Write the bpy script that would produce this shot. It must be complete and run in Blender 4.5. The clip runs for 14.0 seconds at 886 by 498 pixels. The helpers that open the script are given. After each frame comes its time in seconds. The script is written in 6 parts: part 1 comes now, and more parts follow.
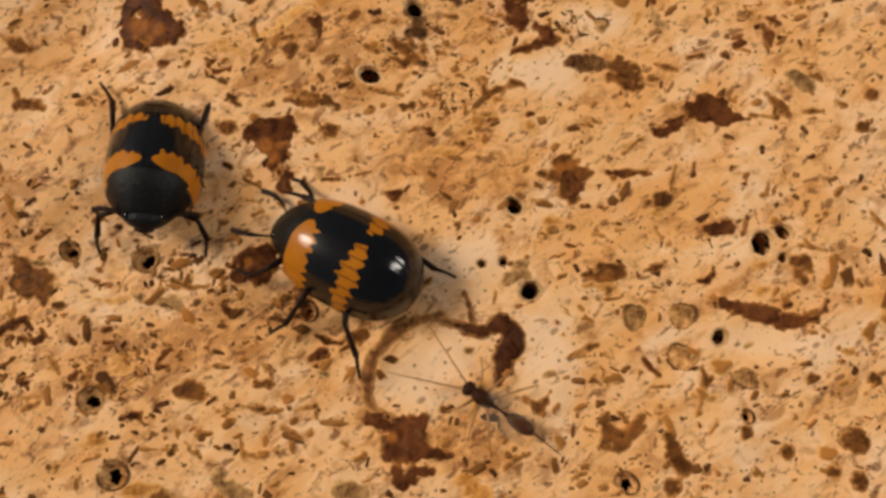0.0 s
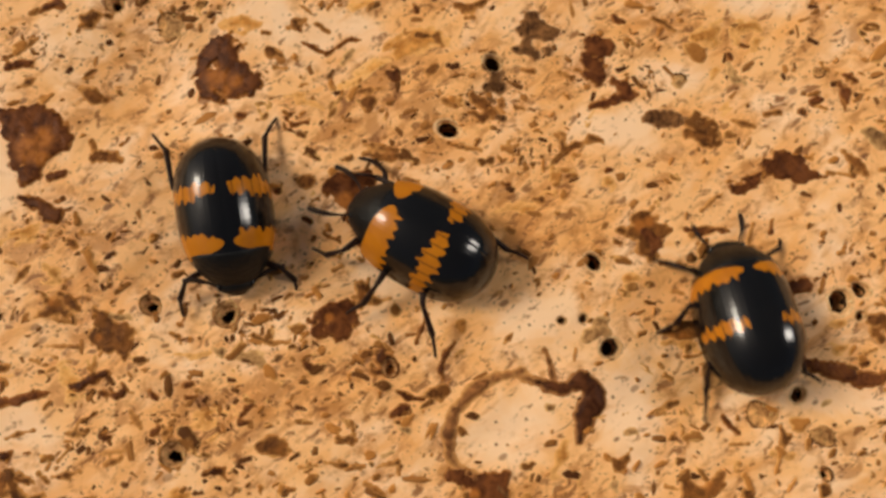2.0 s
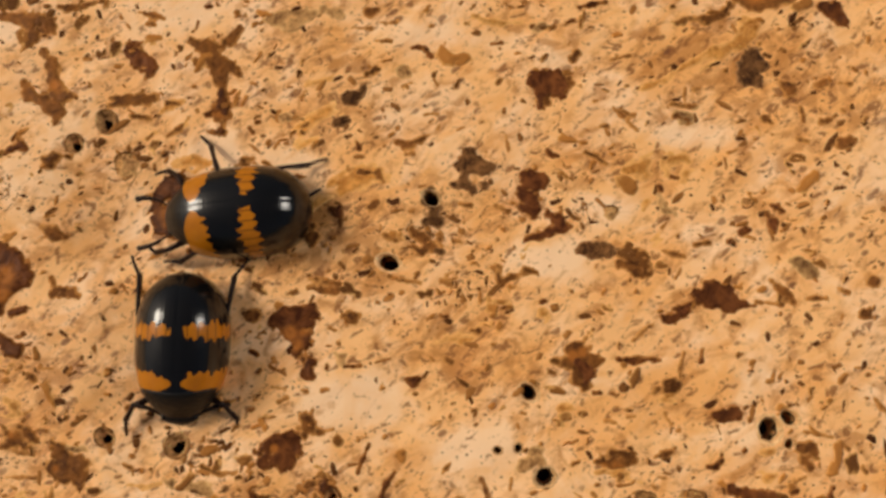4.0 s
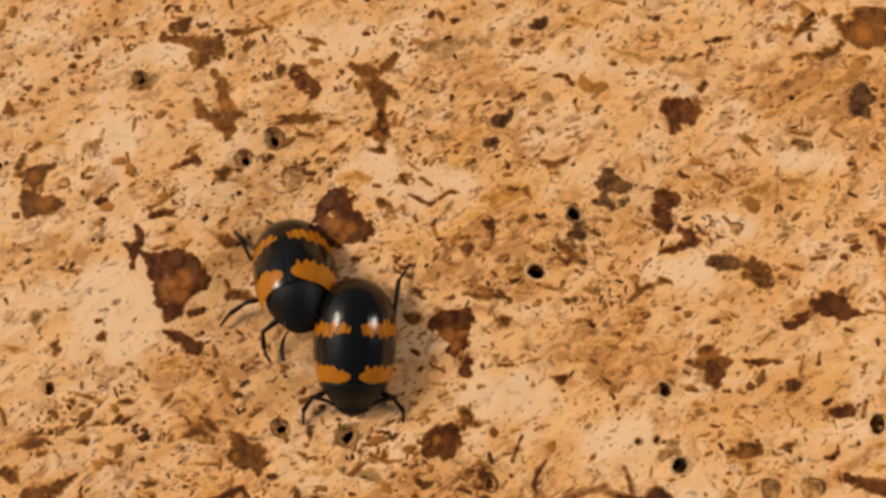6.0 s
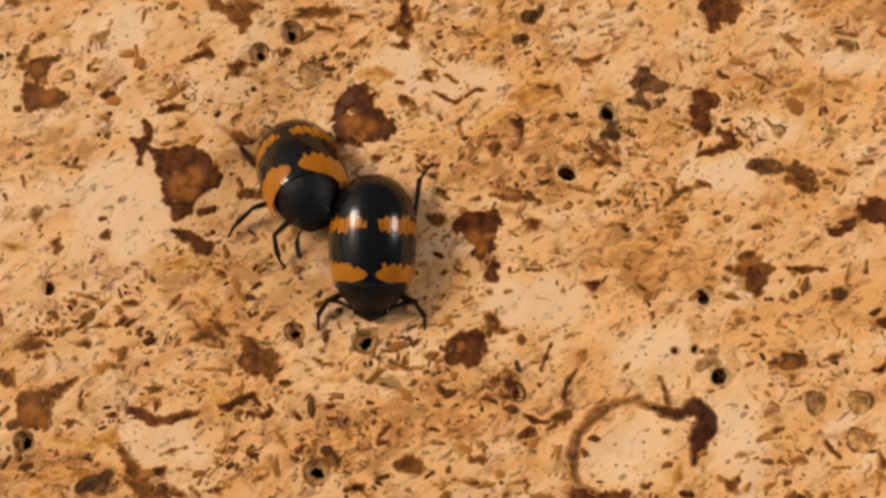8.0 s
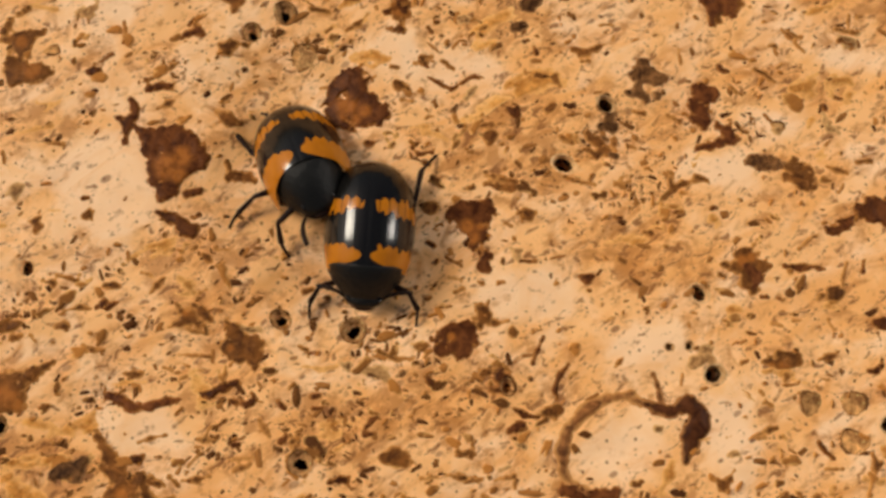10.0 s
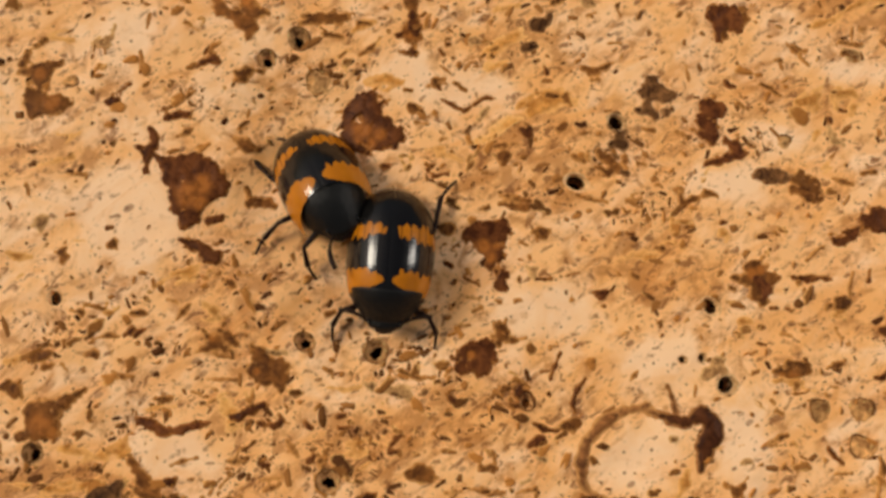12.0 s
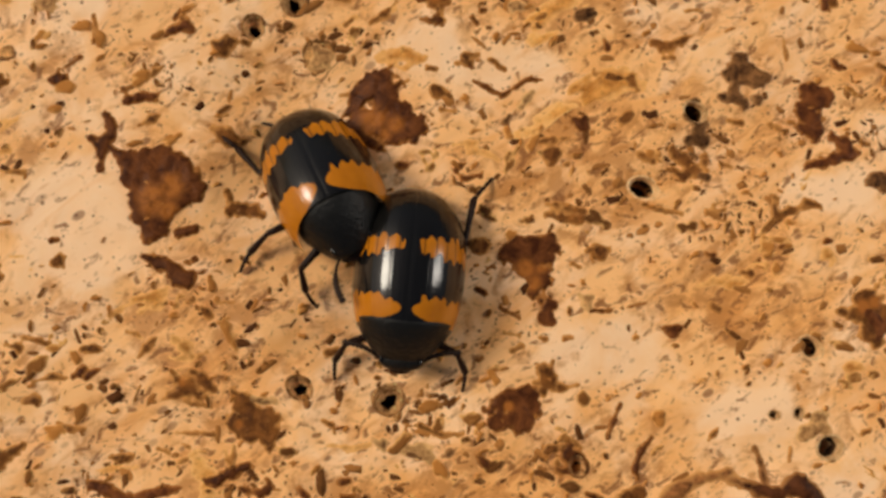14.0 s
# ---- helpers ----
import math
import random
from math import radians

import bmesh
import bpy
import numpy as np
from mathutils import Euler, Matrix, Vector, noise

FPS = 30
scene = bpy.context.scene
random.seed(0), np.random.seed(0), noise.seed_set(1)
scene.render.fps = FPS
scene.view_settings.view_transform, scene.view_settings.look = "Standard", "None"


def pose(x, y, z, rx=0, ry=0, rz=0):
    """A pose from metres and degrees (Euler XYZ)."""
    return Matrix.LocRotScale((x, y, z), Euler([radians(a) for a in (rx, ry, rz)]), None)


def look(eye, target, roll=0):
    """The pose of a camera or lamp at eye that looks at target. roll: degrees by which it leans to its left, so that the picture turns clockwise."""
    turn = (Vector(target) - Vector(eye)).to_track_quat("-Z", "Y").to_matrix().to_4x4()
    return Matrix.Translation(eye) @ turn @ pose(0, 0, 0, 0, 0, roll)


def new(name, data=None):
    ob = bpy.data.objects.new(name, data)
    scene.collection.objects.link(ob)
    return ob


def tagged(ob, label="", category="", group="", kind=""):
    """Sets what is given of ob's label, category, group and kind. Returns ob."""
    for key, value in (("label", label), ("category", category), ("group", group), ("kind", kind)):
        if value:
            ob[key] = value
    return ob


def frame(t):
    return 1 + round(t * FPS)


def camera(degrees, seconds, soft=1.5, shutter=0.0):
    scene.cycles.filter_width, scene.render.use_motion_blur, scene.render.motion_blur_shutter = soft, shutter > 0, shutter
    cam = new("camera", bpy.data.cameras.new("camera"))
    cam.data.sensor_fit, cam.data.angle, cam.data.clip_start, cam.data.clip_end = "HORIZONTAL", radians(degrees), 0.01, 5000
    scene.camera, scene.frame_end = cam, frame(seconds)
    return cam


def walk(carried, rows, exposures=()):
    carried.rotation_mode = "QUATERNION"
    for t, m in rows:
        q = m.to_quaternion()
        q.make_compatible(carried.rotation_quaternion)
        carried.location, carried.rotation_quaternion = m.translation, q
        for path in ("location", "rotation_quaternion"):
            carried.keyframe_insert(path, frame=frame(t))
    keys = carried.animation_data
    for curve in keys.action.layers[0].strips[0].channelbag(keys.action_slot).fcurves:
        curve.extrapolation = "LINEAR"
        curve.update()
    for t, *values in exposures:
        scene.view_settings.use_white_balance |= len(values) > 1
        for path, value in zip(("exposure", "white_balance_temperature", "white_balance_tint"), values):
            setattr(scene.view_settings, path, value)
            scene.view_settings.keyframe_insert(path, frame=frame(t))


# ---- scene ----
# ---- camera ----
cam = camera(55.00, 14.0, soft=3.1, shutter=0.2)
PATH = [
    (0, pose(0.011220, -0.010103, 0.039796, 8.516, 1.237, -0.606)),
    (0.3, pose(0.011155, -0.009980, 0.039161, 9.396, 1.719, -0.331)),
    (0.5, pose(0.011713, -0.010326, 0.038740, 8.825, 1.812, -0.456)),
    (0.7, pose(0.010036, -0.009549, 0.038983, 8.901, 1.023, -0.514)),
    (0.8, pose(0.007514, -0.008939, 0.039303, 8.215, 0.538, -0.514)),
    (1, pose(0.006037, -0.008772, 0.039419, 8.326, 0.457, -0.423)),
    (1.2, pose(0.006524, -0.007565, 0.039628, 7.908, 0.449, -0.473)),
    (1.5, pose(0.007110, -0.007153, 0.039730, 7.815, 0.695, -0.463)),
    (1.8, pose(0.006725, -0.006747, 0.040138, 7.869, 0.493, -0.450)),
    (2, pose(0.007085, -0.006867, 0.040528, 7.692, 0.693, -0.412)),
    (2.2, pose(0.008353, -0.007282, 0.040512, 8.103, 1.200, -0.344)),
    (2.5, pose(0.010783, -0.005619, 0.041006, 8.218, 1.744, -0.369)),
    (2.7, pose(0.012846, -0.004392, 0.041232, 8.781, 2.345, -0.720)),
    (4.8, pose(0.009023, -0.001744, 0.044869, 9.377, 1.925, -1.064)),
    (5, pose(0.008183, -0.001668, 0.045558, 9.270, 1.649, -1.145)),
    (5.2, pose(0.006748, -0.001224, 0.046215, 8.975, 1.159, -1.124)),
    (5.5, pose(0.004888, -0.001558, 0.047029, 8.806, 1.134, -0.797)),
    (5.8, pose(0.003322, -0.001545, 0.047521, 8.230, 0.820, -0.625)),
    (6, pose(0.001982, -0.001567, 0.047632, 8.881, 0.480, -0.438)),
    (6.3, pose(0.001076, -0.001810, 0.047453, 8.754, 0.140, -0.341)),
    (6.5, pose(0.001059, -0.004344, 0.045888, 9.211, 0.417, -0.229)),
    (6.8, pose(0.000320, -0.007106, 0.044498, 9.432, 0.041, -0.010)),
    (7, pose(0.000390, -0.007639, 0.044369, 9.490, 0.184, -0.115)),
    (7.2, pose(0.000213, -0.008047, 0.044118, 9.567, 0.281, -0.220)),
    (7.5, pose(0.000265, -0.007534, 0.044176, 9.597, 0.233, 0.000)),
    (8, pose(0.000477, -0.007064, 0.044054, 9.621, 0.209, 0.258)),
    (8.2, pose(0.000269, -0.007447, 0.043868, 9.486, 0.393, 0.056)),
    (10.3, pose(-0.000028, -0.007856, 0.042429, 10.246, -1.346, 1.644)),
    (10.5, pose(-0.000270, -0.009908, 0.041999, 11.281, -1.500, 1.792)),
    (10.8, pose(-0.002673, -0.010287, 0.042414, 10.140, -2.298, 2.257)),
    (11, pose(-0.002022, -0.012277, 0.042025, 11.075, -2.323, 2.050)),
    (11.2, pose(-0.003682, -0.013107, 0.042654, 10.181, -2.148, 1.477)),
    (11.5, pose(-0.002073, -0.011882, 0.043554, 8.940, -1.248, 0.537)),
    (11.7, pose(-0.001131, -0.010334, 0.043894, 9.011, -1.531, 0.167)),
    (12, pose(-0.001270, -0.005577, 0.044358, 8.306, -1.343, 0.044)),
    (12.2, pose(-0.000698, -0.004781, 0.044613, 9.148, -0.894, -0.334)),
    (12.5, pose(-0.000141, -0.008430, 0.042883, 8.205, -1.144, 0.332)),
    (12.8, pose(-0.000214, -0.006354, 0.038892, 7.443, -1.067, 0.534)),
    (13, pose(-0.001443, -0.004017, 0.038394, 7.282, -1.187, 0.991)),
    (13.2, pose(-0.002062, -0.004062, 0.038194, 7.755, -1.574, 1.082)),
    (13.5, pose(-0.001825, -0.002741, 0.038527, 7.110, -1.228, 0.714)),
    (14, pose(-0.002165, -0.001719, 0.035457, 5.697, -1.068, 0.714)),
]
walk(cam, PATH, ((0, -0.06), (1.5, 0.07), (2.5, 0.15), (5, 0.03), (8, 0.05), (10.5, 0.14), (12.5, 0.08), (14, 0.08)))

# ---- light: soft daylight, the bright part of the sky to one side and an unseen area lamp to the other ----
world = bpy.data.worlds.new("sky")
scene.world = world
world.use_nodes = True
sky = world.node_tree.nodes.new("ShaderNodeTexSky")
sky.sky_type, sky.sun_disc = "NISHITA", False
sky.sun_elevation, sky.sun_rotation = radians(42), radians(-72)
sky.air_density, sky.dust_density, sky.ozone_density = 1.0, 6.0, 0.5
world.node_tree.links.new(sky.outputs[0], world.node_tree.nodes["Background"].inputs[0])
world.node_tree.nodes["Background"].inputs[1].default_value = 0.038
sun_lamp = new("sun", bpy.data.lights.new("sun", "SUN"))
sun_lamp.data.energy, sun_lamp.data.angle, sun_lamp.data.color = 1.86, radians(18), (1.0, 0.90, 0.74)
sun_lamp.matrix_world = look((-0.72, 0.22, 0.68), (0, 0, 0))
# small unseen lamp, added for the second highlight on the shells
side_lamp = new("window_light", bpy.data.lights.new("window_light", "AREA"))
side_lamp.data.shape, side_lamp.data.size, side_lamp.data.size_y = "RECTANGLE", 0.070, 0.130
side_lamp.data.energy, side_lamp.data.color = 0.55, (1.0, 0.91, 0.80)
side_lamp.matrix_world = look((0.335, 0.054, 0.195), (0, 0, 0))

MM = 0.001
FIBRE = radians(32)      # the run of the fungus's fibres over the sheet


# ---- materials ----
class Nodes:
    """Short hand for one node material."""

    def __init__(self, name, rough=0.5):
        self.mat = bpy.data.materials.new(name)
        self.mat.use_nodes = True
        self.tree = self.mat.node_tree
        self.shader = self.tree.nodes["Principled BSDF"]
        self.shader.inputs["Roughness"].default_value = rough

    def put(self, kind, **settings):
        node = self.tree.nodes.new("ShaderNode" + kind)
        for key, value in settings.items():
            if key == "op":
                node.operation = value
            elif key == "feature":
                node.feature = value
        return node

    def link(self, a, b):
        self.tree.links.new(a, b)

    def feed(self, socket, value):
        if isinstance(value, (int, float)):
            socket.default_value = value
        elif isinstance(value, tuple):
            socket.default_value = (*value, 1.0) if len(value) == 3 and socket.type == "RGBA" else value
        else:
            self.link(value, socket)

    def math(self, op, a, b=0.0, c=0.0):
        node = self.put("Math", op=op)
        for socket, value in zip(node.inputs, (a, b, c)):
            self.feed(socket, value)
        return node.outputs[0]

    def mix(self, factor, a, b):
        node = self.put("Mix")
        node.data_type = "RGBA"
        self.feed(node.inputs[0], factor)
        self.feed(node.inputs[6], a)
        self.feed(node.inputs[7], b)
        return node.outputs[2]

    def ramp(self, value, low, high):
        node = self.put("MapRange")
        self.feed(node.inputs[0], value)
        node.inputs[1].default_value, node.inputs[2].default_value = low, high
        return node.outputs[0]

    def place(self, scale=(1, 1, 1), turn=0.0, shift=(0, 0, 0)):
        """Object coordinates in millimetres, turned and stretched."""
        coords, first, second = self.put("TexCoord"), self.put("Mapping"), self.put("Mapping")
        first.inputs["Rotation"].default_value = (0, 0, -turn)
        first.inputs["Scale"].default_value = (1000, 1000, 1000)
        second.inputs["Scale"].default_value = scale
        second.inputs["Location"].default_value = shift
        self.link(coords.outputs["Object"], first.inputs[0])
        self.link(first.outputs[0], second.inputs[0])
        return second.outputs[0]

    def noise(self, where, scale, detail=3.0, rough=0.55, warp=0.0):
        node = self.put("TexNoise")
        self.feed(node.inputs["Vector"], where)
        node.inputs["Scale"].default_value, node.inputs["Detail"].default_value = scale, detail
        node.inputs["Roughness"].default_value, node.inputs["Distortion"].default_value = rough, warp
        return node.outputs["Fac"]

    def cells(self, where, scale):
        node = self.put("TexVoronoi")
        self.feed(node.inputs["Vector"], where)
        node.inputs["Scale"].default_value = scale
        return node.outputs["Distance"], node.outputs["Color"]

    def thin(self, rim, colour, full):
        """Crust thins out to the colour of its rim."""
        node = self.put("Attribute")
        node.attribute_name = "crust"
        spread = self.math("ADD", node.outputs["Fac"], self.math("MULTIPLY_ADD", self.noise(self.place(), 4.5, 4, 0.65), 1.0, -0.5))
        return self.mix(self.ramp(spread, 0.0, full), rim, colour)

    def bump(self, height, distance, strength=1.0):
        node = self.put("Bump")
        self.feed(node.inputs["Height"], height)
        node.inputs["Distance"].default_value, node.inputs["Strength"].default_value = distance, strength
        self.link(node.outputs[0], self.shader.inputs["Normal"])

    def colour(self, value):
        self.feed(self.shader.inputs["Base Color"], value)
        return self.mat


def fungus_material():
    n = Nodes("fungus flesh", 0.62)
    n.shader.inputs["Specular IOR Level"].default_value = 0.3
    flat, run = n.place(), n.place((0.42, 1.0, 1.0), FIBRE)
    fine = n.place((0.6, 1.0, 1.0), FIBRE, (7, 3, 0))
    zone = n.put("Attribute")
    zone.attribute_name = "ochre"
    zone = zone.outputs["Fac"]                              # -1 clean flesh .. 1 stained
    wash = n.math("MULTIPLY_ADD", zone, 0.12, n.noise(flat, 0.30, 5, 0.6, 0.5))
    colour = n.mix(n.ramp(wash, 0.36, 0.56), (0.97, 0.625, 0.345), (0.93, 0.505, 0.198))
    mould = n.ramp(n.math("MULTIPLY_ADD", n.noise(flat, 0.9, 4, 0.6), 0.9, n.math("MULTIPLY", zone, -1.0)), 1.0, 1.6)
    colour = n.mix(n.math("MULTIPLY", mould, 0.4), colour, (0.95, 0.645, 0.405))
    colour = n.mix(n.math("MULTIPLY", n.ramp(n.math("MULTIPLY_ADD", zone, 0.10, n.noise(run, 0.50, 5, 0.6, 1.0)), 0.47, 0.64), 0.66), colour, (0.82, 0.365, 0.092))
    streak = n.ramp(n.math("MULTIPLY_ADD", zone, 0.06, n.noise(run, 1.0, 5, 0.60, 1.0)), 0.56, 0.70)
    colour = n.mix(n.math("MULTIPLY", streak, 0.62), colour, (0.58, 0.215, 0.038))
    smudge = n.ramp(n.math("MULTIPLY_ADD", zone, 0.09, n.noise(n.place((0.75, 1.0, 1.0), FIBRE, (31, 9, 0)), 0.95, 6, 0.68, 0.6)), 0.51, 0.63)
    colour = n.mix(n.math("MULTIPLY", smudge, 0.70), colour, (0.46, 0.180, 0.038))
    brown = n.ramp(n.math("MULTIPLY_ADD", zone, 0.03, n.noise(fine, 2.1, 4, 0.62, 0.8)), 0.57, 0.64)
    colour = n.mix(n.math("MULTIPLY", brown, 0.8), colour, (0.22, 0.072, 0.015))
    distance, tint = n.cells(fine, 1.7)
    sep = n.put("SeparateColor")
    n.link(tint, sep.inputs[0])
    dot = n.math("SUBTRACT", n.math("MULTIPLY", n.math("POWER", sep.outputs[0], 5.0), 0.32), distance)
    colour = n.mix(n.math("MULTIPLY", n.ramp(dot, -0.03, 0.06), n.math("MULTIPLY_ADD", sep.outputs[1], 0.5, 0.35)), colour, (0.18, 0.062, 0.020))
    distance, tint = n.cells(flat, 4.2)
    sep = n.put("SeparateColor")
    n.link(tint, sep.inputs[0])
    dot = n.math("LESS_THAN", distance, n.math("MULTIPLY", n.math("POWER", sep.outputs[0], 7.0), 0.36))
    colour = n.mix(n.math("MULTIPLY", dot, 0.8), colour, (0.15, 0.052, 0.017))
    height = n.math("ADD", n.noise(run, 2.4, 5, 0.65), n.math("MULTIPLY", n.noise(flat, 7.0, 3), 0.5))
    n.bump(height, 0.00008, 0.14)
    n.feed(n.shader.inputs["Roughness"], n.math("MULTIPLY_ADD", n.noise(flat, 1.1, 3), 0.35, 0.42))
    return n.colour(colour)


def crust_material(name, dark, light, rough=0.42, rim=None, soft=0.8, grain=0.6):
    n = Nodes(name, rough)
    n.shader.inputs["Specular IOR Level"].default_value = 0.05
    flat = n.place()
    info = n.put("ObjectInfo")
    patch = n.ramp(n.noise(flat, 1.5, 5, 0.62, 0.7), 0.38, 0.64)
    colour = n.mix(patch, dark, light)
    crumbs = n.ramp(n.noise(flat, 5.5, 4, 0.65, 0.4), 0.52, 0.66)
    colour = n.mix(n.math("MULTIPLY", crumbs, grain), colour, tuple(0.45 * v for v in dark))
    pale = n.ramp(n.noise(n.place(shift=(5, 11, 0)), 4.5, 3, 0.6, 0.4), 0.63, 0.72)
    colour = n.mix(n.math("MULTIPLY", pale, grain), colour, tuple(min(0.9, 1.9 * v) for v in light))
    if rim:
        clear = n.put("Attribute")
        clear.attribute_name = "amber"
        colour = n.mix(n.math("MULTIPLY", n.ramp(clear.outputs["Fac"], 0.1, 0.7), n.ramp(n.noise(flat, 2.0, 4, 0.6), 0.22, 0.55)), colour, (0.40, 0.135, 0.026))
    shade = n.put("HueSaturation")
    n.feed(shade.inputs["Value"], n.math("MULTIPLY_ADD", info.outputs["Random"], 0.5, 0.75))
    n.link(colour, shade.inputs["Color"])
    n.bump(n.noise(flat, 3.4, 4, 0.6), 0.00010, 0.5)
    return n.colour(n.thin(rim, shade.outputs[0], soft) if rim else shade.outputs[0])


def grain_material(name, dark, light):
    n = Nodes(name, 0.6)
    n.shader.inputs["Specular IOR Level"].default_value = 0.05
    info = n.put("NewGeometry")
    colour = n.mix(n.math("POWER", info.outputs["Random Per Island"], 1.3), dark, light)
    n.bump(n.noise(n.place(), 9.0, 2), 0.0001, 0.5)
    return n.colour(colour)


def torn_material():
    """Scattered torn fibres: each its own brown."""
    n = Nodes("torn fibres", 0.6)
    n.shader.inputs["Specular IOR Level"].default_value = 0.05
    info, flat = n.put("NewGeometry"), n.place()
    colour = n.mix(info.outputs["Random Per Island"], (0.095, 0.034, 0.010), (0.52, 0.205, 0.044))
    colour = n.mix(n.ramp(n.noise(flat, 2.6, 5, 0.65, 0.5), 0.56, 0.80), colour, (0.60, 0.28, 0.075))
    n.bump(n.noise(flat, 5.0, 4), 0.00012, 0.5)
    return n.colour(n.thin((0.84, 0.45, 0.145), colour, 0.8))


def shell_material(name, tail_spot, bands=1.0):
    """Black glossy wing case with two jagged orange bands, laid out along and round the shell by its own map.
    bands: how broad they are."""
    n = Nodes(name, 0.16)
    n.shader.inputs["Specular IOR Level"].default_value = 0.45
    uv = n.put("UVMap")
    uv.uv_map = "shell"
    sep = n.put("SeparateXYZ")
    n.link(uv.outputs[0], sep.inputs[0])
    along = n.math("MULTIPLY", sep.outputs[0], 10.0)      # mm, towards the head
    round_ = sep.outputs[1]                                  # 0 at the seam, 1 at the rim
    wobble = n.noise(n.place(), 2.2, 2)
    teeth = n.math("SINE", n.math("MULTIPLY", round_, 50.0))
    teeth = n.math("ADD", n.math("MULTIPLY", teeth, 0.085), n.math("MULTIPLY_ADD", wobble, 0.7, -0.35))

    def blob(centre, half, mid, wide, slope, jag, power):
        x = n.math("ADD", along, n.math("MULTIPLY_ADD", round_, slope, -centre - slope * mid))
        x = n.math("DIVIDE", n.math("ADD", x, jag), half)
        y = n.math("DIVIDE", n.math("SUBTRACT", round_, mid), wide)
        return n.math("LESS_THAN", n.math("ADD", n.math("POWER", n.math("ABSOLUTE", x), power), n.math("POWER", n.math("ABSOLUTE", y), power)), 1.0)

    behind = n.math("LESS_THAN", along, 1.0)
    front = blob(1.16 + 0.4 * max(0.0, bands - 1.0), 0.54 * bands, 0.66, 0.61, 0.10, n.math("MULTIPLY", teeth, behind), 2.0)
    lines = n.math("GREATER_THAN", n.math("SINE", n.math("MULTIPLY_ADD", round_, 50.0, 2.4)), 0.88)
    rear = blob(-1.24, 0.35 * min(bands, 1.08), 0.48 + 0.06 * min(bands, 1.0), 0.48 * min(bands, 1.0), -0.15, n.math("MULTIPLY", teeth, 1.1), 3.2)
    rear = n.math("MULTIPLY", rear, n.math("MULTIPLY_ADD", lines, -0.6, 1.0))
    orange = n.math("MAXIMUM", front, rear)
    black = n.mix(n.noise(n.place(), 1.2, 2), (0.004, 0.004, 0.004), (0.008, 0.007, 0.006))
    hue = n.mix(n.noise(n.place(), 1.5, 3), (0.39, 0.122, 0.003), (0.58, 0.200, 0.006))
    colour = n.mix(orange, black, hue)
    if tail_spot:
        tip = n.math("MULTIPLY", n.math("LESS_THAN", n.math("ADD", along, n.math("MULTIPLY", wobble, 0.3)), -3.7), n.math("GREATER_THAN", round_, 0.62))
        colour = n.mix(n.math("MULTIPLY", tip, 0.5), colour, (0.16, 0.06, 0.02))
    rows = n.math("SINE", n.math("MULTIPLY", round_, 52.0))
    pores = n.math("SINE", n.math("MULTIPLY", along, 26.0))
    n.bump(n.math("MULTIPLY", n.math("MAXIMUM", rows, 0.3), n.math("MULTIPLY_ADD", pores, 0.10, 0.90)), 0.000014, 0.5)
    n.feed(n.shader.inputs["Roughness"], n.math("MULTIPLY_ADD", n.noise(n.place(), 3.0, 3), 0.12, 0.09))
    return n.colour(colour)


def plain_material(name, colour, rough, grain=6.0, depth=0.00004, gloss=0.5):
    n = Nodes(name, rough)
    n.shader.inputs["Specular IOR Level"].default_value = gloss
    spot = n.noise(n.place(), grain, 4, 0.6)
    n.bump(spot, depth, 0.6)
    return n.colour(n.mix(spot, tuple(0.6 * v for v in colour), tuple(1.4 * v for v in colour)))


FUNGUS = fungus_material()
CRUST_DARK = crust_material("dark crust", (0.055, 0.016, 0.006), (0.185, 0.060, 0.017), 0.40, (0.46, 0.185, 0.045), 0.75, 0.15)
CRUST_MID = crust_material("brown crust", (0.090, 0.031, 0.009), (0.27, 0.098, 0.022), 0.48, (0.68, 0.31, 0.085), 0.95, 0.35)
CRUST_OCHRE = crust_material("ochre crust", (0.36, 0.125, 0.020), (0.66, 0.285, 0.062), 0.6, (0.88, 0.46, 0.150), 1.1)
CRUST_PALE = crust_material("pale stain", (0.62, 0.255, 0.050), (0.82, 0.40, 0.105), 0.6, (0.90, 0.50, 0.180), 1.1)
CRUST_BLACK = crust_material("black frass", (0.046, 0.018, 0.007), (0.240, 0.104, 0.034), 0.55, (0.48, 0.24, 0.09), 0.9)
CRUST_GREY = crust_material("olive crust", (0.20, 0.088, 0.030), (0.62, 0.33, 0.120), 0.55, (0.80, 0.46, 0.18), 1.0)
CRUST_RIDGE = crust_material("ridge crust", (0.048, 0.015, 0.006), (0.150, 0.050, 0.018), 0.42, (0.46, 0.20, 0.06), 0.8, 0.15)
CRUST_ARC = crust_material("arc crust", (0.105, 0.038, 0.013), (0.30, 0.120, 0.036), 0.5, (0.66, 0.32, 0.10), 1.0)
PORE = crust_material("pore floor", (0.22, 0.090, 0.028), (0.78, 0.40, 0.135), 0.55)
RIM = crust_material("pore rim", (0.09, 0.038, 0.013), (0.40, 0.18, 0.055), 0.5)
BLACKISH, DARK, BROWN, OCHRE, PALE, GREY = range(6)
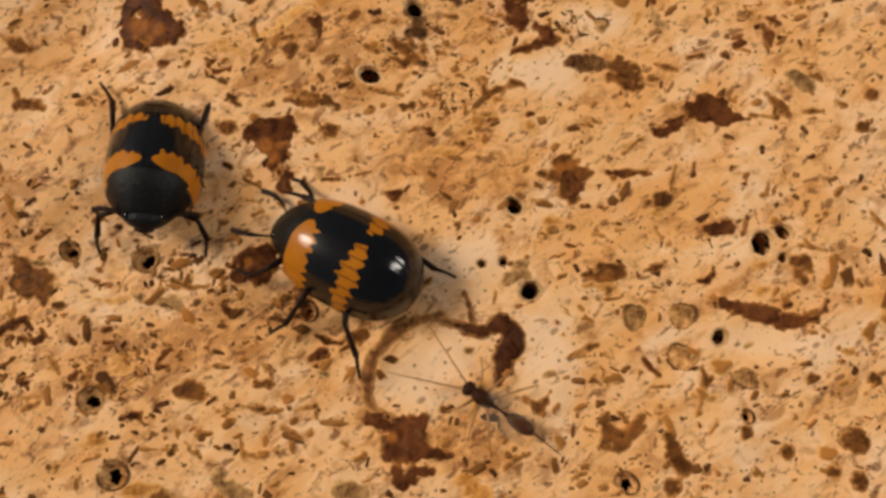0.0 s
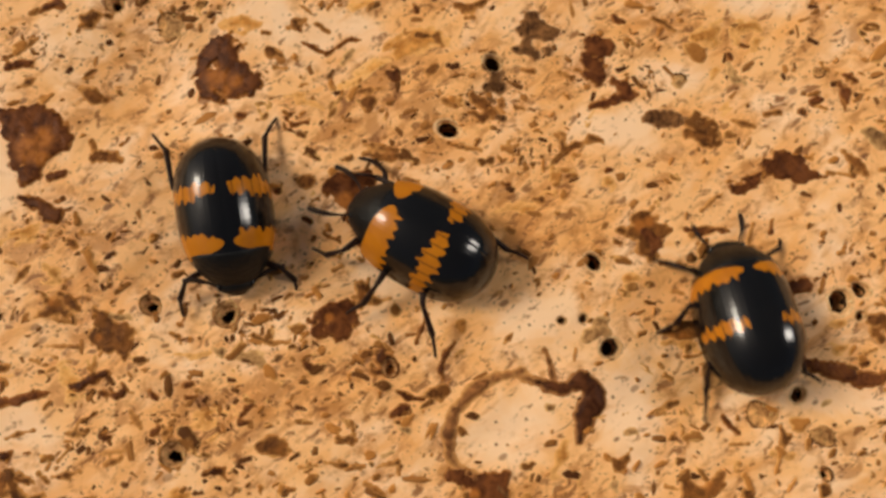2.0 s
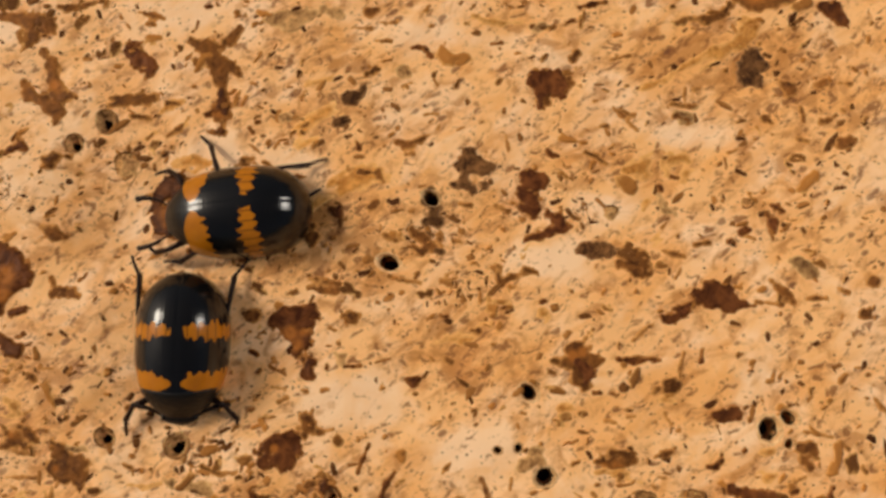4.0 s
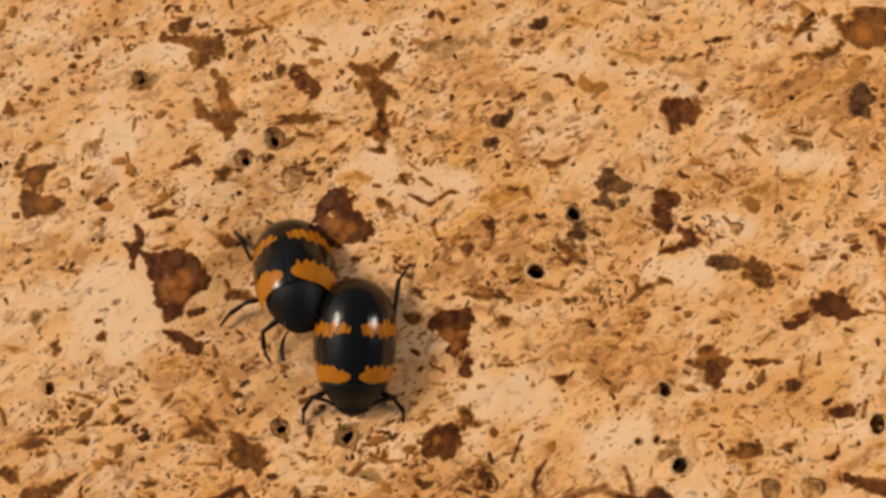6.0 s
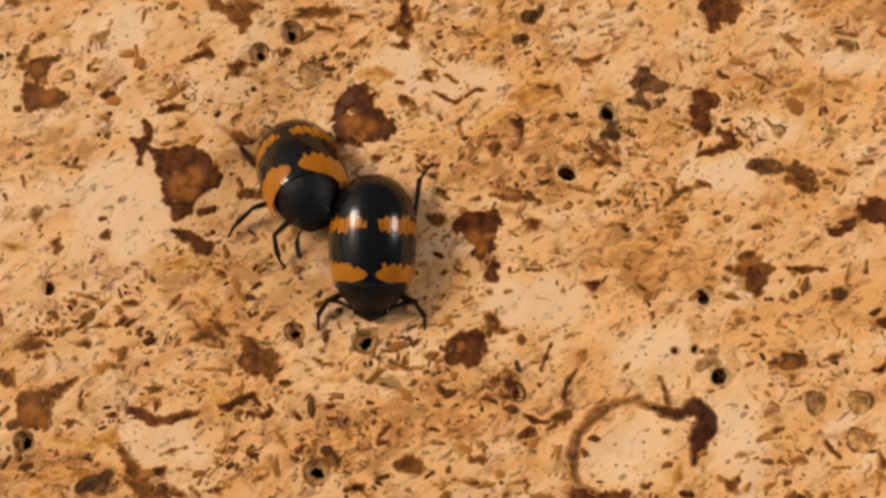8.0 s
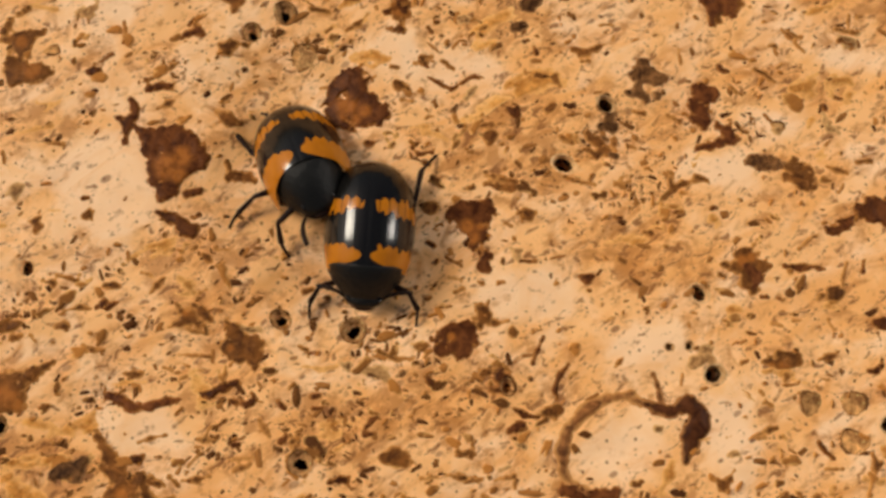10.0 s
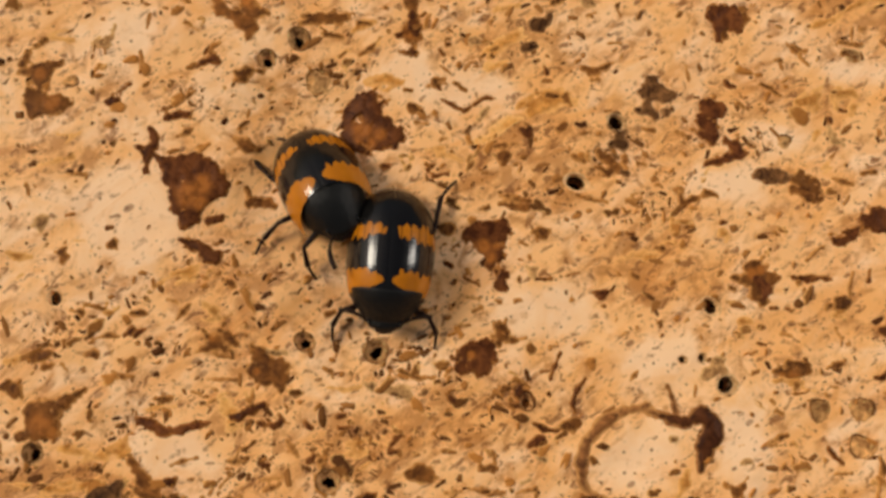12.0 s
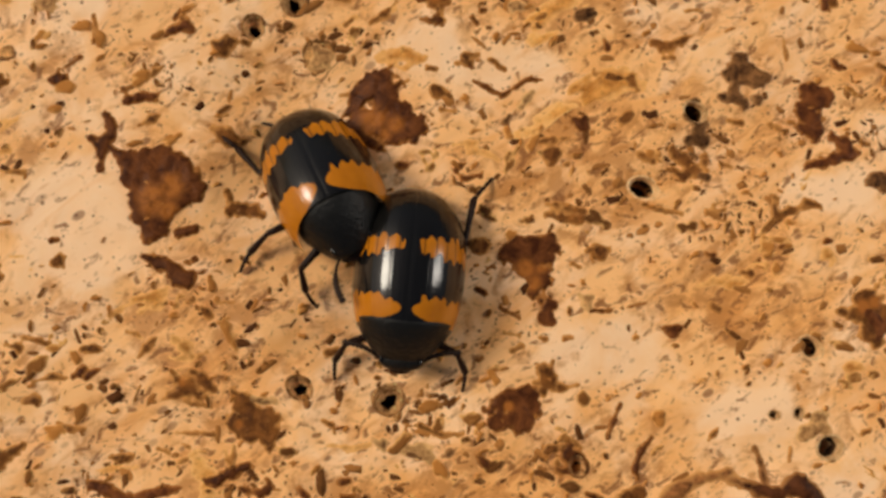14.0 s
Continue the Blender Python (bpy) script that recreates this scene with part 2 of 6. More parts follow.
# material, thickness in mm, how far it is drawn out along the fibres, label
TONES = [(CRUST_BLACK, 0.16, 0.0, "blackish crumbly frass crust lump on the fungus"), (CRUST_DARK, 0.13, 0.05, "dark maroon ragged crust scab on the fungus"),
         (CRUST_MID, 0.10, 0.12, "brown ragged crust flake on the fungus"), (CRUST_OCHRE, 0.05, 0.55, "ochre torn fibrous crust patch on the fungus"),
         (CRUST_PALE, 0.03, 0.8, "pale ochre streaky crust stain on the fungus"), (CRUST_GREY, 0.08, 0.15, "olive-grey mottled crust patch on the fungus")]
# shaft lining: the shade deep in a hole is put into its brown
HOLE_SHADE = plain_material("hole shade", (0.040, 0.018, 0.009), 0.6, gloss=0.1)
CUP_WALL = crust_material("cup wall", (0.20, 0.078, 0.024), (0.86, 0.48, 0.19), 0.55)
HOLE_RIM = crust_material("hole rim", (0.66, 0.36, 0.14), (0.90, 0.57, 0.28), 0.55)
TORN = torn_material()
SPECK = grain_material("specks", (0.075, 0.025, 0.008), (0.50, 0.205, 0.050))
SHELL = shell_material("wing case", True)
SHELL_BROAD = shell_material("wing case with broad bands", True, 1.25)
SHELL_NARROW = shell_material("wing case with narrow bands", False, 0.74)
BLACK = plain_material("black chitin", (0.006, 0.006, 0.0055), 0.42, 5.0, 0.00012, 0.24)
LEG = plain_material("leg chitin", (0.018, 0.007, 0.004), 0.42, gloss=0.16)
FEELER = plain_material("feeler", (0.024, 0.012, 0.007), 0.5, gloss=0.16)
EYE = plain_material("eye", (0.004, 0.004, 0.004), 0.12)
BELLY = plain_material("abdomen", (0.085, 0.055, 0.022), 0.30)
WASP_DARK = plain_material("wasp body", (0.042, 0.015, 0.007), 0.5, gloss=0.08)
WASP_BROWN = plain_material("wasp abdomen", (0.08, 0.028, 0.010), 0.4, gloss=0.15)
WASP_LEG = plain_material("wasp leg", (0.44, 0.20, 0.055), 0.4)
WING = Nodes("wing", 0.15)
WING.shader.inputs["Alpha"].default_value = 0.04
WING = WING.colour(WING.mix(WING.noise(WING.place(), 2.0, 2), (0.80, 0.68, 0.48), (0.9, 0.82, 0.66)))


# ---- relief of the sheet ----
LATTICE = np.random.RandomState(5).rand(256, 256)


def value_noise(x, y):
    xi, yi = np.floor(x).astype(int), np.floor(y).astype(int)
    u, v = x - xi, y - yi
    u, v = u * u * (3 - 2 * u), v * v * (3 - 2 * v)
    a, b = LATTICE[xi % 256, yi % 256], LATTICE[(xi + 1) % 256, yi % 256]
    c, d = LATTICE[xi % 256, (yi + 1) % 256], LATTICE[(xi + 1) % 256, (yi + 1) % 256]
    return (a + (b - a) * u) * (1 - v) + (c + (d - c) * u) * v - 0.5


# clean flesh and ochre-stained flesh on the sheet: x, y and half lengths, in mm
CLEAN = [(-18.8, 3.9, 3.9, 1.8), (-16.6, 1.9, 2.7, 2.1), (5.2, -2.2, 3.2, 1.8), (1.7, 9.5, 3.4, 1.5), (-2.4, 10.7, 1.8, 1.5), (15.0, 4.5, 2.1, 0.9), (18.5, 7.4, 1.8, 1.2), (22.2, 10.7, 1.8, 0.8), (-13.5, -9.3, 2.3, 1.7), (10.2, -9.9, 2.6, 2.0), (15.2, -9.1, 1.6, 2.9), (11.3, -5.1, 3.2, 1.3), (25.8, -8.6, 3.6, 0.9), (-16.2, 2.7, 1.9, 4.7), (8.7, 16.7, 4.8, 1.1), (-14.2, 17.6, 2.0, 0.8), (-17.0, 12.7, 3.1, 1.6), (-18.5, -14.7, 2.4, 0.8), (-3.8, -6.9, 2.6, 0.7), (-3.8, 18.5, 2.3, 1.3)]
OCHRE_ZONES = [(-13.4, -0.8, 4.4, 1.2), (-11.5, -3.2, 2.9, 1.2), (-4.4, -9.4, 2.6, 1.7), (0.8, -7.7, 5.2, 1.7), (3.8, 5.0, 3.9, 1.8), (5.3, 7.4, 3.7, 1.5), (10.5, -0.1, 4.1, 1.8), (-19.4, -11.5, 4.0, 1.1), (-11.0, -7.8, 1.4, 1.7), (3.9, 16.2, 2.9, 1.3), (24.4, 15.3, 5.6, 1.6), (27.9, 12.9, 3.7, 2.5), (12.9, 17.3, 2.5, 0.6), (3.9, 11.9, 3.5, 1.6), (18.4, 9.0, 3.4, 1.2), (-18.6, -11.9, 3.7, 1.9), (-13.9, -15.4, 3.2, 1.1), (-4.4, -9.2, 2.5, 1.4), (11.7, -13.3, 3.3, 1.7), (-20.8, 5.6, 3.6, 1.5)]


def stained(x, y):
    """How stained the sheet is at a place in mm: -1 clean .. 1 ochre."""
    x, y = np.asarray(x, float), np.asarray(y, float)
    total = np.zeros(np.broadcast(x, y).shape)
    for zones, sign in ((CLEAN, -1.0), (OCHRE_ZONES, 1.0)):
        for zx, zy, a, b in zones:
            total = total + sign * np.exp(-(((x - zx) / a) ** 2 + ((y - zy) / b) ** 2) ** 1.5)
    return np.clip(total, -1, 1)


PITS = []                # x, y, radius, squash and turn of each hole, in mm and radians


def relief(x, y, bored=True):
    """Height of the sheet in mm over the plan in mm, with or without its bored holes."""
    x, y = np.asarray(x, float), np.asarray(y, float)
    p = x * math.cos(FIBRE) + y * math.sin(FIBRE)
    q = -x * math.sin(FIBRE) + y * math.cos(FIBRE)
    z = 0.30 * value_noise(x / 7 + 31, y / 7 + 17) + 0.20 * value_noise(p / 2.6 + 5, q / 1.7 + 9)
    z = z + 0.07 * value_noise(p / 0.85 + 50, q / 0.6 + 80) + 0.025 * value_noise(p / 0.34 + 12, q / 0.26 + 44)
    z = z - 1.0 * np.exp(-((x + 7.8) / 3.0) ** 2 - ((y - 7.2) / 3.0) ** 2)     # the hollow under the rearing beetle's tail
    for px, py, r, squash, turn in PITS if bored else ():
        u = (x - px) * math.cos(turn) + (y - py) * math.sin(turn)
        v = (y - py) * math.cos(turn) - (x - px) * math.sin(turn)
        near = np.exp(-((u ** 2 + (v / squash) ** 2) / (r * 0.86) ** 2) ** 3)
        z = z - near * (1.2 + 1.5 * r)
    return z


def mesh_of(name, verts, faces, material, smooth=True, crust=None):
    """A mesh from mm; crust: how thick the crust is at each vertex, in mm."""
    me = bpy.data.meshes.new(name)
    me.from_pydata([tuple(v * MM for v in p) for p in verts], [], faces)
    me.materials.append(material)
    me.polygons.foreach_set("use_smooth", [smooth] * len(me.polygons))
    if crust is not None:
        me.attributes.new("crust", "FLOAT", "POINT").data.foreach_set("value", crust)
    me.update()
    return me


def part(name, me, parent, label=""):
    ob = new(name, me)
    ob.parent = parent
    return tagged(ob, label)


def build_ground():
    def axis(low, high, step):
        inner = np.arange(low, high + step, step)
        out = np.cumsum(0.3 * 1.28 ** np.arange(26))
        return np.concatenate([low - out[::-1], inner, inner[-1] + out])

    xs, ys = axis(-29, 36, 0.1), axis(-21, 24, 0.1)
    gx, gy = np.meshgrid(xs, ys)
    z = relief(gx, gy)
    co = np.stack([gx, gy, z], -1).reshape(-1, 3) * MM
    nx, ny = len(xs), len(ys)
    a = (np.arange(ny - 1)[:, None] * nx + np.arange(nx - 1)).ravel()
    loops = np.stack([a, a + 1, a + nx + 1, a + nx], 1).ravel().astype(np.int32)
    me = bpy.data.meshes.new("ground")
    me.vertices.add(len(co))
    me.vertices.foreach_set("co", co.ravel().astype(np.float32))
    me.loops.add(len(loops))
    me.loops.foreach_set("vertex_index", loops)
    me.polygons.add(len(a))
    me.polygons.foreach_set("loop_start", np.arange(0, len(loops), 4, dtype=np.int32))
    me.polygons.foreach_set("use_smooth", np.ones(len(a), dtype=bool))
    me.update(calc_edges=True)
    me.validate()
    me.attributes.new("ochre", "FLOAT", "POINT").data.foreach_set("value", stained(gx, gy).ravel().astype(np.float32))
    me.materials.append(FUNGUS)
    return tagged(new("ground", me), "cream fibrous bracket fungus surface, gnawed and flecked with brown", "fungus", kind="structure")


# ---- pieces on the sheet ----
def blot(tone, seed, strokes, amber=()):
    """One ragged piece of crust, stain or shred grown into the sheet: strokes of points (x, y, width in mm), and
    amber spots (x, y, radius) where the crust is clear resin."""
    material, thick, rag, words = TONES[tone]
    points = np.array([p for line in strokes for p in line])
    wide = points[:, 2].max()
    step = 0.05 if wide < 0.6 else 0.065 if wide < 1.4 else 0.085
    x, y = points[0, :2]
    gx, gy = np.meshgrid(np.arange(points[:, 0].min() - wide / 2 - 0.35, points[:, 0].max() + wide / 2 + 0.35, step),
                         np.arange(points[:, 1].min() - wide / 2 - 0.35, points[:, 1].max() + wide / 2 + 0.35, step))
    body = np.full(gx.shape, -9.0)
    for line in strokes:
        for (ax, ay, aw), (bx, by, bw) in zip(line, line[1:] or line):
            length = (bx - ax) ** 2 + (by - ay) ** 2 or 1.0
            s = np.clip(((gx - ax) * (bx - ax) + (gy - ay) * (by - ay)) / length, 0, 1)
            near = (aw + s * (bw - aw)) / 2 - np.hypot(gx - ax - s * (bx - ax), gy - ay - s * (by - ay))
            body = np.logaddexp(body * 9, near * 9) / 9
    p, q = gx * math.cos(FIBRE) + gy * math.sin(FIBRE), gy * math.cos(FIBRE) - gx * math.sin(FIBRE)
    k = seed * 3.17
    size = min(1.0, 0.35 + wide / 1.6)
    torn = 0.24 * value_noise(gx / 0.42 + k, gy / 0.42) + 0.24 * value_noise(gx / 0.17, gy / 0.17 + k)
    streaks = 0.8 * value_noise(p / 0.75 + k, q / 0.24) + 0.35 * value_noise(p / 0.3, q / 0.13 + k)
    body = body + size * ((1 - rag) * torn + rag * streaks) + 0.02
    crust = np.clip(body / (0.13 + 0.22 * rag), -1, 1)
    lift = np.where(crust < 0, 0.12 * crust, thick * crust) + thick * (0.35 * value_noise(p / 0.37 + 9, q / 0.31) + 0.2 * value_noise(p / 0.15, q / 0.13 + 4)) * np.clip(crust, 0, 1)
    index, high = np.arange(gx.size).reshape(gx.shape), crust > -0.9
    keep = high[:-1, :-1] | high[1:, :-1] | high[:-1, 1:] | high[1:, 1:]
    faces = np.stack([index[:-1, :-1], index[:-1, 1:], index[1:, 1:], index[1:, :-1]], -1)[keep]
    used, faces = np.unique(faces, return_inverse=True)
    verts = np.stack([gx - x, gy - y, relief(gx, gy) + lift], -1).reshape(-1, 3)[used]
    long = points[:, :2].max(0) - points[:, :2].min(0)
    shred = wide < 0.34 and math.hypot(*long) > 2.2 * wide
    name = "fibre_shred" if shred else "crust_flake"
    me = mesh_of(name, verts.tolist(), faces.reshape(-1, 4).tolist(), material, crust=crust.ravel()[used].tolist())
    if amber:
        clear = np.zeros(gx.shape)
        for ax, ay, r in amber:
            clear = np.maximum(clear, np.exp(-((gx - ax) ** 2 + (gy - ay) ** 2) / (0.75 * r) ** 2))
        me.attributes.new("amber", "FLOAT", "POINT").data.foreach_set("value", clear.ravel()[used].tolist())
        words = words.replace("crust", "crust with amber patches", 1)
    ob = new(name, me)
    ob.location = (x * MM, y * MM, 0)
    if shred:
        return tagged(ob, words.split()[0] + " thin torn fibre shred lying on the fungus", "fibre", "torn fibre shreds on the fungus")
    return tagged(ob, words, "crust flake", "crust flakes on the fungus")


def torn_patch(x, y, w, h, turn, cells, thick, seed):
    """A torn scab whose ragged rim dives into the sheet: vertices, faces and the crust's thickness."""
    k = seed * 7.31
    turn = radians(turn)
    u, v = np.meshgrid(np.linspace(-1.6, 1.6, cells), np.linspace(-1.6, 1.6, cells))
    px, py = u * w / 2, v * h / 2
    gx = x + px * math.cos(turn) - py * math.sin(turn)
    gy = y + px * math.sin(turn) + py * math.cos(turn)
    body = 1 - (np.abs(u) ** 2.4 + np.abs(v) ** 2.4)
    body = body + 2.2 * value_noise(u * 1.3 + k, v * 1.3 - k) + 2.4 * value_noise(gx / 0.55 + k, gy / 0.55) + 1.5 * value_noise(gx / 0.2, gy / 0.2 + k)
    edge = np.maximum(np.abs(u), np.abs(v)) > 1.5
    lift = np.clip(body * 0.13, -0.12, None)
    lift = np.where(lift > thick, thick + 0.25 * (lift - thick), lift)
    lift = np.where(edge, -0.12, lift)
    z = relief(gx, gy) + lift + (0.03 * value_noise(gx / 0.3 + 9, gy / 0.3)) * (body > 0.3)
    index = np.arange(cells * cells).reshape(cells, cells)
    high = lift > -0.11
    keep = high[:-1, :-1] | high[1:, :-1] | high[:-1, 1:] | high[1:, 1:]
    faces = np.stack([index[:-1, :-1], index[:-1, 1:], index[1:, 1:], index[1:, :-1]], -1)[keep]
    used, faces = np.unique(faces, return_inverse=True)
    verts = np.stack([gx, gy, z], -1).reshape(-1, 3)[used]
    return verts, faces.reshape(-1, 4), lift.ravel()[used] / 0.12


PEBBLE = [(-1, 0, 0), (1, 0, 0), (0, -1, 0), (0, 1, 0), (0.55, 0.55, 0.5), (-0.5, 0.6, 0.55), (-0.55, -0.5, 0.5), (0.6, -0.5, 0.6), (0, 0, 0.95)]
PEBBLE_FACES = [(1, 3, 4), (3, 0, 5), (0, 2, 6), (2, 1, 7), (4, 3, 5), (5, 0, 6), (6, 2, 7), (7, 1, 4), (8, 4, 5), (8, 5, 6), (8, 6, 7), (8, 7, 4)]


def scatter(places, rng):
    """Vertices and faces of many small crumbs: x, y, half length, half width, height, turn."""
    verts, faces = [], []
    base = relief([p[0] for p in places], [p[1] for p in places])
    for (x, y, a, b, c, turn), z in zip(places, base):
        k, ct, st = len(verts), math.cos(turn), math.sin(turn)
        for px, py, pz in PEBBLE:
            px, py = px * a * rng.uniform(0.7, 1.3), py * b * rng.uniform(0.7, 1.3)
            verts.append((x + px * ct - py * st, y + px * st + py * ct, float(z) - 0.03 + (pz * c if pz else -0.03)))
        faces += [tuple(k + i for i in f) for f in PEBBLE_FACES]
    return verts, faces


def hole(ground, x, y, r, squash, turn, seed, cup=False):
    """A hole bored in the sheet: a torn pale lip, flush with it, round a shaft coloured dark for its shade."""
    rng = random.Random(seed)
    n, verts, faces = 26, [], []
    wob = [1 + rng.uniform(-0.07, 0.07) + (0.05 * math.sin(3 * math.pi * i / 13 + seed) if cup else 0.0) for i in range(n)]

    torn = [1 + 0.22 * math.sin(2 * math.pi * i / n * 2 + 2 * seed) + 0.15 * math.sin(2 * math.pi * i / n * 5 + seed) for i in range(n)]

    def ring(k, z):
        drop = -0.20 * r * min(1.0, max(0.0, (1.0 - k) / 0.5)) if cup else 0.0
        for i in range(n):
            a = 2 * math.pi * i / n
            e = k * r * wob[i] * (torn[i] if cup and k < 0.7 else 1.0)
            u, v = e * math.cos(a), e * squash * math.sin(a)
            px, py = u * math.cos(turn) - v * math.sin(turn), drop + u * math.sin(turn) + v * math.cos(turn)
            verts.append((px, py, float(relief(x + px, y + py, False)) + z))

    lip = ((1.3, -0.06), (1.14, 0.012), (1.02, 0.0), (0.93, -0.06), (0.74, -0.24) if cup else (0.86, -0.2), (0.50, -0.42) if cup else (0.8, -0.4))
    for k, z in lip:
        ring(k, z)
    for k in range(5):
        for i in range(n):
            j = (i + 1) % n
            faces.append((k * n + i, k * n + j, (k + 1) * n + j, (k + 1) * n + i))
    rim = mesh_of("hole_rim", verts, faces, CUP_WALL if cup else HOLE_RIM)
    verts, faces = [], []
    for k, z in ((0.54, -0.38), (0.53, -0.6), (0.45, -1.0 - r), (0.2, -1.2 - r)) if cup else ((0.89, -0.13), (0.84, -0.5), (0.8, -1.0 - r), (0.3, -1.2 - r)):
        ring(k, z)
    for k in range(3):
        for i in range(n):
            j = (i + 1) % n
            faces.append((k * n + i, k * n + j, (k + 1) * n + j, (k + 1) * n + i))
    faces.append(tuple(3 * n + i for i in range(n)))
    shaft = mesh_of("bored_hole", verts, faces, HOLE_SHADE)
    ob = part("bored_hole", shaft, ground, "beetle bore hole with its shade painted dark inside and a torn pale rim")
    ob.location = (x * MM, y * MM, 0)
    part("hole_rim", rim, ob)
    if cup:
        path, start = [], rng.randrange(n)
        for i in range(rng.randrange(16, 23)):
            a = 2 * math.pi * (start + i) / n
            u, v = 1.08 * r * math.cos(a), 1.08 * r * squash * math.sin(a)
            px, py = u * math.cos(turn) - v * math.sin(turn), u * math.sin(turn) + v * math.cos(turn)
            path.append((px, py, float(relief(x + px, y + py, False)) + 0.03, 0.055 * rng.uniform(0.5, 1.3)))
        part("hole_lip", tube("hole_lip", path, RIM, 6), ob, "dark brown broken lip")


def pore(ground, x, y, a, b, turn, seed):
    """A shallow healed pore: a dished mottled floor inside a dark, partly broken rim."""
    turn, n = radians(turn), 28
    rng = random.Random(seed)
    wob = [1 + 0.10 * math.sin(2 * math.pi * i / n * 3 + seed) + rng.uniform(-0.08, 0.08) for i in range(n)]

    def spot(k, i):
        u, v = k * a * wob[i] * math.cos(2 * math.pi * i / n), k * b * wob[i] * math.sin(2 * math.pi * i / n)
        return u * math.cos(turn) - v * math.sin(turn), u * math.sin(turn) + v * math.cos(turn)

    verts, faces = [], []
    rings = ((1.12, -0.05), (1.0, 0.05), (0.85, 0.03), (0.6, 0.012), (0.3, 0.03), (0.08, 0.04))
    for k, z in rings:
        for i in range(n):
            px, py = spot(k, i)
            verts.append((px, py, float(relief(x + px, y + py)) + z + rng.uniform(-0.012, 0.012)))
    for k in range(len(rings) - 1):
        for i in range(n):
            j = (i + 1) % n
            faces.append((k * n + i, k * n + j, (k + 1) * n + j, (k + 1) * n + i))
    faces.append(tuple((len(rings) - 1) * n + i for i in range(n)))
    ob = part("pore_scar", mesh_of("pore_scar", verts, faces, PORE), ground, "shallow olive-grey healed pore with a dark broken rim")
    ob.location = (x * MM, y * MM, 0)
    start, path = rng.randrange(n), []
    for i in range(rng.randrange(11, 20)):
        px, py = spot(1.0, (start + i) % n)
        path.append((px, py, float(relief(x + px, y + py)) + 0.05, 0.06 * min(1.0, 0.4 + a) * rng.uniform(0.2, 1.5)))
    part("pore_rim", tube("pore_rim", path, RIM, 6), ob, "dark brown broken rim")


def ridge_mesh(name, points, x, y, seed, material):
    """A torn ridge of crust along a line of points (x, y, width in mm), seen from x, y."""
    p = np.array(points)
    xs, ys = np.arange(p[:, 0].min() - 1.5, p[:, 0].max() + 1.5, 0.075), np.arange(p[:, 1].min() - 1.5, p[:, 1].max() + 1.5, 0.075)
    gx, gy = np.meshgrid(xs, ys)
    body = np.full(gx.shape, -9.0)
    for (ax, ay, aw), (bx, by, bw) in zip(points, points[1:]):
        s = np.clip(((gx - ax) * (bx - ax) + (gy - ay) * (by - ay)) / ((bx - ax) ** 2 + (by - ay) ** 2), 0, 1)
        half = (aw + s * (bw - aw)) / 2
        body = np.maximum(body, (half - np.hypot(gx - ax - s * (bx - ax), gy - ay - s * (by - ay))) / 0.2)
    body = body + 1.0 * value_noise(gx / 0.55 + seed, gy / 0.55) + 0.8 * value_noise(gx / 0.2, gy / 0.2 + seed)
    lift = np.clip(body * 0.11, -0.12, None)
    lift = np.where(lift > 0.2, 0.2 + 0.25 * (lift - 0.2), lift)
    z = relief(gx, gy) + lift + 0.02 * value_noise(gx / 0.4 + 9, gy / 0.4) * (body > 0.3)
    index, high = np.arange(gx.size).reshape(gx.shape), lift > -0.11
    keep = high[:-1, :-1] | high[1:, :-1] | high[:-1, 1:] | high[1:, 1:]
    faces = np.stack([index[:-1, :-1], index[:-1, 1:], index[1:, 1:], index[1:, :-1]], -1)[keep]
    used, faces = np.unique(faces, return_inverse=True)
    verts = np.stack([gx - x, gy - y, z], -1).reshape(-1, 3)[used]
    return mesh_of(name, verts.tolist(), faces.reshape(-1, 4).tolist(), material, crust=(lift / 0.12).ravel()[used].tolist())


def crust_ridge(arc, hook, spur, seed):
    """The long curved ridge of dark crust: an open ring that ends in a broad hook with a thin spur."""
    x, y = hook[0][0], hook[0][1]
    root = new("crust_ridge")
    root.location = (x * MM, y * MM, 0)
    tagged(root, "long curved brown crust ridge like an open ring", "crust ridge")
    part("arc", ridge_mesh("arc", [(px, py, 1.1 * w) for px, py, w in arc], x, y, seed, CRUST_ARC), root, "thin torn arc of brown crust")
    part("hook", ridge_mesh("hook", [(px, py, 1.15 * w) for px, py, w in hook], x, y, seed + 3, CRUST_RIDGE), root, "broad dark hook of crust")
    part("spur", ridge_mesh("spur", spur, x, y, seed + 5, CRUST_RIDGE), root)
    return root


# ---- beetles ----
def loft(name, rings, material, close=(True, True)):
    """A skin over rings of equal count."""
    n, verts, faces = len(rings[0]), [], []
    for r in rings:
        verts += r
    for k in range(len(rings) - 1):
        for i in range(n):
            j = (i + 1) % n
            faces.append((k * n + i, k * n + j, (k + 1) * n + j, (k + 1) * n + i))
    if close[0]:
        faces.append(tuple(range(n))[::-1])
    if close[1]:
        faces.append(tuple((len(rings) - 1) * n + i for i in range(n)))
    return mesh_of(name, verts, faces, material)


def smooth_step(t):
    t = min(1.0, max(0.0, t))
    return t * t * (3 - 2 * t)


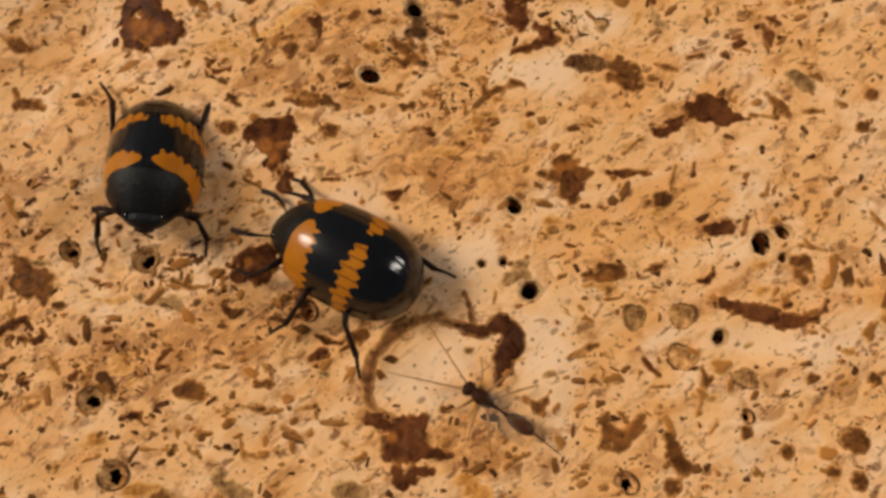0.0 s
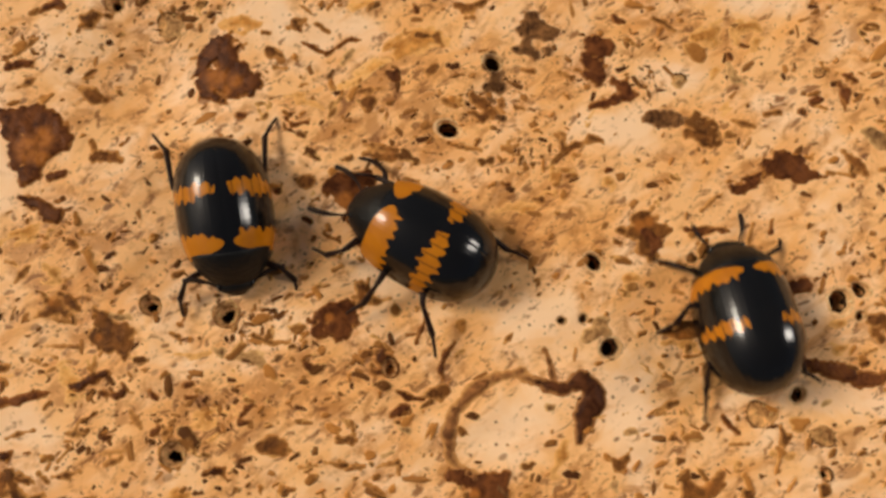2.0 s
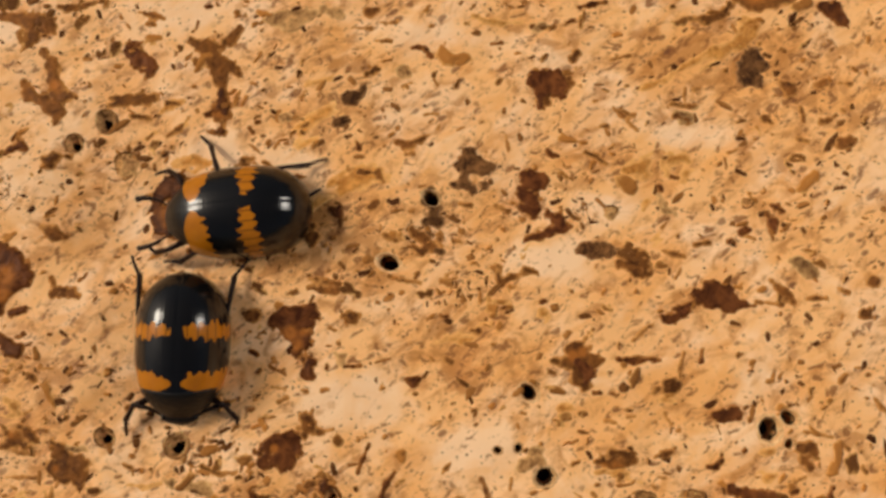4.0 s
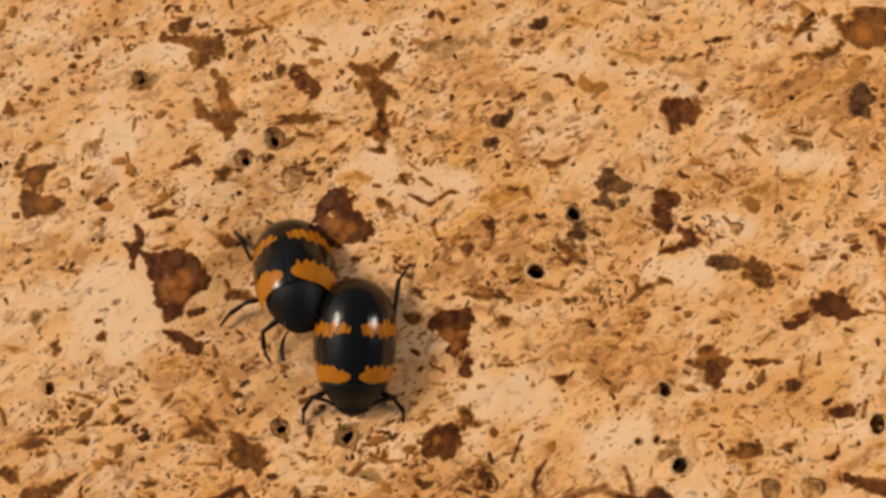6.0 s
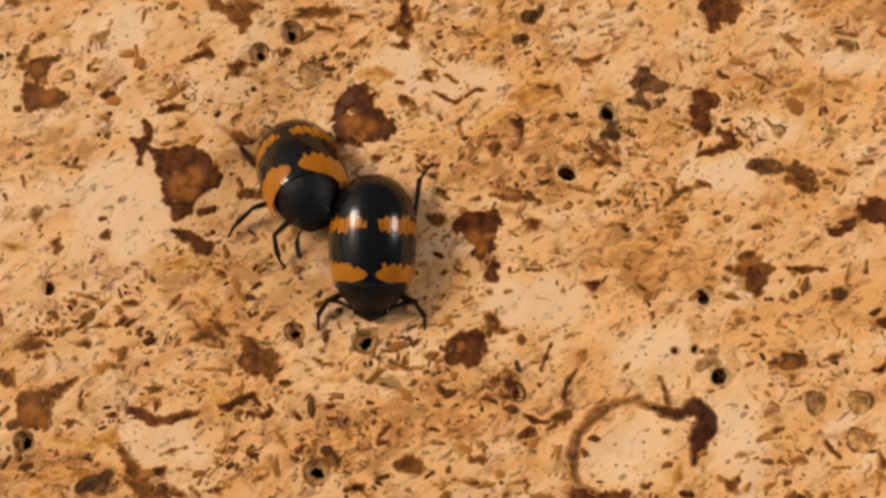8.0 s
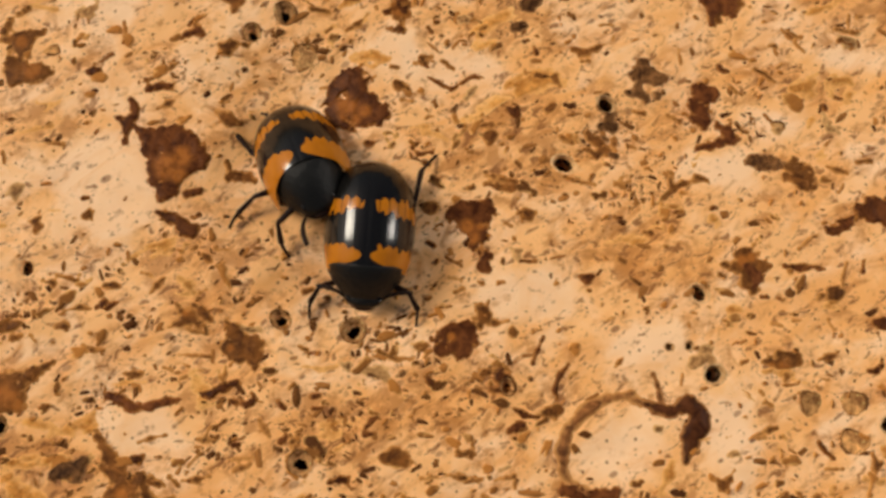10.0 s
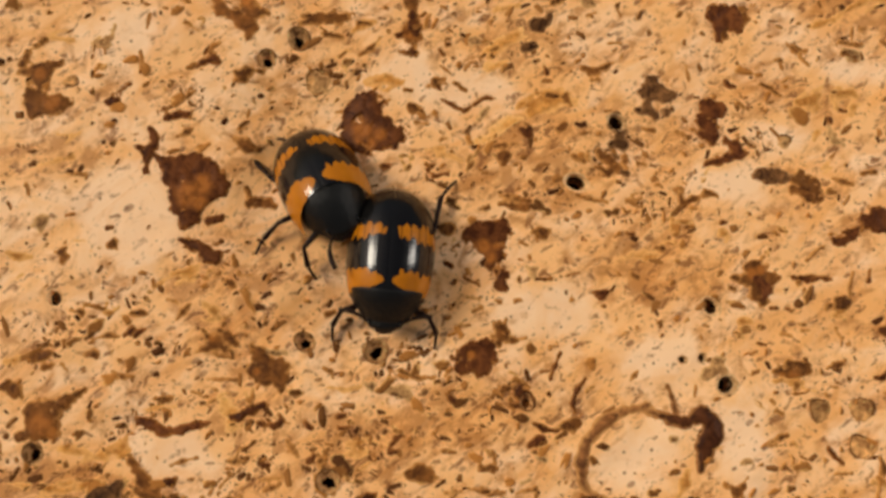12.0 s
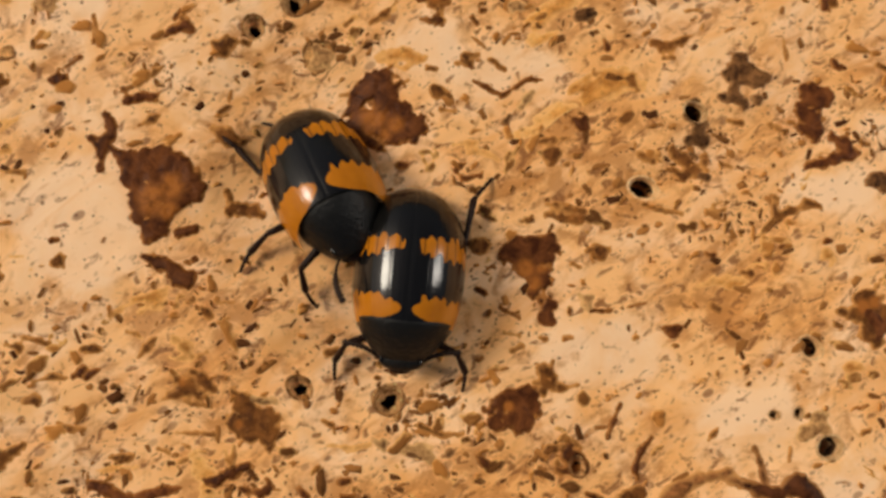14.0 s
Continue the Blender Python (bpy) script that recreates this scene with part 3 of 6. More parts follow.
def elytron(side, material):
    """One wing case: half of an egg-shaped dome, split at the seam, with a turned-in rim."""
    nx, nt, verts, faces, uvs = 44, 26, [], [], []
    for i in range(nx):
        u = -1 + 2 * i / (nx - 1)
        x = -1.10 + 2.96 * math.sin(u * math.pi / 2)                # -4.06 .. 1.86
        e = (x + 0.85) / (3.21 if x < -0.85 else 4.05)
        grow = max(0.0, 1 - abs(e) ** (2.6 if x < -0.85 else 2.7)) ** 0.5
        half, top, rim = 2.27 * grow, 0.95 + 2.45 * grow, 0.95 - 0.15 * grow
        for j in range(nt):
            t = j / (nt - 1)
            a = t * radians(97)
            y = half * math.sin(a) ** 0.92 if a > 0 else 0.0
            z = rim + (top - rim) * math.copysign(abs(math.cos(a)) ** 0.92, math.cos(a))
            seam = 0.018 * math.exp(-(t / 0.02) ** 2)
            verts.append((x, side * (y + 0.001), z - seam))
            uvs.append((x / 10, t))
    for i in range(nx - 1):
        for j in range(nt - 1):
            f = (i * nt + j, i * nt + j + 1, (i + 1) * nt + j + 1, (i + 1) * nt + j)
            faces.append(f if side < 0 else f[::-1])
    me = mesh_of("wing_case", verts, faces, material)
    layer = me.uv_layers.new(name="shell")
    for loop in me.loops:
        layer.data[loop.index].uv = uvs[loop.vertex_index]
    return me


def pronotum(slim=0.0):
    """slim: how much narrower, lower and further out. The shield behind the head: nearly as wide as the wing cases behind, narrow and cut off in front, sloping down."""
    rings = []
    for k in range(17):
        s = k / 16
        half = (1.97 - 0.45 * s - 0.60 * s ** 2.0) * (1 - 0.13 * slim)
        top, low = 3.08 - 0.50 * s - 1.20 * s ** 2.0 - 0.14 * slim, 0.85
        if k in (0, 16):
            half, top = 0.95 * half, top - 0.10
        ring = []
        for i in range(28):
            a = 2 * math.pi * i / 28
            c, w = math.cos(a), math.sin(a)
            y = half * math.copysign(abs(w) ** 0.85, w)
            z = low + (top - low) * c ** 0.8 if c > 0 else low + 0.35 * c
            back = 0.22 * abs(w) ** 3 * s                          # front corners drawn back
            ring.append((1.42 + 0.10 * slim + (1.72 + 0.14 * slim) * s + 0.20 * (1 - abs(w)) * (1 - s) - back, y, z))
        rings.append(ring)
    return loft("pronotum", rings, BLACK)


def ball(name, centre, radii, material, tilt=0.0, sides=16, rows=10):
    rings = []
    for k in range(1, rows):
        a = math.pi * k / rows
        ring = []
        for i in range(sides):
            b = 2 * math.pi * i / sides
            x, y, z = -radii[0] * math.cos(a), radii[1] * math.sin(a) * math.cos(b), radii[2] * math.sin(a) * math.sin(b)
            x, z = x * math.cos(tilt) + z * math.sin(tilt), -x * math.sin(tilt) + z * math.cos(tilt)
            ring.append((centre[0] + x, centre[1] + y, centre[2] + z))
        rings.append(ring)
    return loft(name, rings, material)


def tube(name, path, material, sides=8):
    """A tapered limb along points (x, y, z, radius)."""
    rings = []
    for k, (x, y, z, r) in enumerate(path):
        a, b = Vector(path[max(0, k - 1)][:3]), Vector(path[min(len(path) - 1, k + 1)][:3])
        way = (b - a).normalized()
        one = way.cross(Vector((0.03, 0.02, 1))).normalized()
        two = way.cross(one)
        rings.append([tuple(Vector((x, y, z)) + r * (math.cos(2 * math.pi * i / sides) * one + math.sin(2 * math.pi * i / sides) * two)) for i in range(sides)])
    return loft(name, rings, material)


def leg_meshes(knee, ankle, toe):
    """Thigh, flaring shin and a foot of beads, from the hip at the origin."""
    thigh = [(0, 0, 0, 0.16)] + [(*(s * v for v in knee), 0.21 - 0.08 * s) for s in (0.25, 0.5, 0.75, 1.0)]
    shin = [(*(k + s * (a - k) for k, a in zip(knee, ankle)), 0.10 + 0.055 * s) for s in (-0.04, 0.1, 0.35, 0.6, 0.85, 1.0)]
    foot = [(*ankle, 0.12)]
    for i in range(1, 11):
        s = i / 10
        x, y, z = (a + s * (t - a) for a, t in zip(ankle, toe))
        foot.append((x, y, z + 0.12 * math.sin(math.pi * s), (0.115 if i % 2 else 0.08) * (1 - 0.3 * s)))
    return tube("leg", thigh, LEG), tube("shin", shin, LEG), tube("foot", foot, LEG)


def feeler_mesh(side, sweep):
    path, x, y, z, heading = [], 0.0, 0.0, 0.0, sweep
    for i in range(23):
        club = 0.065 + 0.085 * smooth_step((i - 3) / 12)
        path.append((x, y, z, club * (1.0 if i % 2 else 0.62)))
        x, y, z = x + 0.088 * math.cos(heading), y + side * 0.088 * math.sin(heading), z + 0.03 - 0.003 * i
        heading -= 0.04
    return tube("antenna", path, FEELER, 7)


HIPS = {"front": (1.95, 0.95, 0.75), "middle": (0.35, 1.25, 0.75), "hind": (-1.15, 1.2, 0.75)}


def beetle(label, legs, sweep, abdomen=False, size=1.0, shell=SHELL):
    """legs: for each pair, (knee, ankle, toe) of the left leg and of the right leg, from the hip, mirrored for the right."""
    root = new("beetle")
    root.empty_display_size = 0.002
    tagged(root, label, "beetle", "orange-banded black beetles")
    for side in (1, -1):
        part("wing_case", elytron(side, shell), root, "glossy black wing case with two jagged orange bands")
    shield = part("pronotum", pronotum(1.0 if abdomen else 0.0), root, "dull black pronotum")
    part("body", ball("body", (-0.65, 0, 1.35), (2.85, 1.75, 1.10), BLACK), root)
    head = part("head", ball("head", (3.00, 0, 1.10), (0.46, 0.92, 0.40), BLACK, 0.85), root)
    part("mouthparts", ball("mouthparts", (3.32, 0, 0.74), (0.20, 0.46, 0.18), LEG, 0.6), head)
    for side in (1, -1):
        part("eye", ball("eye", (3.00, side * 0.78, 1.22), (0.22, 0.12, 0.24), EYE), head)
        horn = part("antenna", feeler_mesh(side, sweep[0] if side > 0 else sweep[1]), head, "clubbed beaded antenna")
        horn.location = (3.22 * MM, side * 0.64 * MM, 0.95 * MM)
    if abdomen:
        tip = part("abdomen_tip", ball("abdomen_tip", (-3.1, 0, 1.15), (0.75, 1.0, 0.62), BELLY), root, "olive-brown abdomen tip sticking out behind")
    made = {"shield": shield, "head": head}
    if abdomen:
        made["abdomen"] = tip
    for pair, (hx, hy, hz) in HIPS.items():
        for side, key in ((1, 0), (-1, 1)):
            knee, ankle, toe = ((px, side * py, pz) for px, py, pz in legs[pair][key])
            thigh, shin, foot = leg_meshes(knee, ankle, toe)
            ob = part("leg", thigh, root)
            part("shin", shin, ob)
            part("foot", foot, ob, "beaded foot")
            ob.location = (hx * MM, side * hy * MM, hz * MM)
            made[pair, side] = ob
    for ob in root.children_recursive:
        ob.data.transform(Matrix.Scale(size, 4))
        ob.location = ob.location * size
    return root, made


FRONT = ((0.55, 1.25, 0.35), (1.25, 1.75, -0.35), (2.05, 1.75, -0.68))
MIDDLE = ((0.05, 1.6, 0.35), (0.25, 2.6, -0.4), (0.75, 3.35, -0.68))
HIND = ((-0.7, 1.5, 0.4), (-1.7, 2.4, -0.4), (-2.3, 3.2, -0.68))
TRAIL = ((-0.8, 0.95, 0.45), (-2.75, 1.15, -0.05), (-3.85, 1.85, -0.66))
UNDER = ((0.30, 0.45, 0.10), (0.30, 0.60, -0.35), (0.60, 0.70, -0.68))
TUCK = ((0.5, 1.0, 0.3), (0.75, 1.55, -0.35), (1.2, 1.75, -0.68))


def wasp():
    """A slender ichneumon: thread-waisted, long feelers, clear wings."""
    root = new("wasp")
    tagged(root, "tiny slender dark parasitic wasp with long thin antennae", "wasp")
    head = part("head", ball("head", (1.5, 0, 0.75), (0.28, 0.36, 0.3), WASP_DARK), root)
    part("thorax", ball("thorax", (0.75, 0, 0.8), (0.62, 0.36, 0.4), WASP_DARK), root)
    part("waist", tube("waist", [(0.2, 0, 0.75, 0.1), (-0.25, 0, 0.72, 0.06), (-0.6, 0, 0.72, 0.12)], WASP_DARK), root)
    part("abdomen", ball("abdomen", (-1.30, 0, 0.7), (0.75, 0.36, 0.36), WASP_BROWN), root, "brown club-shaped abdomen")
    part("ovipositor", tube("ovipositor", [(-2.1, 0, 0.65, 0.05), (-2.9, 0.05, 0.5, 0.03), (-3.6, 0.1, 0.35, 0.02)], WASP_DARK), root)
    for side in (1, -1):
        path = [(1.7 + 0.27 * i, side * (0.15 + 0.11 * i), 0.9 + 0.06 * i - 0.006 * i * i, 0.045 - 0.0018 * i) for i in range(13)]
        part("antenna", tube("antenna", path, WASP_LEG, 6), head, "long thin amber antenna")
        for hip, knee, toe in (((1.0, 0.2, 0.5), (1.4, 1.0, 0.75), (1.9, 1.6, 0.02)), ((0.7, 0.25, 0.5), (0.5, 1.2, 0.8), (0.2, 2.0, 0.02)),
                               ((0.3, 0.25, 0.5), (-0.4, 1.2, 0.95), (-1.2, 2.1, 0.02))):
            path = [(*(a + s * (b - a) for a, b in zip(hip, knee)), 0.07 - 0.02 * s) for s in (0, 0.5, 1)]
            path += [(*(a + s * (b - a) for a, b in zip(knee, toe)), 0.045 - 0.02 * s) for s in (0.3, 0.65, 1)]
            part("leg", tube("leg", [(px, side * py, pz, r) for px, py, pz, r in path], WASP_LEG, 6), root)
        rings = []
        for k in range(9):
            s = k / 8
            x, half = 0.7 - 2.6 * s, 0.06 + 0.36 * math.sin(math.pi * min(1, 0.12 + 0.8 * s))
            mid = 0.35 + 0.25 * s
            rings.append([(x, side * (mid - half), 1.1), (x, side * (mid + half), 1.08), (x, side * (mid + half), 1.095), (x, side * (mid - half), 1.115)])
        part("wing", loft("wing", rings, WING), root, "clear amber-tinted wing")
    return root


# ---- the sheet and what lies on it ----
PITS.append((-8.08, 12.45, 0.64, 0.82, 2.09))
PITS.append((-9.81, 11.30, 0.48, 0.89, 1.35))
PITS.append((-20.32, -1.76, 0.43, 0.86, 1.65))
PITS.append((-7.37, -3.99, 0.53, 0.78, 2.55))
PITS.append((-3.69, -4.43, 0.60, 0.94, 0.60))
PITS.append((-20.87, -9.59, 0.52, 0.84, 1.80))
PITS.append((-6.03, -10.98, 0.58, 0.99, 0.01))
PITS.append((9.14, 7.84, 0.52, 0.78, 2.40))
PITS.append((6.92, 4.56, 0.61, 0.75, 2.85))
PITS.append((13.83, -2.08, 0.53, 0.78, 2.41))
PITS.append((14.49, -6.17, 0.52, 0.94, 0.46))
PITS.append((12.23, -4.87, 0.23, 0.74, 2.85))
PITS.append((13.25, -4.78, 0.23, 0.90, 0.91))
PITS.append((4.08, -7.03, 0.42, 0.83, 1.81))
PITS.append((25.45, -4.05, 0.66, 0.86, 1.36))
PITS.append((26.46, -3.52, 0.48, 0.76, 2.56))
PITS.append((26.37, -4.76, 0.29, 0.92, 0.62))
PITS.append((23.21, -8.43, 0.41, 0.88, 1.06))
PITS.append((18.64, -14.94, 0.52, 0.77, 2.41))
PITS.append((-4.81, -14.40, 0.65, 0.95, 0.17))
PITS.append((24.42, 5.14, 0.19, 0.77, 2.27))
PITS.append((24.23, -12.04, 0.31, 0.79, 1.97))
PITS.append((-16.07, 16.18, 0.43, 0.98, 2.72))

ground = build_ground()
hole(ground, -8.08, 12.45, 0.64, 0.82, 2.09, 7, True)
hole(ground, -9.81, 11.30, 0.48, 0.89, 1.35, 9, True)
hole(ground, -20.32, -1.76, 0.43, 0.86, 1.65, 25)
hole(ground, -7.37, -3.99, 0.53, 0.78, 2.55, 31, True)
hole(ground, -3.69, -4.43, 0.60, 0.94, 0.60, 32, True)
hole(ground, -20.87, -9.59, 0.52, 0.84, 1.80, 33, True)
hole(ground, -6.03, -10.98, 0.58, 0.99, 0.01, 42, True)
hole(ground, 9.14, 7.84, 0.52, 0.78, 2.40, 65)
hole(ground, 6.92, 4.56, 0.61, 0.75, 2.85, 68)
hole(ground, 13.83, -2.08, 0.53, 0.78, 2.41, 86)
hole(ground, 14.49, -6.17, 0.52, 0.94, 0.46, 87)
hole(ground, 12.23, -4.87, 0.23, 0.74, 2.85, 89)
hole(ground, 13.25, -4.78, 0.23, 0.90, 0.91, 90)
hole(ground, 4.08, -7.03, 0.42, 0.83, 1.81, 96, True)
hole(ground, 25.45, -4.05, 0.66, 0.86, 1.36, 114)
hole(ground, 26.46, -3.52, 0.48, 0.76, 2.56, 115)
hole(ground, 26.37, -4.76, 0.29, 0.92, 0.62, 116)
hole(ground, 23.21, -8.43, 0.41, 0.88, 1.06, 119)
hole(ground, 18.64, -14.94, 0.52, 0.77, 2.41, 128, True)
hole(ground, -4.81, -14.40, 0.65, 0.95, 0.17, 134, True)
hole(ground, 24.42, 5.14, 0.19, 0.77, 2.27, 162)
hole(ground, 24.23, -12.04, 0.31, 0.79, 1.97, 188, True)
hole(ground, -16.07, 16.18, 0.43, 0.98, 2.72, 207, True)
crust_ridge([(8.13, -12.17, 0.60), (7.37, -11.82, 0.55), (6.85, -10.99, 0.60), (6.76, -10.19, 0.66), (7.09, -9.10, 0.61), (8.00, -8.12, 0.61), (9.12, -7.48, 0.45), (10.24, -7.22, 0.39), (9.95, -7.35, 0.38), (10.81, -7.67, 0.48)],
            [(10.81, -7.67, 0.48), (11.60, -7.88, 0.59), (12.43, -7.99, 0.64), (13.02, -7.65, 0.80), (13.63, -8.00, 0.85), (13.61, -8.70, 1.06), (13.12, -9.35, 1.01), (12.98, -10.00, 0.69), (12.89, -10.43, 0.42)], [(11.71, -7.73, 0.37), (11.67, -7.04, 0.24), (11.52, -6.51, 0.24), (11.39, -6.22, 0.32)], 21)
pore(ground, 21.41, -9.30, 0.58, 0.73, 80, 31)
pore(ground, 19.31, -7.45, 0.53, 0.58, 0, 32)
pore(ground, 21.53, -7.41, 0.63, 0.58, 20, 33)
pore(ground, 24.22, -10.34, 0.57, 0.44, -20, 35)
pore(ground, 18.31, 7.01, 0.33, 0.27, 0, 38)
pore(ground, 25.19, 7.23, 0.30, 0.27, 0, 39)
pore(ground, -7.02, 10.14, 0.68, 0.62, 60, 41)
pore(ground, -20.27, 9.97, 0.43, 0.28, 10, 42)
blot(BROWN, 1, [[(-21.79, 12.32, 0.28), (-22.67, 11.66, 0.28), (-22.94, 10.84, 0.43)], [(-23.09, 10.45, 0.28), (-22.10, 10.52, 0.83), (-20.91, 11.01, 0.43)], [(-21.50, 10.68, 0.62), (-21.92, 9.87, 0.80)], [(-22.50, 9.71, 0.31), (-22.23, 9.06, 0.86), (-22.27, 8.10, 0.43)], [(-21.94, 8.58, 1.23), (-20.87, 8.68, 1.11), (-20.26, 8.68, 0.31)]], [(-21.19, 8.81, 0.68), (-21.93, 10.36, 0.43)])
blot(OCHRE, 2, [[(-21.64, 12.45, 0.31), (-20.38, 12.26, 0.25)], [(-21.51, 12.71, 0.19), (-20.59, 12.88, 0.12)]])
blot(GREY, 3, [[(-19.04, 12.13, 0.37), (-18.63, 12.13, 0.75), (-18.22, 12.49, 0.31), (-17.96, 13.15, 0.19)]])
blot(DARK, 4, [[(-18.33, 8.76, 0.25), (-17.96, 8.82, 0.49), (-17.73, 8.92, 0.25)], [(-17.99, 9.24, 0.15), (-17.05, 9.85, 0.15)]])
blot(DARK, 5, [[(-13.53, 10.84, 0.15), (-13.11, 11.10, 0.28), (-12.63, 11.30, 0.37), (-12.37, 11.10, 0.19)], [(-13.20, 11.62, 0.15), (-12.97, 12.02, 0.19)]])
blot(BROWN, 6, [[(-11.45, 10.55, 0.31), (-11.13, 10.33, 0.68), (-10.83, 10.65, 0.37), (-10.06, 10.65, 0.19)]])
blot(BROWN, 7, [[(-14.22, 13.26, 0.19), (-13.51, 12.80, 0.19)]])
blot(BROWN, 8, [[(-16.33, 12.99, 0.12), (-16.19, 13.72, 0.19)]])
blot(BROWN, 9, [[(-16.62, 11.68, 0.16), (-16.43, 10.76, 0.19), (-16.23, 10.44, 0.12)]])
blot(BROWN, 10, [[(-14.28, 8.83, 0.15), (-13.94, 9.22, 0.22), (-13.58, 9.48, 0.15)]])
blot(DARK, 11, [[(-15.15, 7.93, 0.18), (-14.55, 8.13, 0.37), (-14.00, 8.13, 0.28), (-13.64, 8.39, 0.15)], [(-15.24, 8.51, 0.18), (-15.05, 8.38, 0.15)]])
blot(BROWN, 12, [[(-14.48, 6.92, 0.24), (-13.95, 7.24, 0.31), (-13.59, 7.43, 0.18)]])
blot(BROWN, 13, [[(-11.42, 6.80, 0.30), (-10.80, 6.55, 0.73), (-10.25, 6.43, 0.30)]])
blot(OCHRE, 14, [[(-21.66, 5.26, 0.15), (-20.62, 5.58, 0.27), (-19.87, 5.74, 0.15)]])
blot(OCHRE, 15, [[(-20.73, 6.96, 0.18), (-20.03, 6.97, 0.27), (-19.67, 7.03, 0.15)], [(-20.25, 6.65, 0.12), (-19.11, 7.67, 0.15)]])
blot(DARK, 16, [[(-15.87, 7.33, 0.43), (-15.62, 6.70, 0.49), (-15.93, 5.84, 0.36), (-16.03, 4.97, 0.24)], [(-16.51, 6.35, 0.24), (-16.06, 5.97, 0.18)]])
blot(DARK, 17, [[(-15.57, 5.85, 0.43), (-14.68, 5.29, 0.91), (-13.49, 5.54, 0.97), (-12.56, 5.14, 1.03)], [(-13.80, 5.66, 0.67), (-13.35, 5.85, 0.42)], [(-14.80, 4.66, 0.79), (-13.72, 4.35, 1.81), (-12.37, 4.51, 1.21), (-11.76, 4.36, 0.48)], [(-13.82, 3.43, 1.80), (-13.62, 2.51, 1.02), (-13.90, 2.14, 0.48)], [(-12.94, 3.74, 1.20), (-12.04, 3.90, 0.60)], [(-12.56, 2.36, 0.42), (-11.97, 2.51, 0.30)]], [(-13.69, 3.74, 0.84), (-12.97, 4.29, 0.72), (-13.06, 3.27, 0.54)])
blot(DARK, 18, [[(-14.00, 1.35, 0.24), (-13.39, 1.04, 0.48), (-12.78, 0.84, 0.54), (-12.16, 0.38, 0.65), (-12.61, 0.32, 0.30)], [(-12.20, 1.14, 0.24), (-11.82, 1.35, 0.18)]])
blot(BROWN, 19, [[(-10.70, 4.12, 0.36), (-10.36, 3.44, 0.42), (-9.61, 3.38, 0.54)], [(-10.51, 3.28, 0.30), (-9.15, 3.14, 0.24)]])
blot(OCHRE, 20, [[(-14.34, -0.46, 0.59), (-13.46, -0.37, 0.77), (-13.02, -0.22, 0.42)], [(-15.20, -1.07, 0.18), (-14.02, -0.94, 0.18)]])
blot(OCHRE, 21, [[(-22.75, 0.59, 0.30), (-22.29, 0.41, 0.36), (-21.60, 0.41, 0.18)], [(-22.05, -0.56, 0.12), (-22.33, -0.80, 0.12)]])
blot(BROWN, 22, [[(-19.38, -2.39, 0.29), (-18.87, -2.50, 0.47)], [(-18.67, -2.09, 0.18), (-17.71, -2.32, 0.27)]])
blot(BROWN, 23, [[(-16.34, -2.49, 0.47), (-15.69, -2.52, 0.29)]])
blot(BROWN, 24, [[(-18.24, -3.85, 0.23), (-17.38, -3.64, 0.21), (-16.85, -3.73, 0.18)]])
blot(DARK, 25, [[(-16.65, -3.64, 0.23), (-16.34, -3.43, 0.29), (-16.23, -3.26, 0.15)], [(-16.06, -3.64, 0.18), (-15.64, -3.34, 0.21)]])
blot(BROWN, 26, [[(-14.56, -1.78, 0.18), (-14.11, -1.89, 0.24)]])
blot(BROWN, 27, [[(-14.08, -2.84, 0.12), (-13.76, -2.42, 0.18), (-13.42, -2.07, 0.12)]])
blot(BROWN, 28, [[(-20.52, 0.65, 0.18), (-20.13, 0.66, 0.30), (-19.87, 0.35, 0.36)], [(-20.09, 0.17, 0.24), (-19.97, 0.84, 0.15)]])
blot(GREY, 29, [[(-21.68, 2.05, 0.27), (-21.28, 2.23, 0.60), (-21.05, 2.42, 0.24)], [(-21.30, 1.80, 0.30)]])
blot(DARK, 30, [[(-17.84, 1.94, 0.24), (-17.66, 2.00, 0.27)]])
blot(BROWN, 31, [[(-17.65, 1.03, 0.36), (-17.43, 1.21, 0.36), (-17.25, 0.82, 0.21)]])
blot(OCHRE, 32, [[(-19.46, 1.23, 0.18), (-18.92, 1.24, 0.21)], [(-18.52, 0.66, 0.18), (-18.14, 0.72, 0.15)]])
blot(BROWN, 33, [[(-22.18, 4.26, 0.27), (-22.01, 3.71, 0.15)], [(-20.11, 4.86, 0.15), (-19.19, 4.77, 0.24)]])
blot(BROWN, 34, [[(-11.83, -3.33, 0.35), (-11.37, -3.71, 0.59), (-10.91, -4.05, 0.26)], [(-12.55, -3.54, 0.35), (-11.94, -3.91, 0.53), (-11.48, -4.35, 0.41)], [(-12.94, -4.50, 0.18), (-12.07, -4.20, 0.29)], [(-12.05, -4.64, 0.15), (-11.02, -4.81, 0.17)]], [(-12.10, -3.77, 0.29)])
blot(BROWN, 35, [[(-11.51, -0.75, 0.18), (-11.20, -1.05, 0.35)], [(-10.93, -0.51, 0.18), (-10.13, -0.51, 0.15)], [(-10.68, -1.40, 0.18), (-10.40, -1.17, 0.15)], [(-11.56, -2.74, 0.15), (-11.22, -2.59, 0.18)]])
blot(OCHRE, 36, [[(-12.63, -2.01, 0.29), (-12.17, -2.30, 0.47), (-11.86, -2.74, 0.35)], [(-12.73, -2.83, 0.18), (-12.15, -2.83, 0.29)]])
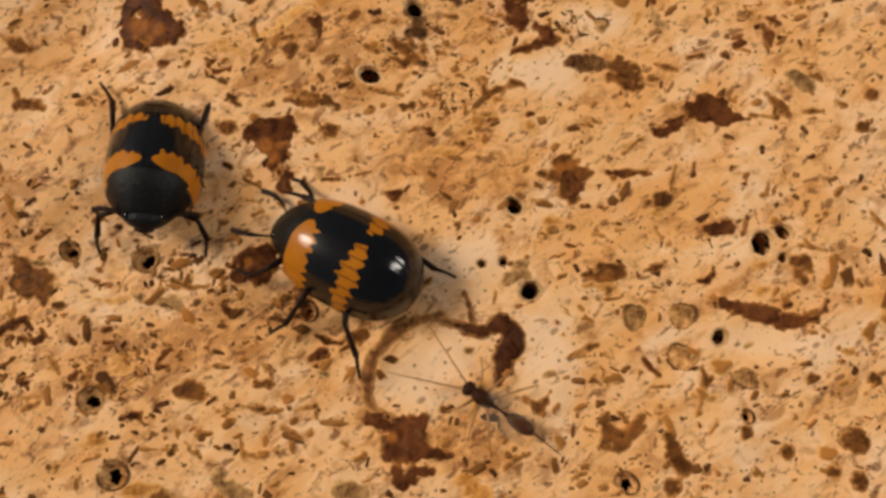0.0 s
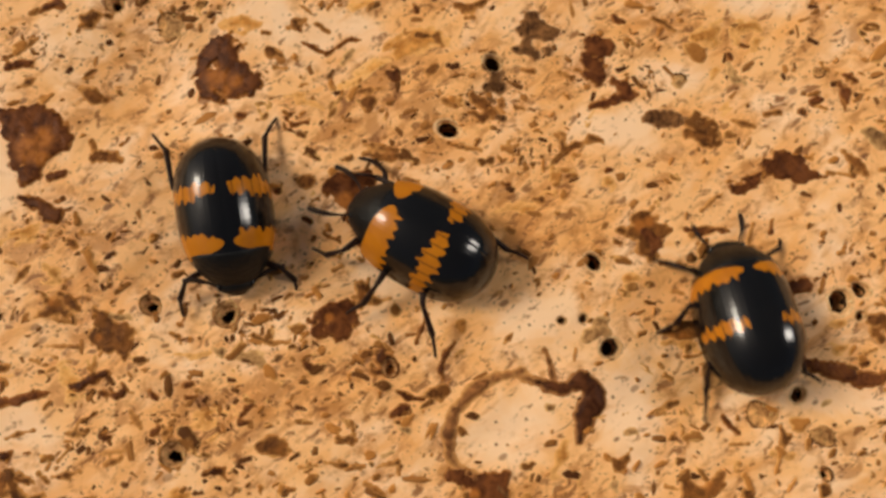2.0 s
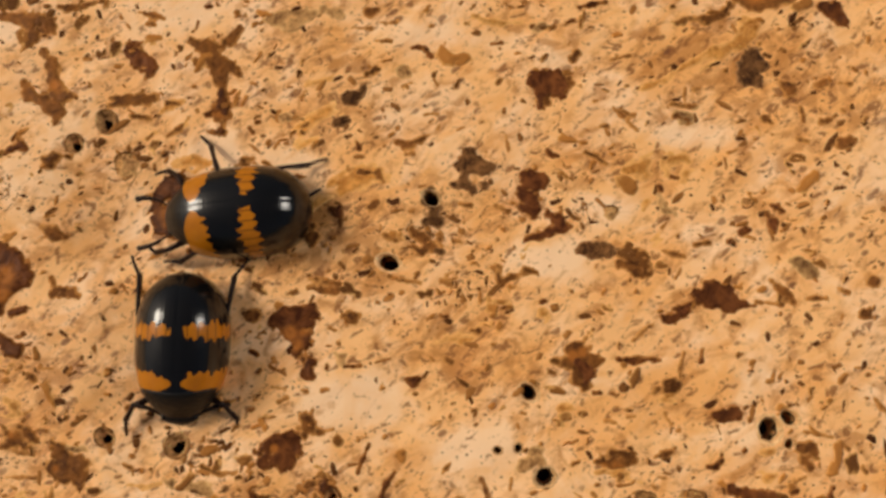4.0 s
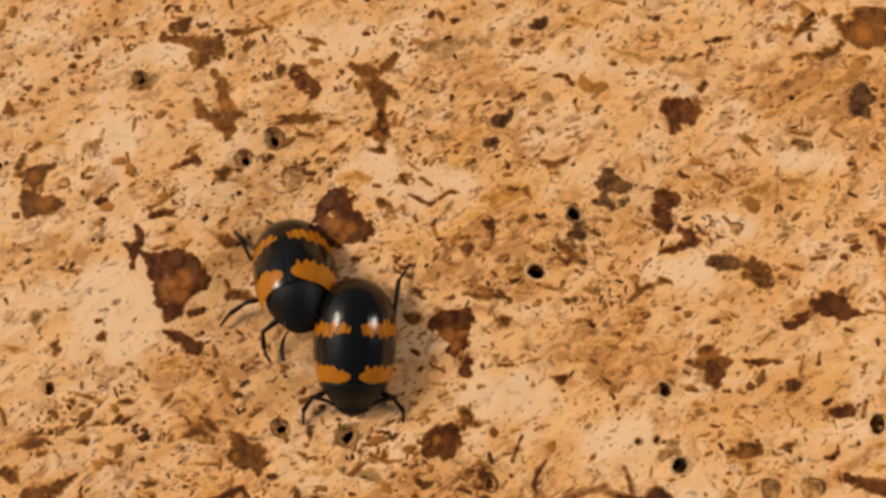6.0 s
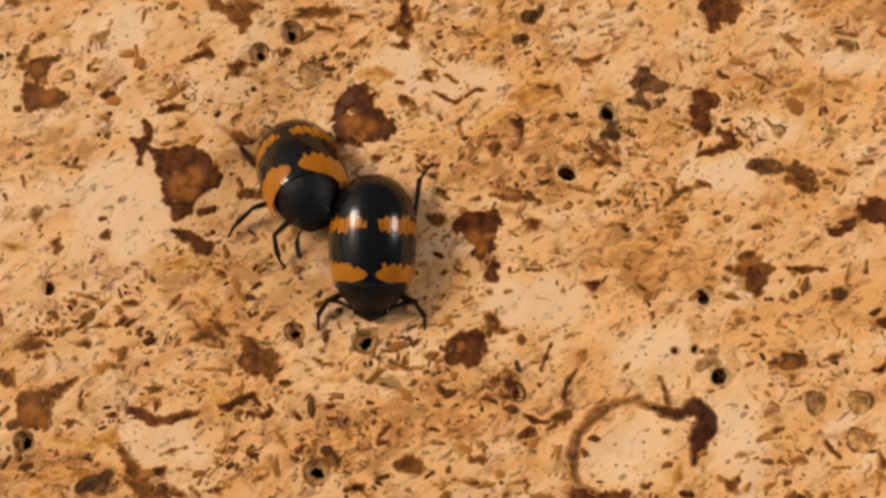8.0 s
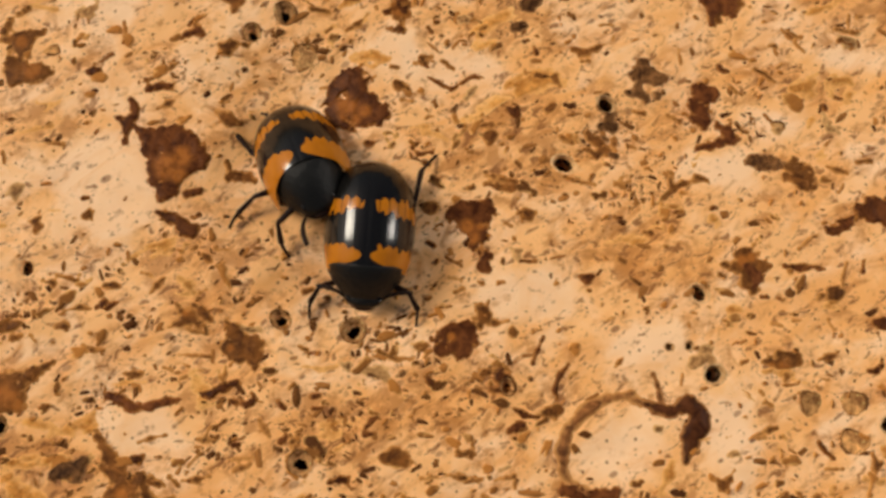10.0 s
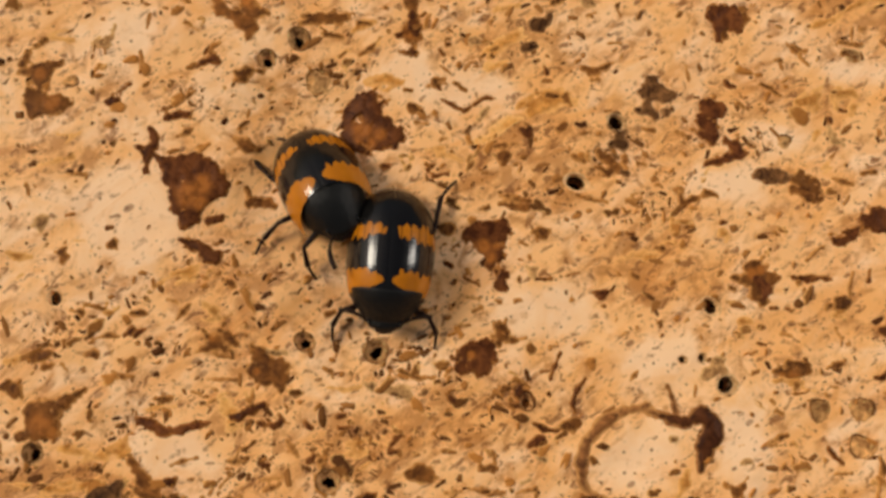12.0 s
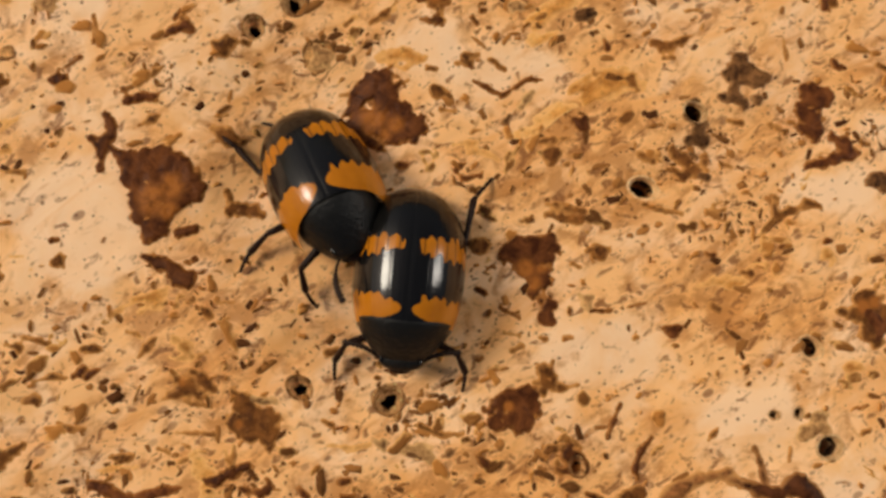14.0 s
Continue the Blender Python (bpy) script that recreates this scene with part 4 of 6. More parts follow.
blot(BROWN, 37, [[(-10.03, -4.20, 0.35), (-9.72, -4.49, 0.53), (-9.55, -5.06, 0.99), (-8.82, -5.26, 1.05)], [(-10.12, -5.50, 0.64), (-9.39, -5.64, 0.87), (-8.65, -5.92, 0.87), (-8.49, -6.35, 0.46)], [(-8.24, -5.20, 0.41)]], [(-9.83, -5.50, 0.23)])
blot(GREY, 38, [[(-9.29, -4.51, 0.35), (-8.41, -4.57, 0.35)]])
blot(DARK, 39, [[(-15.77, -8.04, 0.23), (-15.03, -8.23, 0.35), (-14.44, -8.51, 0.40), (-13.58, -8.42, 0.35), (-12.74, -8.14, 0.35), (-12.11, -8.08, 0.17)], [(-15.86, -7.87, 0.14), (-15.34, -7.98, 0.17)]])
blot(OCHRE, 40, [[(-15.52, -7.41, 0.17), (-14.80, -7.35, 0.17), (-13.80, -7.23, 0.14)]])
blot(BROWN, 41, [[(-15.06, -6.90, 0.23), (-14.20, -6.84, 0.23), (-14.59, -7.07, 0.17)]])
blot(BROWN, 42, [[(-17.16, -5.53, 0.15), (-16.65, -5.76, 0.20), (-16.06, -5.76, 0.17)]])
blot(DARK, 43, [[(-11.02, -7.79, 0.35), (-10.59, -7.79, 0.52)], [(-10.46, -7.56, 0.23), (-10.03, -7.44, 0.35), (-9.46, -7.21, 0.29)], [(-9.57, -8.12, 0.23), (-8.99, -8.23, 0.29)], [(-8.85, -8.20, 0.35), (-8.65, -8.12, 0.29)], [(-8.73, -7.49, 0.17), (-8.28, -8.00, 0.17)]])
blot(PALE, 44, [[(-11.36, -6.94, 0.87), (-11.01, -8.07, 0.75)]])
blot(BROWN, 45, [[(-11.06, -9.98, 0.17), (-10.29, -9.98, 0.23)], [(-10.77, -10.09, 0.14), (-10.52, -9.33, 0.12)]])
blot(DARK, 46, [[(-9.34, -10.25, 0.29), (-9.05, -10.16, 0.26)]])
blot(BROWN, 47, [[(-9.56, -10.91, 0.17), (-8.88, -10.86, 0.14), (-8.26, -10.80, 0.12)], [(-9.15, -11.41, 0.23), (-8.73, -11.24, 0.17), (-8.45, -11.07, 0.14)]])
blot(DARK, 48, [[(-14.34, -11.10, 0.17), (-13.94, -11.05, 0.40), (-13.72, -10.88, 0.17)]])
blot(BROWN, 49, [[(-11.48, -11.28, 0.14), (-10.94, -10.64, 0.14)], [(-13.99, -10.22, 0.14), (-13.49, -9.99, 0.14), (-12.64, -9.82, 0.12)]])
blot(BROWN, 50, [[(-11.67, -11.97, 0.17), (-10.97, -11.91, 0.26), (-10.41, -11.69, 0.17)], [(-13.37, -12.03, 0.34), (-12.74, -12.14, 0.28)]])
blot(BROWN, 51, [[(-8.16, -8.96, 0.17), (-7.85, -9.41, 0.26), (-7.56, -9.74, 0.23)]])
blot(BROWN, 52, [[(-21.22, -4.97, 0.29), (-20.75, -4.74, 0.53), (-20.30, -4.53, 0.35)], [(-20.53, -5.26, 0.41), (-20.13, -5.11, 0.26)], [(-19.75, -5.11, 0.12), (-19.44, -5.42, 0.12)]])
blot(OCHRE, 53, [[(-22.54, -4.98, 0.29), (-22.01, -4.97, 0.23), (-21.73, -4.83, 0.12)]])
blot(BROWN, 54, [[(-22.42, -6.27, 0.58), (-21.87, -6.56, 0.64), (-21.50, -6.84, 0.29)], [(-21.30, -7.41, 0.58), (-20.69, -7.83, 1.44), (-20.06, -8.40, 1.15)], [(-20.30, -7.26, 0.69), (-19.31, -6.97, 0.52), (-18.49, -6.40, 0.29)], [(-21.62, -8.74, 0.58), (-20.77, -8.54, 0.86)], [(-19.84, -7.60, 0.58), (-19.58, -7.26, 0.29)]], [(-20.52, -8.12, 0.75), (-19.96, -8.54, 0.40)])
blot(OCHRE, 55, [[(-18.35, -10.01, 0.23), (-17.37, -9.79, 0.46), (-16.54, -9.36, 0.63), (-16.08, -9.78, 0.57)], [(-16.28, -8.94, 0.23), (-16.40, -9.36, 0.34)], [(-19.41, -9.38, 0.34), (-17.51, -9.79, 0.23)]])
blot(BLACKISH, 56, [[(-17.93, -11.86, 0.28), (-17.38, -11.50, 0.63), (-16.87, -11.58, 0.74), (-16.42, -11.11, 0.46)], [(-17.65, -11.73, 0.45), (-16.64, -11.94, 0.28)]])
blot(BROWN, 57, [[(-16.02, -9.78, 0.40), (-15.39, -10.75, 0.51), (-14.89, -11.44, 0.68), (-14.50, -12.12, 0.85)], [(-15.54, -11.50, 0.45), (-15.09, -11.77, 0.57)]])
blot(OCHRE, 58, [[(-20.25, -11.24, 0.51), (-19.24, -11.40, 0.46), (-18.26, -11.23, 0.34)], [(-21.98, -11.06, 0.34), (-21.11, -11.19, 0.28)]])
blot(BROWN, 59, [[(-12.43, -5.86, 0.12), (-10.82, -5.93, 0.23)], [(-12.11, -6.31, 0.17), (-11.82, -6.43, 0.26)]])
blot(BROWN, 60, [[(-13.11, -6.52, 0.14), (-12.67, -6.66, 0.20)], [(-12.22, -7.08, 0.17), (-11.88, -6.88, 0.17)]])
blot(BROWN, 61, [[(-18.47, -4.67, 0.26), (-18.04, -4.61, 0.29)], [(-18.20, -4.38, 0.12), (-18.03, -4.81, 0.15)]])
blot(BROWN, 62, [[(-8.00, 13.41, 0.31), (-7.06, 13.52, 0.56), (-6.29, 13.62, 0.50), (-5.51, 13.75, 0.31)], [(-5.97, 13.35, 0.31), (-5.61, 13.75, 0.31)]])
blot(OCHRE, 63, [[(-5.18, 13.02, 0.31), (-4.72, 13.29, 0.44), (-4.10, 13.42, 0.28)]])
blot(OCHRE, 64, [[(-6.07, 11.38, 0.12), (-5.46, 11.77, 0.15)], [(-4.68, 11.55, 0.22), (-4.23, 11.98, 0.19), (-3.77, 12.30, 0.22)]])
blot(DARK, 65, [[(-1.93, 14.03, 0.37), (-1.83, 13.20, 0.75), (-1.70, 12.71, 0.43)], [(-2.75, 12.70, 0.31), (-2.23, 12.84, 0.43)], [(-1.91, 12.21, 0.15), (-1.84, 11.72, 0.49)], [(-2.68, 11.72, 0.15), (-2.21, 11.72, 0.22)]], [(-2.23, 12.77, 0.31)])
blot(DARK, 66, [[(-0.45, 11.89, 0.15), (-0.20, 11.56, 0.22)], [(-0.02, 12.18, 0.22), (0.14, 12.22, 0.22)]])
blot(GREY, 67, [[(1.34, 12.38, 0.62), (1.81, 12.39, 0.37)]])
blot(BLACKISH, 68, [[(4.76, 13.38, 0.44), (5.08, 13.55, 0.50), (5.39, 13.65, 0.25)], [(5.55, 13.78, 0.16), (5.71, 14.05, 0.16)]])
blot(BLACKISH, 69, [[(4.13, 12.00, 0.37), (4.44, 12.07, 0.37), (4.75, 12.33, 0.25)]])
blot(PALE, 70, [[(1.96, 11.73, 0.43), (2.89, 12.23, 0.50), (4.14, 12.79, 0.50)], [(2.27, 10.92, 0.62), (3.20, 11.08, 0.31)]])
blot(GREY, 71, [[(-7.26, 9.75, 0.43), (-6.81, 10.08, 0.74), (-7.13, 10.47, 0.37)], [(-6.64, 9.60, 0.25)]])
blot(BROWN, 72, [[(-2.34, 9.61, 0.25), (-1.97, 9.55, 0.21)], [(-1.11, 9.84, 0.15), (-0.50, 9.84, 0.18), (-0.75, 10.16, 0.25), (-0.19, 10.26, 0.15)], [(0.36, 10.04, 0.15), (0.98, 9.62, 0.18)]])
blot(DARK, 73, [[(-0.81, 9.94, 0.15), (-0.43, 9.71, 0.18)]])
blot(OCHRE, 74, [[(-4.49, 9.92, 0.31), (-3.88, 10.09, 0.43), (-3.11, 10.16, 0.49), (-2.50, 9.93, 0.31)], [(-3.87, 9.70, 0.25), (-3.26, 9.61, 0.25)]])
blot(BROWN, 75, [[(-2.08, 8.74, 0.31), (-1.77, 8.55, 0.49), (-1.40, 8.43, 0.28)]])
blot(DARK, 76, [[(-0.34, 9.13, 0.12), (0.28, 8.81, 0.12), (0.89, 8.50, 0.15), (1.50, 8.88, 0.18), (2.11, 9.24, 0.18), (2.63, 9.17, 0.15)]])
blot(GREY, 77, [[(1.74, 7.99, 0.21), (1.96, 8.34, 0.24), (2.20, 8.66, 0.15)]])
blot(BLACKISH, 78, [[(1.04, 7.35, 0.24), (1.23, 7.61, 0.21)]])
blot(BROWN, 79, [[(-6.06, 8.54, 0.15), (-5.63, 8.60, 0.18)], [(-3.55, 8.96, 0.25), (-3.19, 9.03, 0.21)]])
blot(DARK, 80, [[(-4.90, 7.36, 1.04), (-3.83, 7.15, 1.03), (-3.06, 6.96, 0.79)], [(-5.67, 7.68, 0.43), (-5.22, 8.32, 0.73), (-4.63, 8.96, 1.04), (-4.17, 9.19, 0.92)], [(-3.85, 8.64, 0.61), (-3.49, 8.96, 0.31)], [(-5.36, 7.52, 0.73), (-5.19, 6.73, 0.61)], [(-4.15, 8.32, 1.04), (-3.38, 7.69, 0.79), (-2.61, 7.06, 0.73), (-2.30, 6.96, 0.27)], [(-3.06, 6.74, 0.79), (-3.81, 6.51, 0.36)], [(-5.33, 6.51, 0.49), (-4.57, 6.42, 0.30)], [(-4.26, 6.10, 0.12), (-4.11, 6.01, 0.15)], [(-5.72, 7.36, 0.30), (-5.50, 7.20, 0.37)]], [(-4.59, 7.46, 0.73), (-3.67, 7.15, 0.49), (-4.73, 6.95, 0.43), (-4.12, 6.73, 0.43)])
blot(DARK, 81, [[(-3.99, 7.53, 0.43), (-3.68, 7.53, 0.37)]])
blot(BROWN, 82, [[(-1.70, 7.85, 0.18), (-1.09, 7.79, 0.15)], [(-0.32, 6.90, 0.21), (-0.02, 6.97, 0.18)]])
blot(OCHRE, 83, [[(-1.08, 6.27, 0.24), (-0.32, 6.43, 0.30)], [(-0.47, 5.96, 0.15), (-0.17, 6.02, 0.15)]])
blot(OCHRE, 84, [[(3.95, 8.67, 0.43), (4.71, 8.83, 0.67), (5.48, 8.99, 1.04), (6.40, 9.15, 0.80)], [(6.10, 9.47, 0.43), (6.85, 8.84, 0.31)], [(4.55, 8.44, 0.61), (5.62, 8.51, 0.43)]])
blot(BROWN, 85, [[(5.48, 9.31, 0.37), (6.40, 9.22, 0.43), (6.70, 8.77, 0.31)], [(4.87, 9.47, 0.18), (5.18, 9.54, 0.18)]])
blot(PALE, 86, [[(2.56, 7.39, 0.49), (3.33, 7.71, 0.43), (4.09, 8.03, 0.24)], [(1.65, 6.75, 0.24), (2.56, 7.07, 0.24)]])
blot(DARK, 87, [[(3.93, 7.39, 0.37), (4.30, 7.24, 0.49), (4.39, 7.49, 0.27)]])
blot(BROWN, 88, [[(2.80, 5.91, 0.42), (3.16, 6.04, 0.36), (3.04, 5.60, 0.30)], [(3.47, 6.60, 0.15), (3.93, 6.76, 0.12)], [(2.56, 6.54, 0.27), (3.02, 6.60, 0.36)], [(3.61, 5.51, 0.24), (3.77, 5.60, 0.18)]])
blot(BROWN, 89, [[(6.06, 7.40, 0.49), (6.37, 7.72, 0.30)], [(6.79, 5.92, 0.48), (7.24, 5.67, 0.48)], [(7.35, 10.93, 0.31), (7.81, 10.71, 0.43), (8.28, 10.84, 0.37)], [(7.80, 10.19, 0.21), (8.26, 10.26, 0.18)]])
blot(DARK, 90, [[(5.29, 10.93, 0.18), (5.41, 10.60, 0.22)], [(6.42, 10.44, 0.12), (6.73, 10.70, 0.12)]])
blot(DARK, 91, [[(-1.07, 5.18, 0.24), (-0.62, 5.49, 0.24)], [(-0.76, 4.87, 0.30), (-0.01, 4.96, 0.21)], [(-3.49, 5.39, 0.27), (-3.19, 5.36, 0.27)]])
blot(OCHRE, 92, [[(-0.47, 5.90, 0.15), (0.14, 6.03, 0.18), (0.74, 5.71, 0.12)]])
blot(DARK, 93, [[(14.58, 14.14, 0.75), (15.19, 13.91, 1.24), (15.82, 14.01, 0.93), (16.27, 13.75, 0.43)], [(15.01, 13.25, 0.50), (14.91, 12.59, 0.25)], [(15.79, 13.41, 0.74), (16.18, 13.09, 0.31)]])
blot(BROWN, 94, [[(8.87, 12.34, 0.19), (9.55, 12.41, 0.15)], [(9.56, 11.59, 0.25), (9.63, 11.92, 0.15)]])
blot(BROWN, 95, [[(12.71, 13.90, 0.22), (12.87, 14.07, 0.16)], [(13.17, 10.21, 0.15), (13.06, 11.11, 0.12)]])
blot(BLACKISH, 96, [[(10.54, 9.49, 0.55), (11.16, 9.81, 1.10), (11.76, 9.43, 0.73), (12.31, 9.43, 0.43)], [(10.82, 8.69, 0.61), (11.26, 8.21, 0.43)], [(11.88, 8.47, 0.43), (12.10, 8.60, 0.24)], [(10.20, 8.53, 0.24), (10.51, 8.66, 0.21)]])
blot(BLACKISH, 97, [[(8.96, 7.73, 0.67), (9.32, 7.63, 0.61), (9.58, 7.95, 0.24)], [(9.13, 8.20, 0.49), (9.25, 7.09, 0.43)], [(8.93, 6.62, 0.42), (9.38, 6.62, 0.61)]])
blot(BROWN, 98, [[(8.16, 6.15, 0.36), (8.66, 5.74, 0.54), (9.05, 5.37, 0.72)], [(9.51, 5.84, 0.36), (9.65, 5.37, 0.36)], [(8.14, 5.36, 0.42), (8.59, 5.05, 0.42)]])
blot(BLACKISH, 99, [[(9.34, 5.12, 0.42), (9.64, 5.00, 0.30)], [(9.21, 5.93, 0.21), (8.91, 6.06, 0.21)]])
blot(DARK, 100, [[(13.89, 9.02, 0.37), (14.33, 8.70, 0.92), (14.85, 8.70, 0.73), (15.10, 8.80, 0.21)], [(13.84, 8.06, 0.61), (14.28, 7.59, 0.85), (14.40, 6.95, 0.55)], [(13.66, 7.43, 0.36), (13.96, 7.21, 0.42)]])
blot(DARK, 101, [[(13.88, 5.54, 0.30), (14.49, 5.76, 0.33), (15.11, 5.95, 0.36), (15.57, 6.17, 0.42), (16.24, 6.27, 0.15)], [(15.15, 6.89, 0.36), (15.60, 6.64, 0.55), (15.72, 6.17, 0.42)]])
blot(DARK, 102, [[(15.17, 10.31, 0.12), (15.40, 9.99, 0.25), (15.70, 9.92, 0.25)]])
blot(BROWN, 103, [[(17.15, 10.09, 0.21), (17.66, 9.83, 0.21), (18.19, 9.45, 0.24)]])
blot(BROWN, 104, [[(17.69, 11.39, 0.18), (18.31, 11.45, 0.25)], [(18.39, 10.22, 0.15), (18.61, 10.42, 0.21)]])
blot(OCHRE, 105, [[(19.23, 9.03, 0.61), (20.00, 9.20, 0.79), (20.49, 9.68, 0.43)]])
blot(OCHRE, 106, [[(21.09, 9.52, 0.37), (21.56, 9.68, 0.49), (22.18, 9.69, 0.37), (22.52, 9.37, 0.24)], [(21.21, 9.04, 0.31), (21.34, 8.72, 0.24)], [(22.27, 8.88, 0.43), (22.08, 8.41, 0.30)]])
blot(GREY, 107, [[(20.82, 7.77, 0.24), (20.94, 7.29, 0.30), (21.21, 6.91, 0.27), (21.59, 6.73, 0.15)]])
blot(DARK, 108, [[(20.85, 8.24, 0.18), (20.96, 7.99, 0.18)], [(21.49, 8.69, 0.18), (21.85, 8.60, 0.15)]])
blot(GREY, 109, [[(18.02, 6.78, 0.21), (18.38, 6.72, 0.21), (18.64, 6.91, 0.18)], [(18.23, 7.12, 0.15), (18.59, 7.13, 0.15)]])
blot(GREY, 110, [[(21.90, 12.12, 0.43), (22.33, 11.79, 0.74), (22.63, 11.63, 0.37)], [(22.83, 12.28, 0.22), (23.06, 12.38, 0.19)]])
blot(BROWN, 111, [[(18.68, 12.44, 0.15), (19.11, 12.04, 0.19), (19.73, 12.01, 0.25)], [(19.40, 11.62, 0.15), (19.77, 11.20, 0.12)]])
blot(BROWN, 112, [[(22.38, 12.45, 0.12), (22.46, 13.43, 0.15)], [(22.91, 13.27, 0.19), (23.22, 13.34, 0.15)]])
blot(BROWN, 113, [[(12.45, 7.42, 0.24), (12.74, 7.20, 0.24)], [(10.63, 7.51, 0.27), (11.08, 7.42, 0.30)], [(10.26, 5.62, 0.24), (10.65, 5.53, 0.24)]])
blot(OCHRE, 114, [[(20.19, 7.45, 0.30), (20.01, 6.97, 0.30)], [(20.35, 5.41, 0.42), (20.72, 5.56, 0.30)]])
blot(BROWN, 115, [[(22.44, 5.17, 0.18), (23.20, 5.23, 0.27)]])
blot(DARK, 116, [[(-6.92, 3.70, 0.12), (-6.60, 3.30, 0.12)]])
blot(BROWN, 117, [[(-0.14, 2.01, 0.42), (0.10, 1.95, 0.54), (-0.08, 1.79, 0.36)]])
blot(DARK, 118, [[(0.31, 1.04, 0.24), (0.61, 1.10, 0.30)], [(0.90, 1.49, 0.48), (1.50, 2.01, 0.72), (2.25, 2.11, 0.66), (2.99, 2.11, 0.66), (3.29, 1.90, 0.36)], [(1.20, 1.65, 0.60), (2.24, 1.65, 0.89), (2.90, 1.50, 0.54)], [(1.65, 1.19, 0.59), (2.39, 0.74, 0.89), (2.24, 0.20, 0.53)], [(2.78, 0.89, 0.36), (2.83, 0.44, 0.30)], [(2.24, -0.16, 0.18), (2.98, -0.46, 0.35), (2.77, -0.99, 0.35), (3.12, -1.20, 0.18)]], [(1.89, 1.04, 0.54), (2.24, 0.44, 0.42), (2.60, 1.05, 0.30)])
blot(BROWN, 119, [[(2.85, 3.33, 0.30), (3.45, 3.24, 0.36), (4.20, 3.12, 0.48)], [(3.60, 3.64, 0.24), (4.35, 3.55, 0.30)], [(2.85, 3.79, 0.21), (3.15, 3.80, 0.21)]])
blot(BROWN, 120, [[(4.63, 1.90, 0.36), (5.08, 1.81, 0.60), (5.47, 1.97, 0.27)], [(3.88, 1.29, 0.18), (4.18, 1.14, 0.24)]])
blot(GREY, 121, [[(4.16, -0.00, 0.30), (4.46, -0.21, 0.41), (4.60, -0.51, 0.27)]])
blot(DARK, 122, [[(-0.13, 0.19, 0.15), (0.31, -0.02, 0.21)], [(0.91, -0.61, 0.15), (1.65, -1.00, 0.15)], [(4.66, -0.69, 0.12), (5.49, -0.63, 0.18)], [(5.93, -0.56, 0.12), (6.97, -0.32, 0.15)]])
blot(BROWN, 123, [[(1.35, -2.36, 0.26), (1.79, -2.18, 0.29)], [(1.06, -1.65, 0.15), (1.65, -1.71, 0.18)], [(2.53, -1.80, 0.15), (2.82, -1.88, 0.18)], [(3.56, -1.88, 0.18), (3.85, -1.79, 0.15)]])
blot(BROWN, 124, [[(-6.28, -2.57, 0.26), (-5.84, -2.45, 0.26)]])
blot(DARK, 125, [[(-0.11, -2.78, 0.18), (0.12, -2.72, 0.15)]])
blot(BROWN, 126, [[(2.52, -3.12, 0.41), (2.87, -3.41, 0.64), (2.67, -4.00, 0.41)], [(2.23, -3.65, 0.18), (3.54, -3.85, 0.29), (4.13, -3.76, 0.23)], [(2.96, -3.12, 0.18), (3.11, -2.77, 0.12)]])
blot(DARK, 127, [[(0.63, -4.59, 0.47), (1.35, -4.35, 0.87), (2.23, -4.14, 0.64)], [(0.77, -5.16, 0.58), (1.64, -5.16, 0.99), (2.23, -4.72, 0.70)], [(0.34, -4.82, 0.23), (0.63, -5.45, 0.29)], [(2.08, -4.00, 0.35)]], [(1.21, -4.64, 0.29)])
blot(BROWN, 128, [[(7.35, 3.66, 0.24), (8.54, 3.45, 0.15)], [(9.59, 3.51, 0.27), (10.35, 3.67, 0.18)], [(9.91, 3.88, 0.18), (10.21, 3.98, 0.15)]])
blot(BROWN, 129, [[(12.45, 3.83, 0.30), (12.58, 3.37, 0.30), (13.20, 3.68, 0.24), (13.96, 3.99, 0.36), (14.40, 3.90, 0.18)], [(12.47, 4.29, 0.21), (12.62, 4.14, 0.18)]])
blot(BLACKISH, 130, [[(16.56, 4.93, 0.42), (17.17, 5.02, 0.66), (17.77, 5.09, 0.42)], [(17.93, 5.24, 0.36), (18.36, 4.84, 0.24)]])
blot(BROWN, 131, [[(18.66, 4.78, 0.54), (19.39, 4.47, 0.84), (19.97, 4.16, 0.60)], [(19.34, 3.70, 0.42), (20.08, 3.70, 0.30)], [(18.98, 5.09, 0.30), (20.00, 4.63, 0.42)]])
blot(DARK, 132, [[(22.53, 2.49, 0.71), (23.13, 2.49, 1.07), (23.66, 2.49, 1.07)]])
blot(DARK, 133, [[(21.29, 1.87, 0.24), (21.75, 1.97, 0.24)], [(20.96, 1.42, 0.53), (21.42, 1.57, 0.42)], [(20.62, 1.57, 0.21), (20.73, 1.42, 0.18)]])
blot(BROWN, 134, [[(19.11, 0.36, 0.12), (19.59, 0.81, 0.12), (20.21, 1.26, 0.18)]])
blot(DARK, 135, [[(18.32, -0.54, 0.21), (19.05, -0.63, 0.24), (20.08, -0.57, 0.18)], [(20.08, -0.69, 0.12), (20.37, -0.63, 0.12)]])
blot(BROWN, 136, [[(15.85, 0.04, 0.47), (16.28, -0.10, 0.77), (16.88, 0.05, 0.41)], [(15.95, -0.70, 0.88), (16.54, -0.70, 1.18), (17.14, -0.55, 0.53)], [(16.21, -1.44, 0.71), (16.63, -1.74, 0.53), (16.48, -1.89, 0.29)], [(15.07, -0.65, 0.18), (15.82, -0.41, 0.29)], [(16.98, -0.70, 0.41), (17.43, -0.55, 0.29)], [(16.76, 0.50, 0.21), (16.92, 0.80, 0.18)]], [(16.06, -0.34, 0.41), (16.57, -0.16, 0.35)])
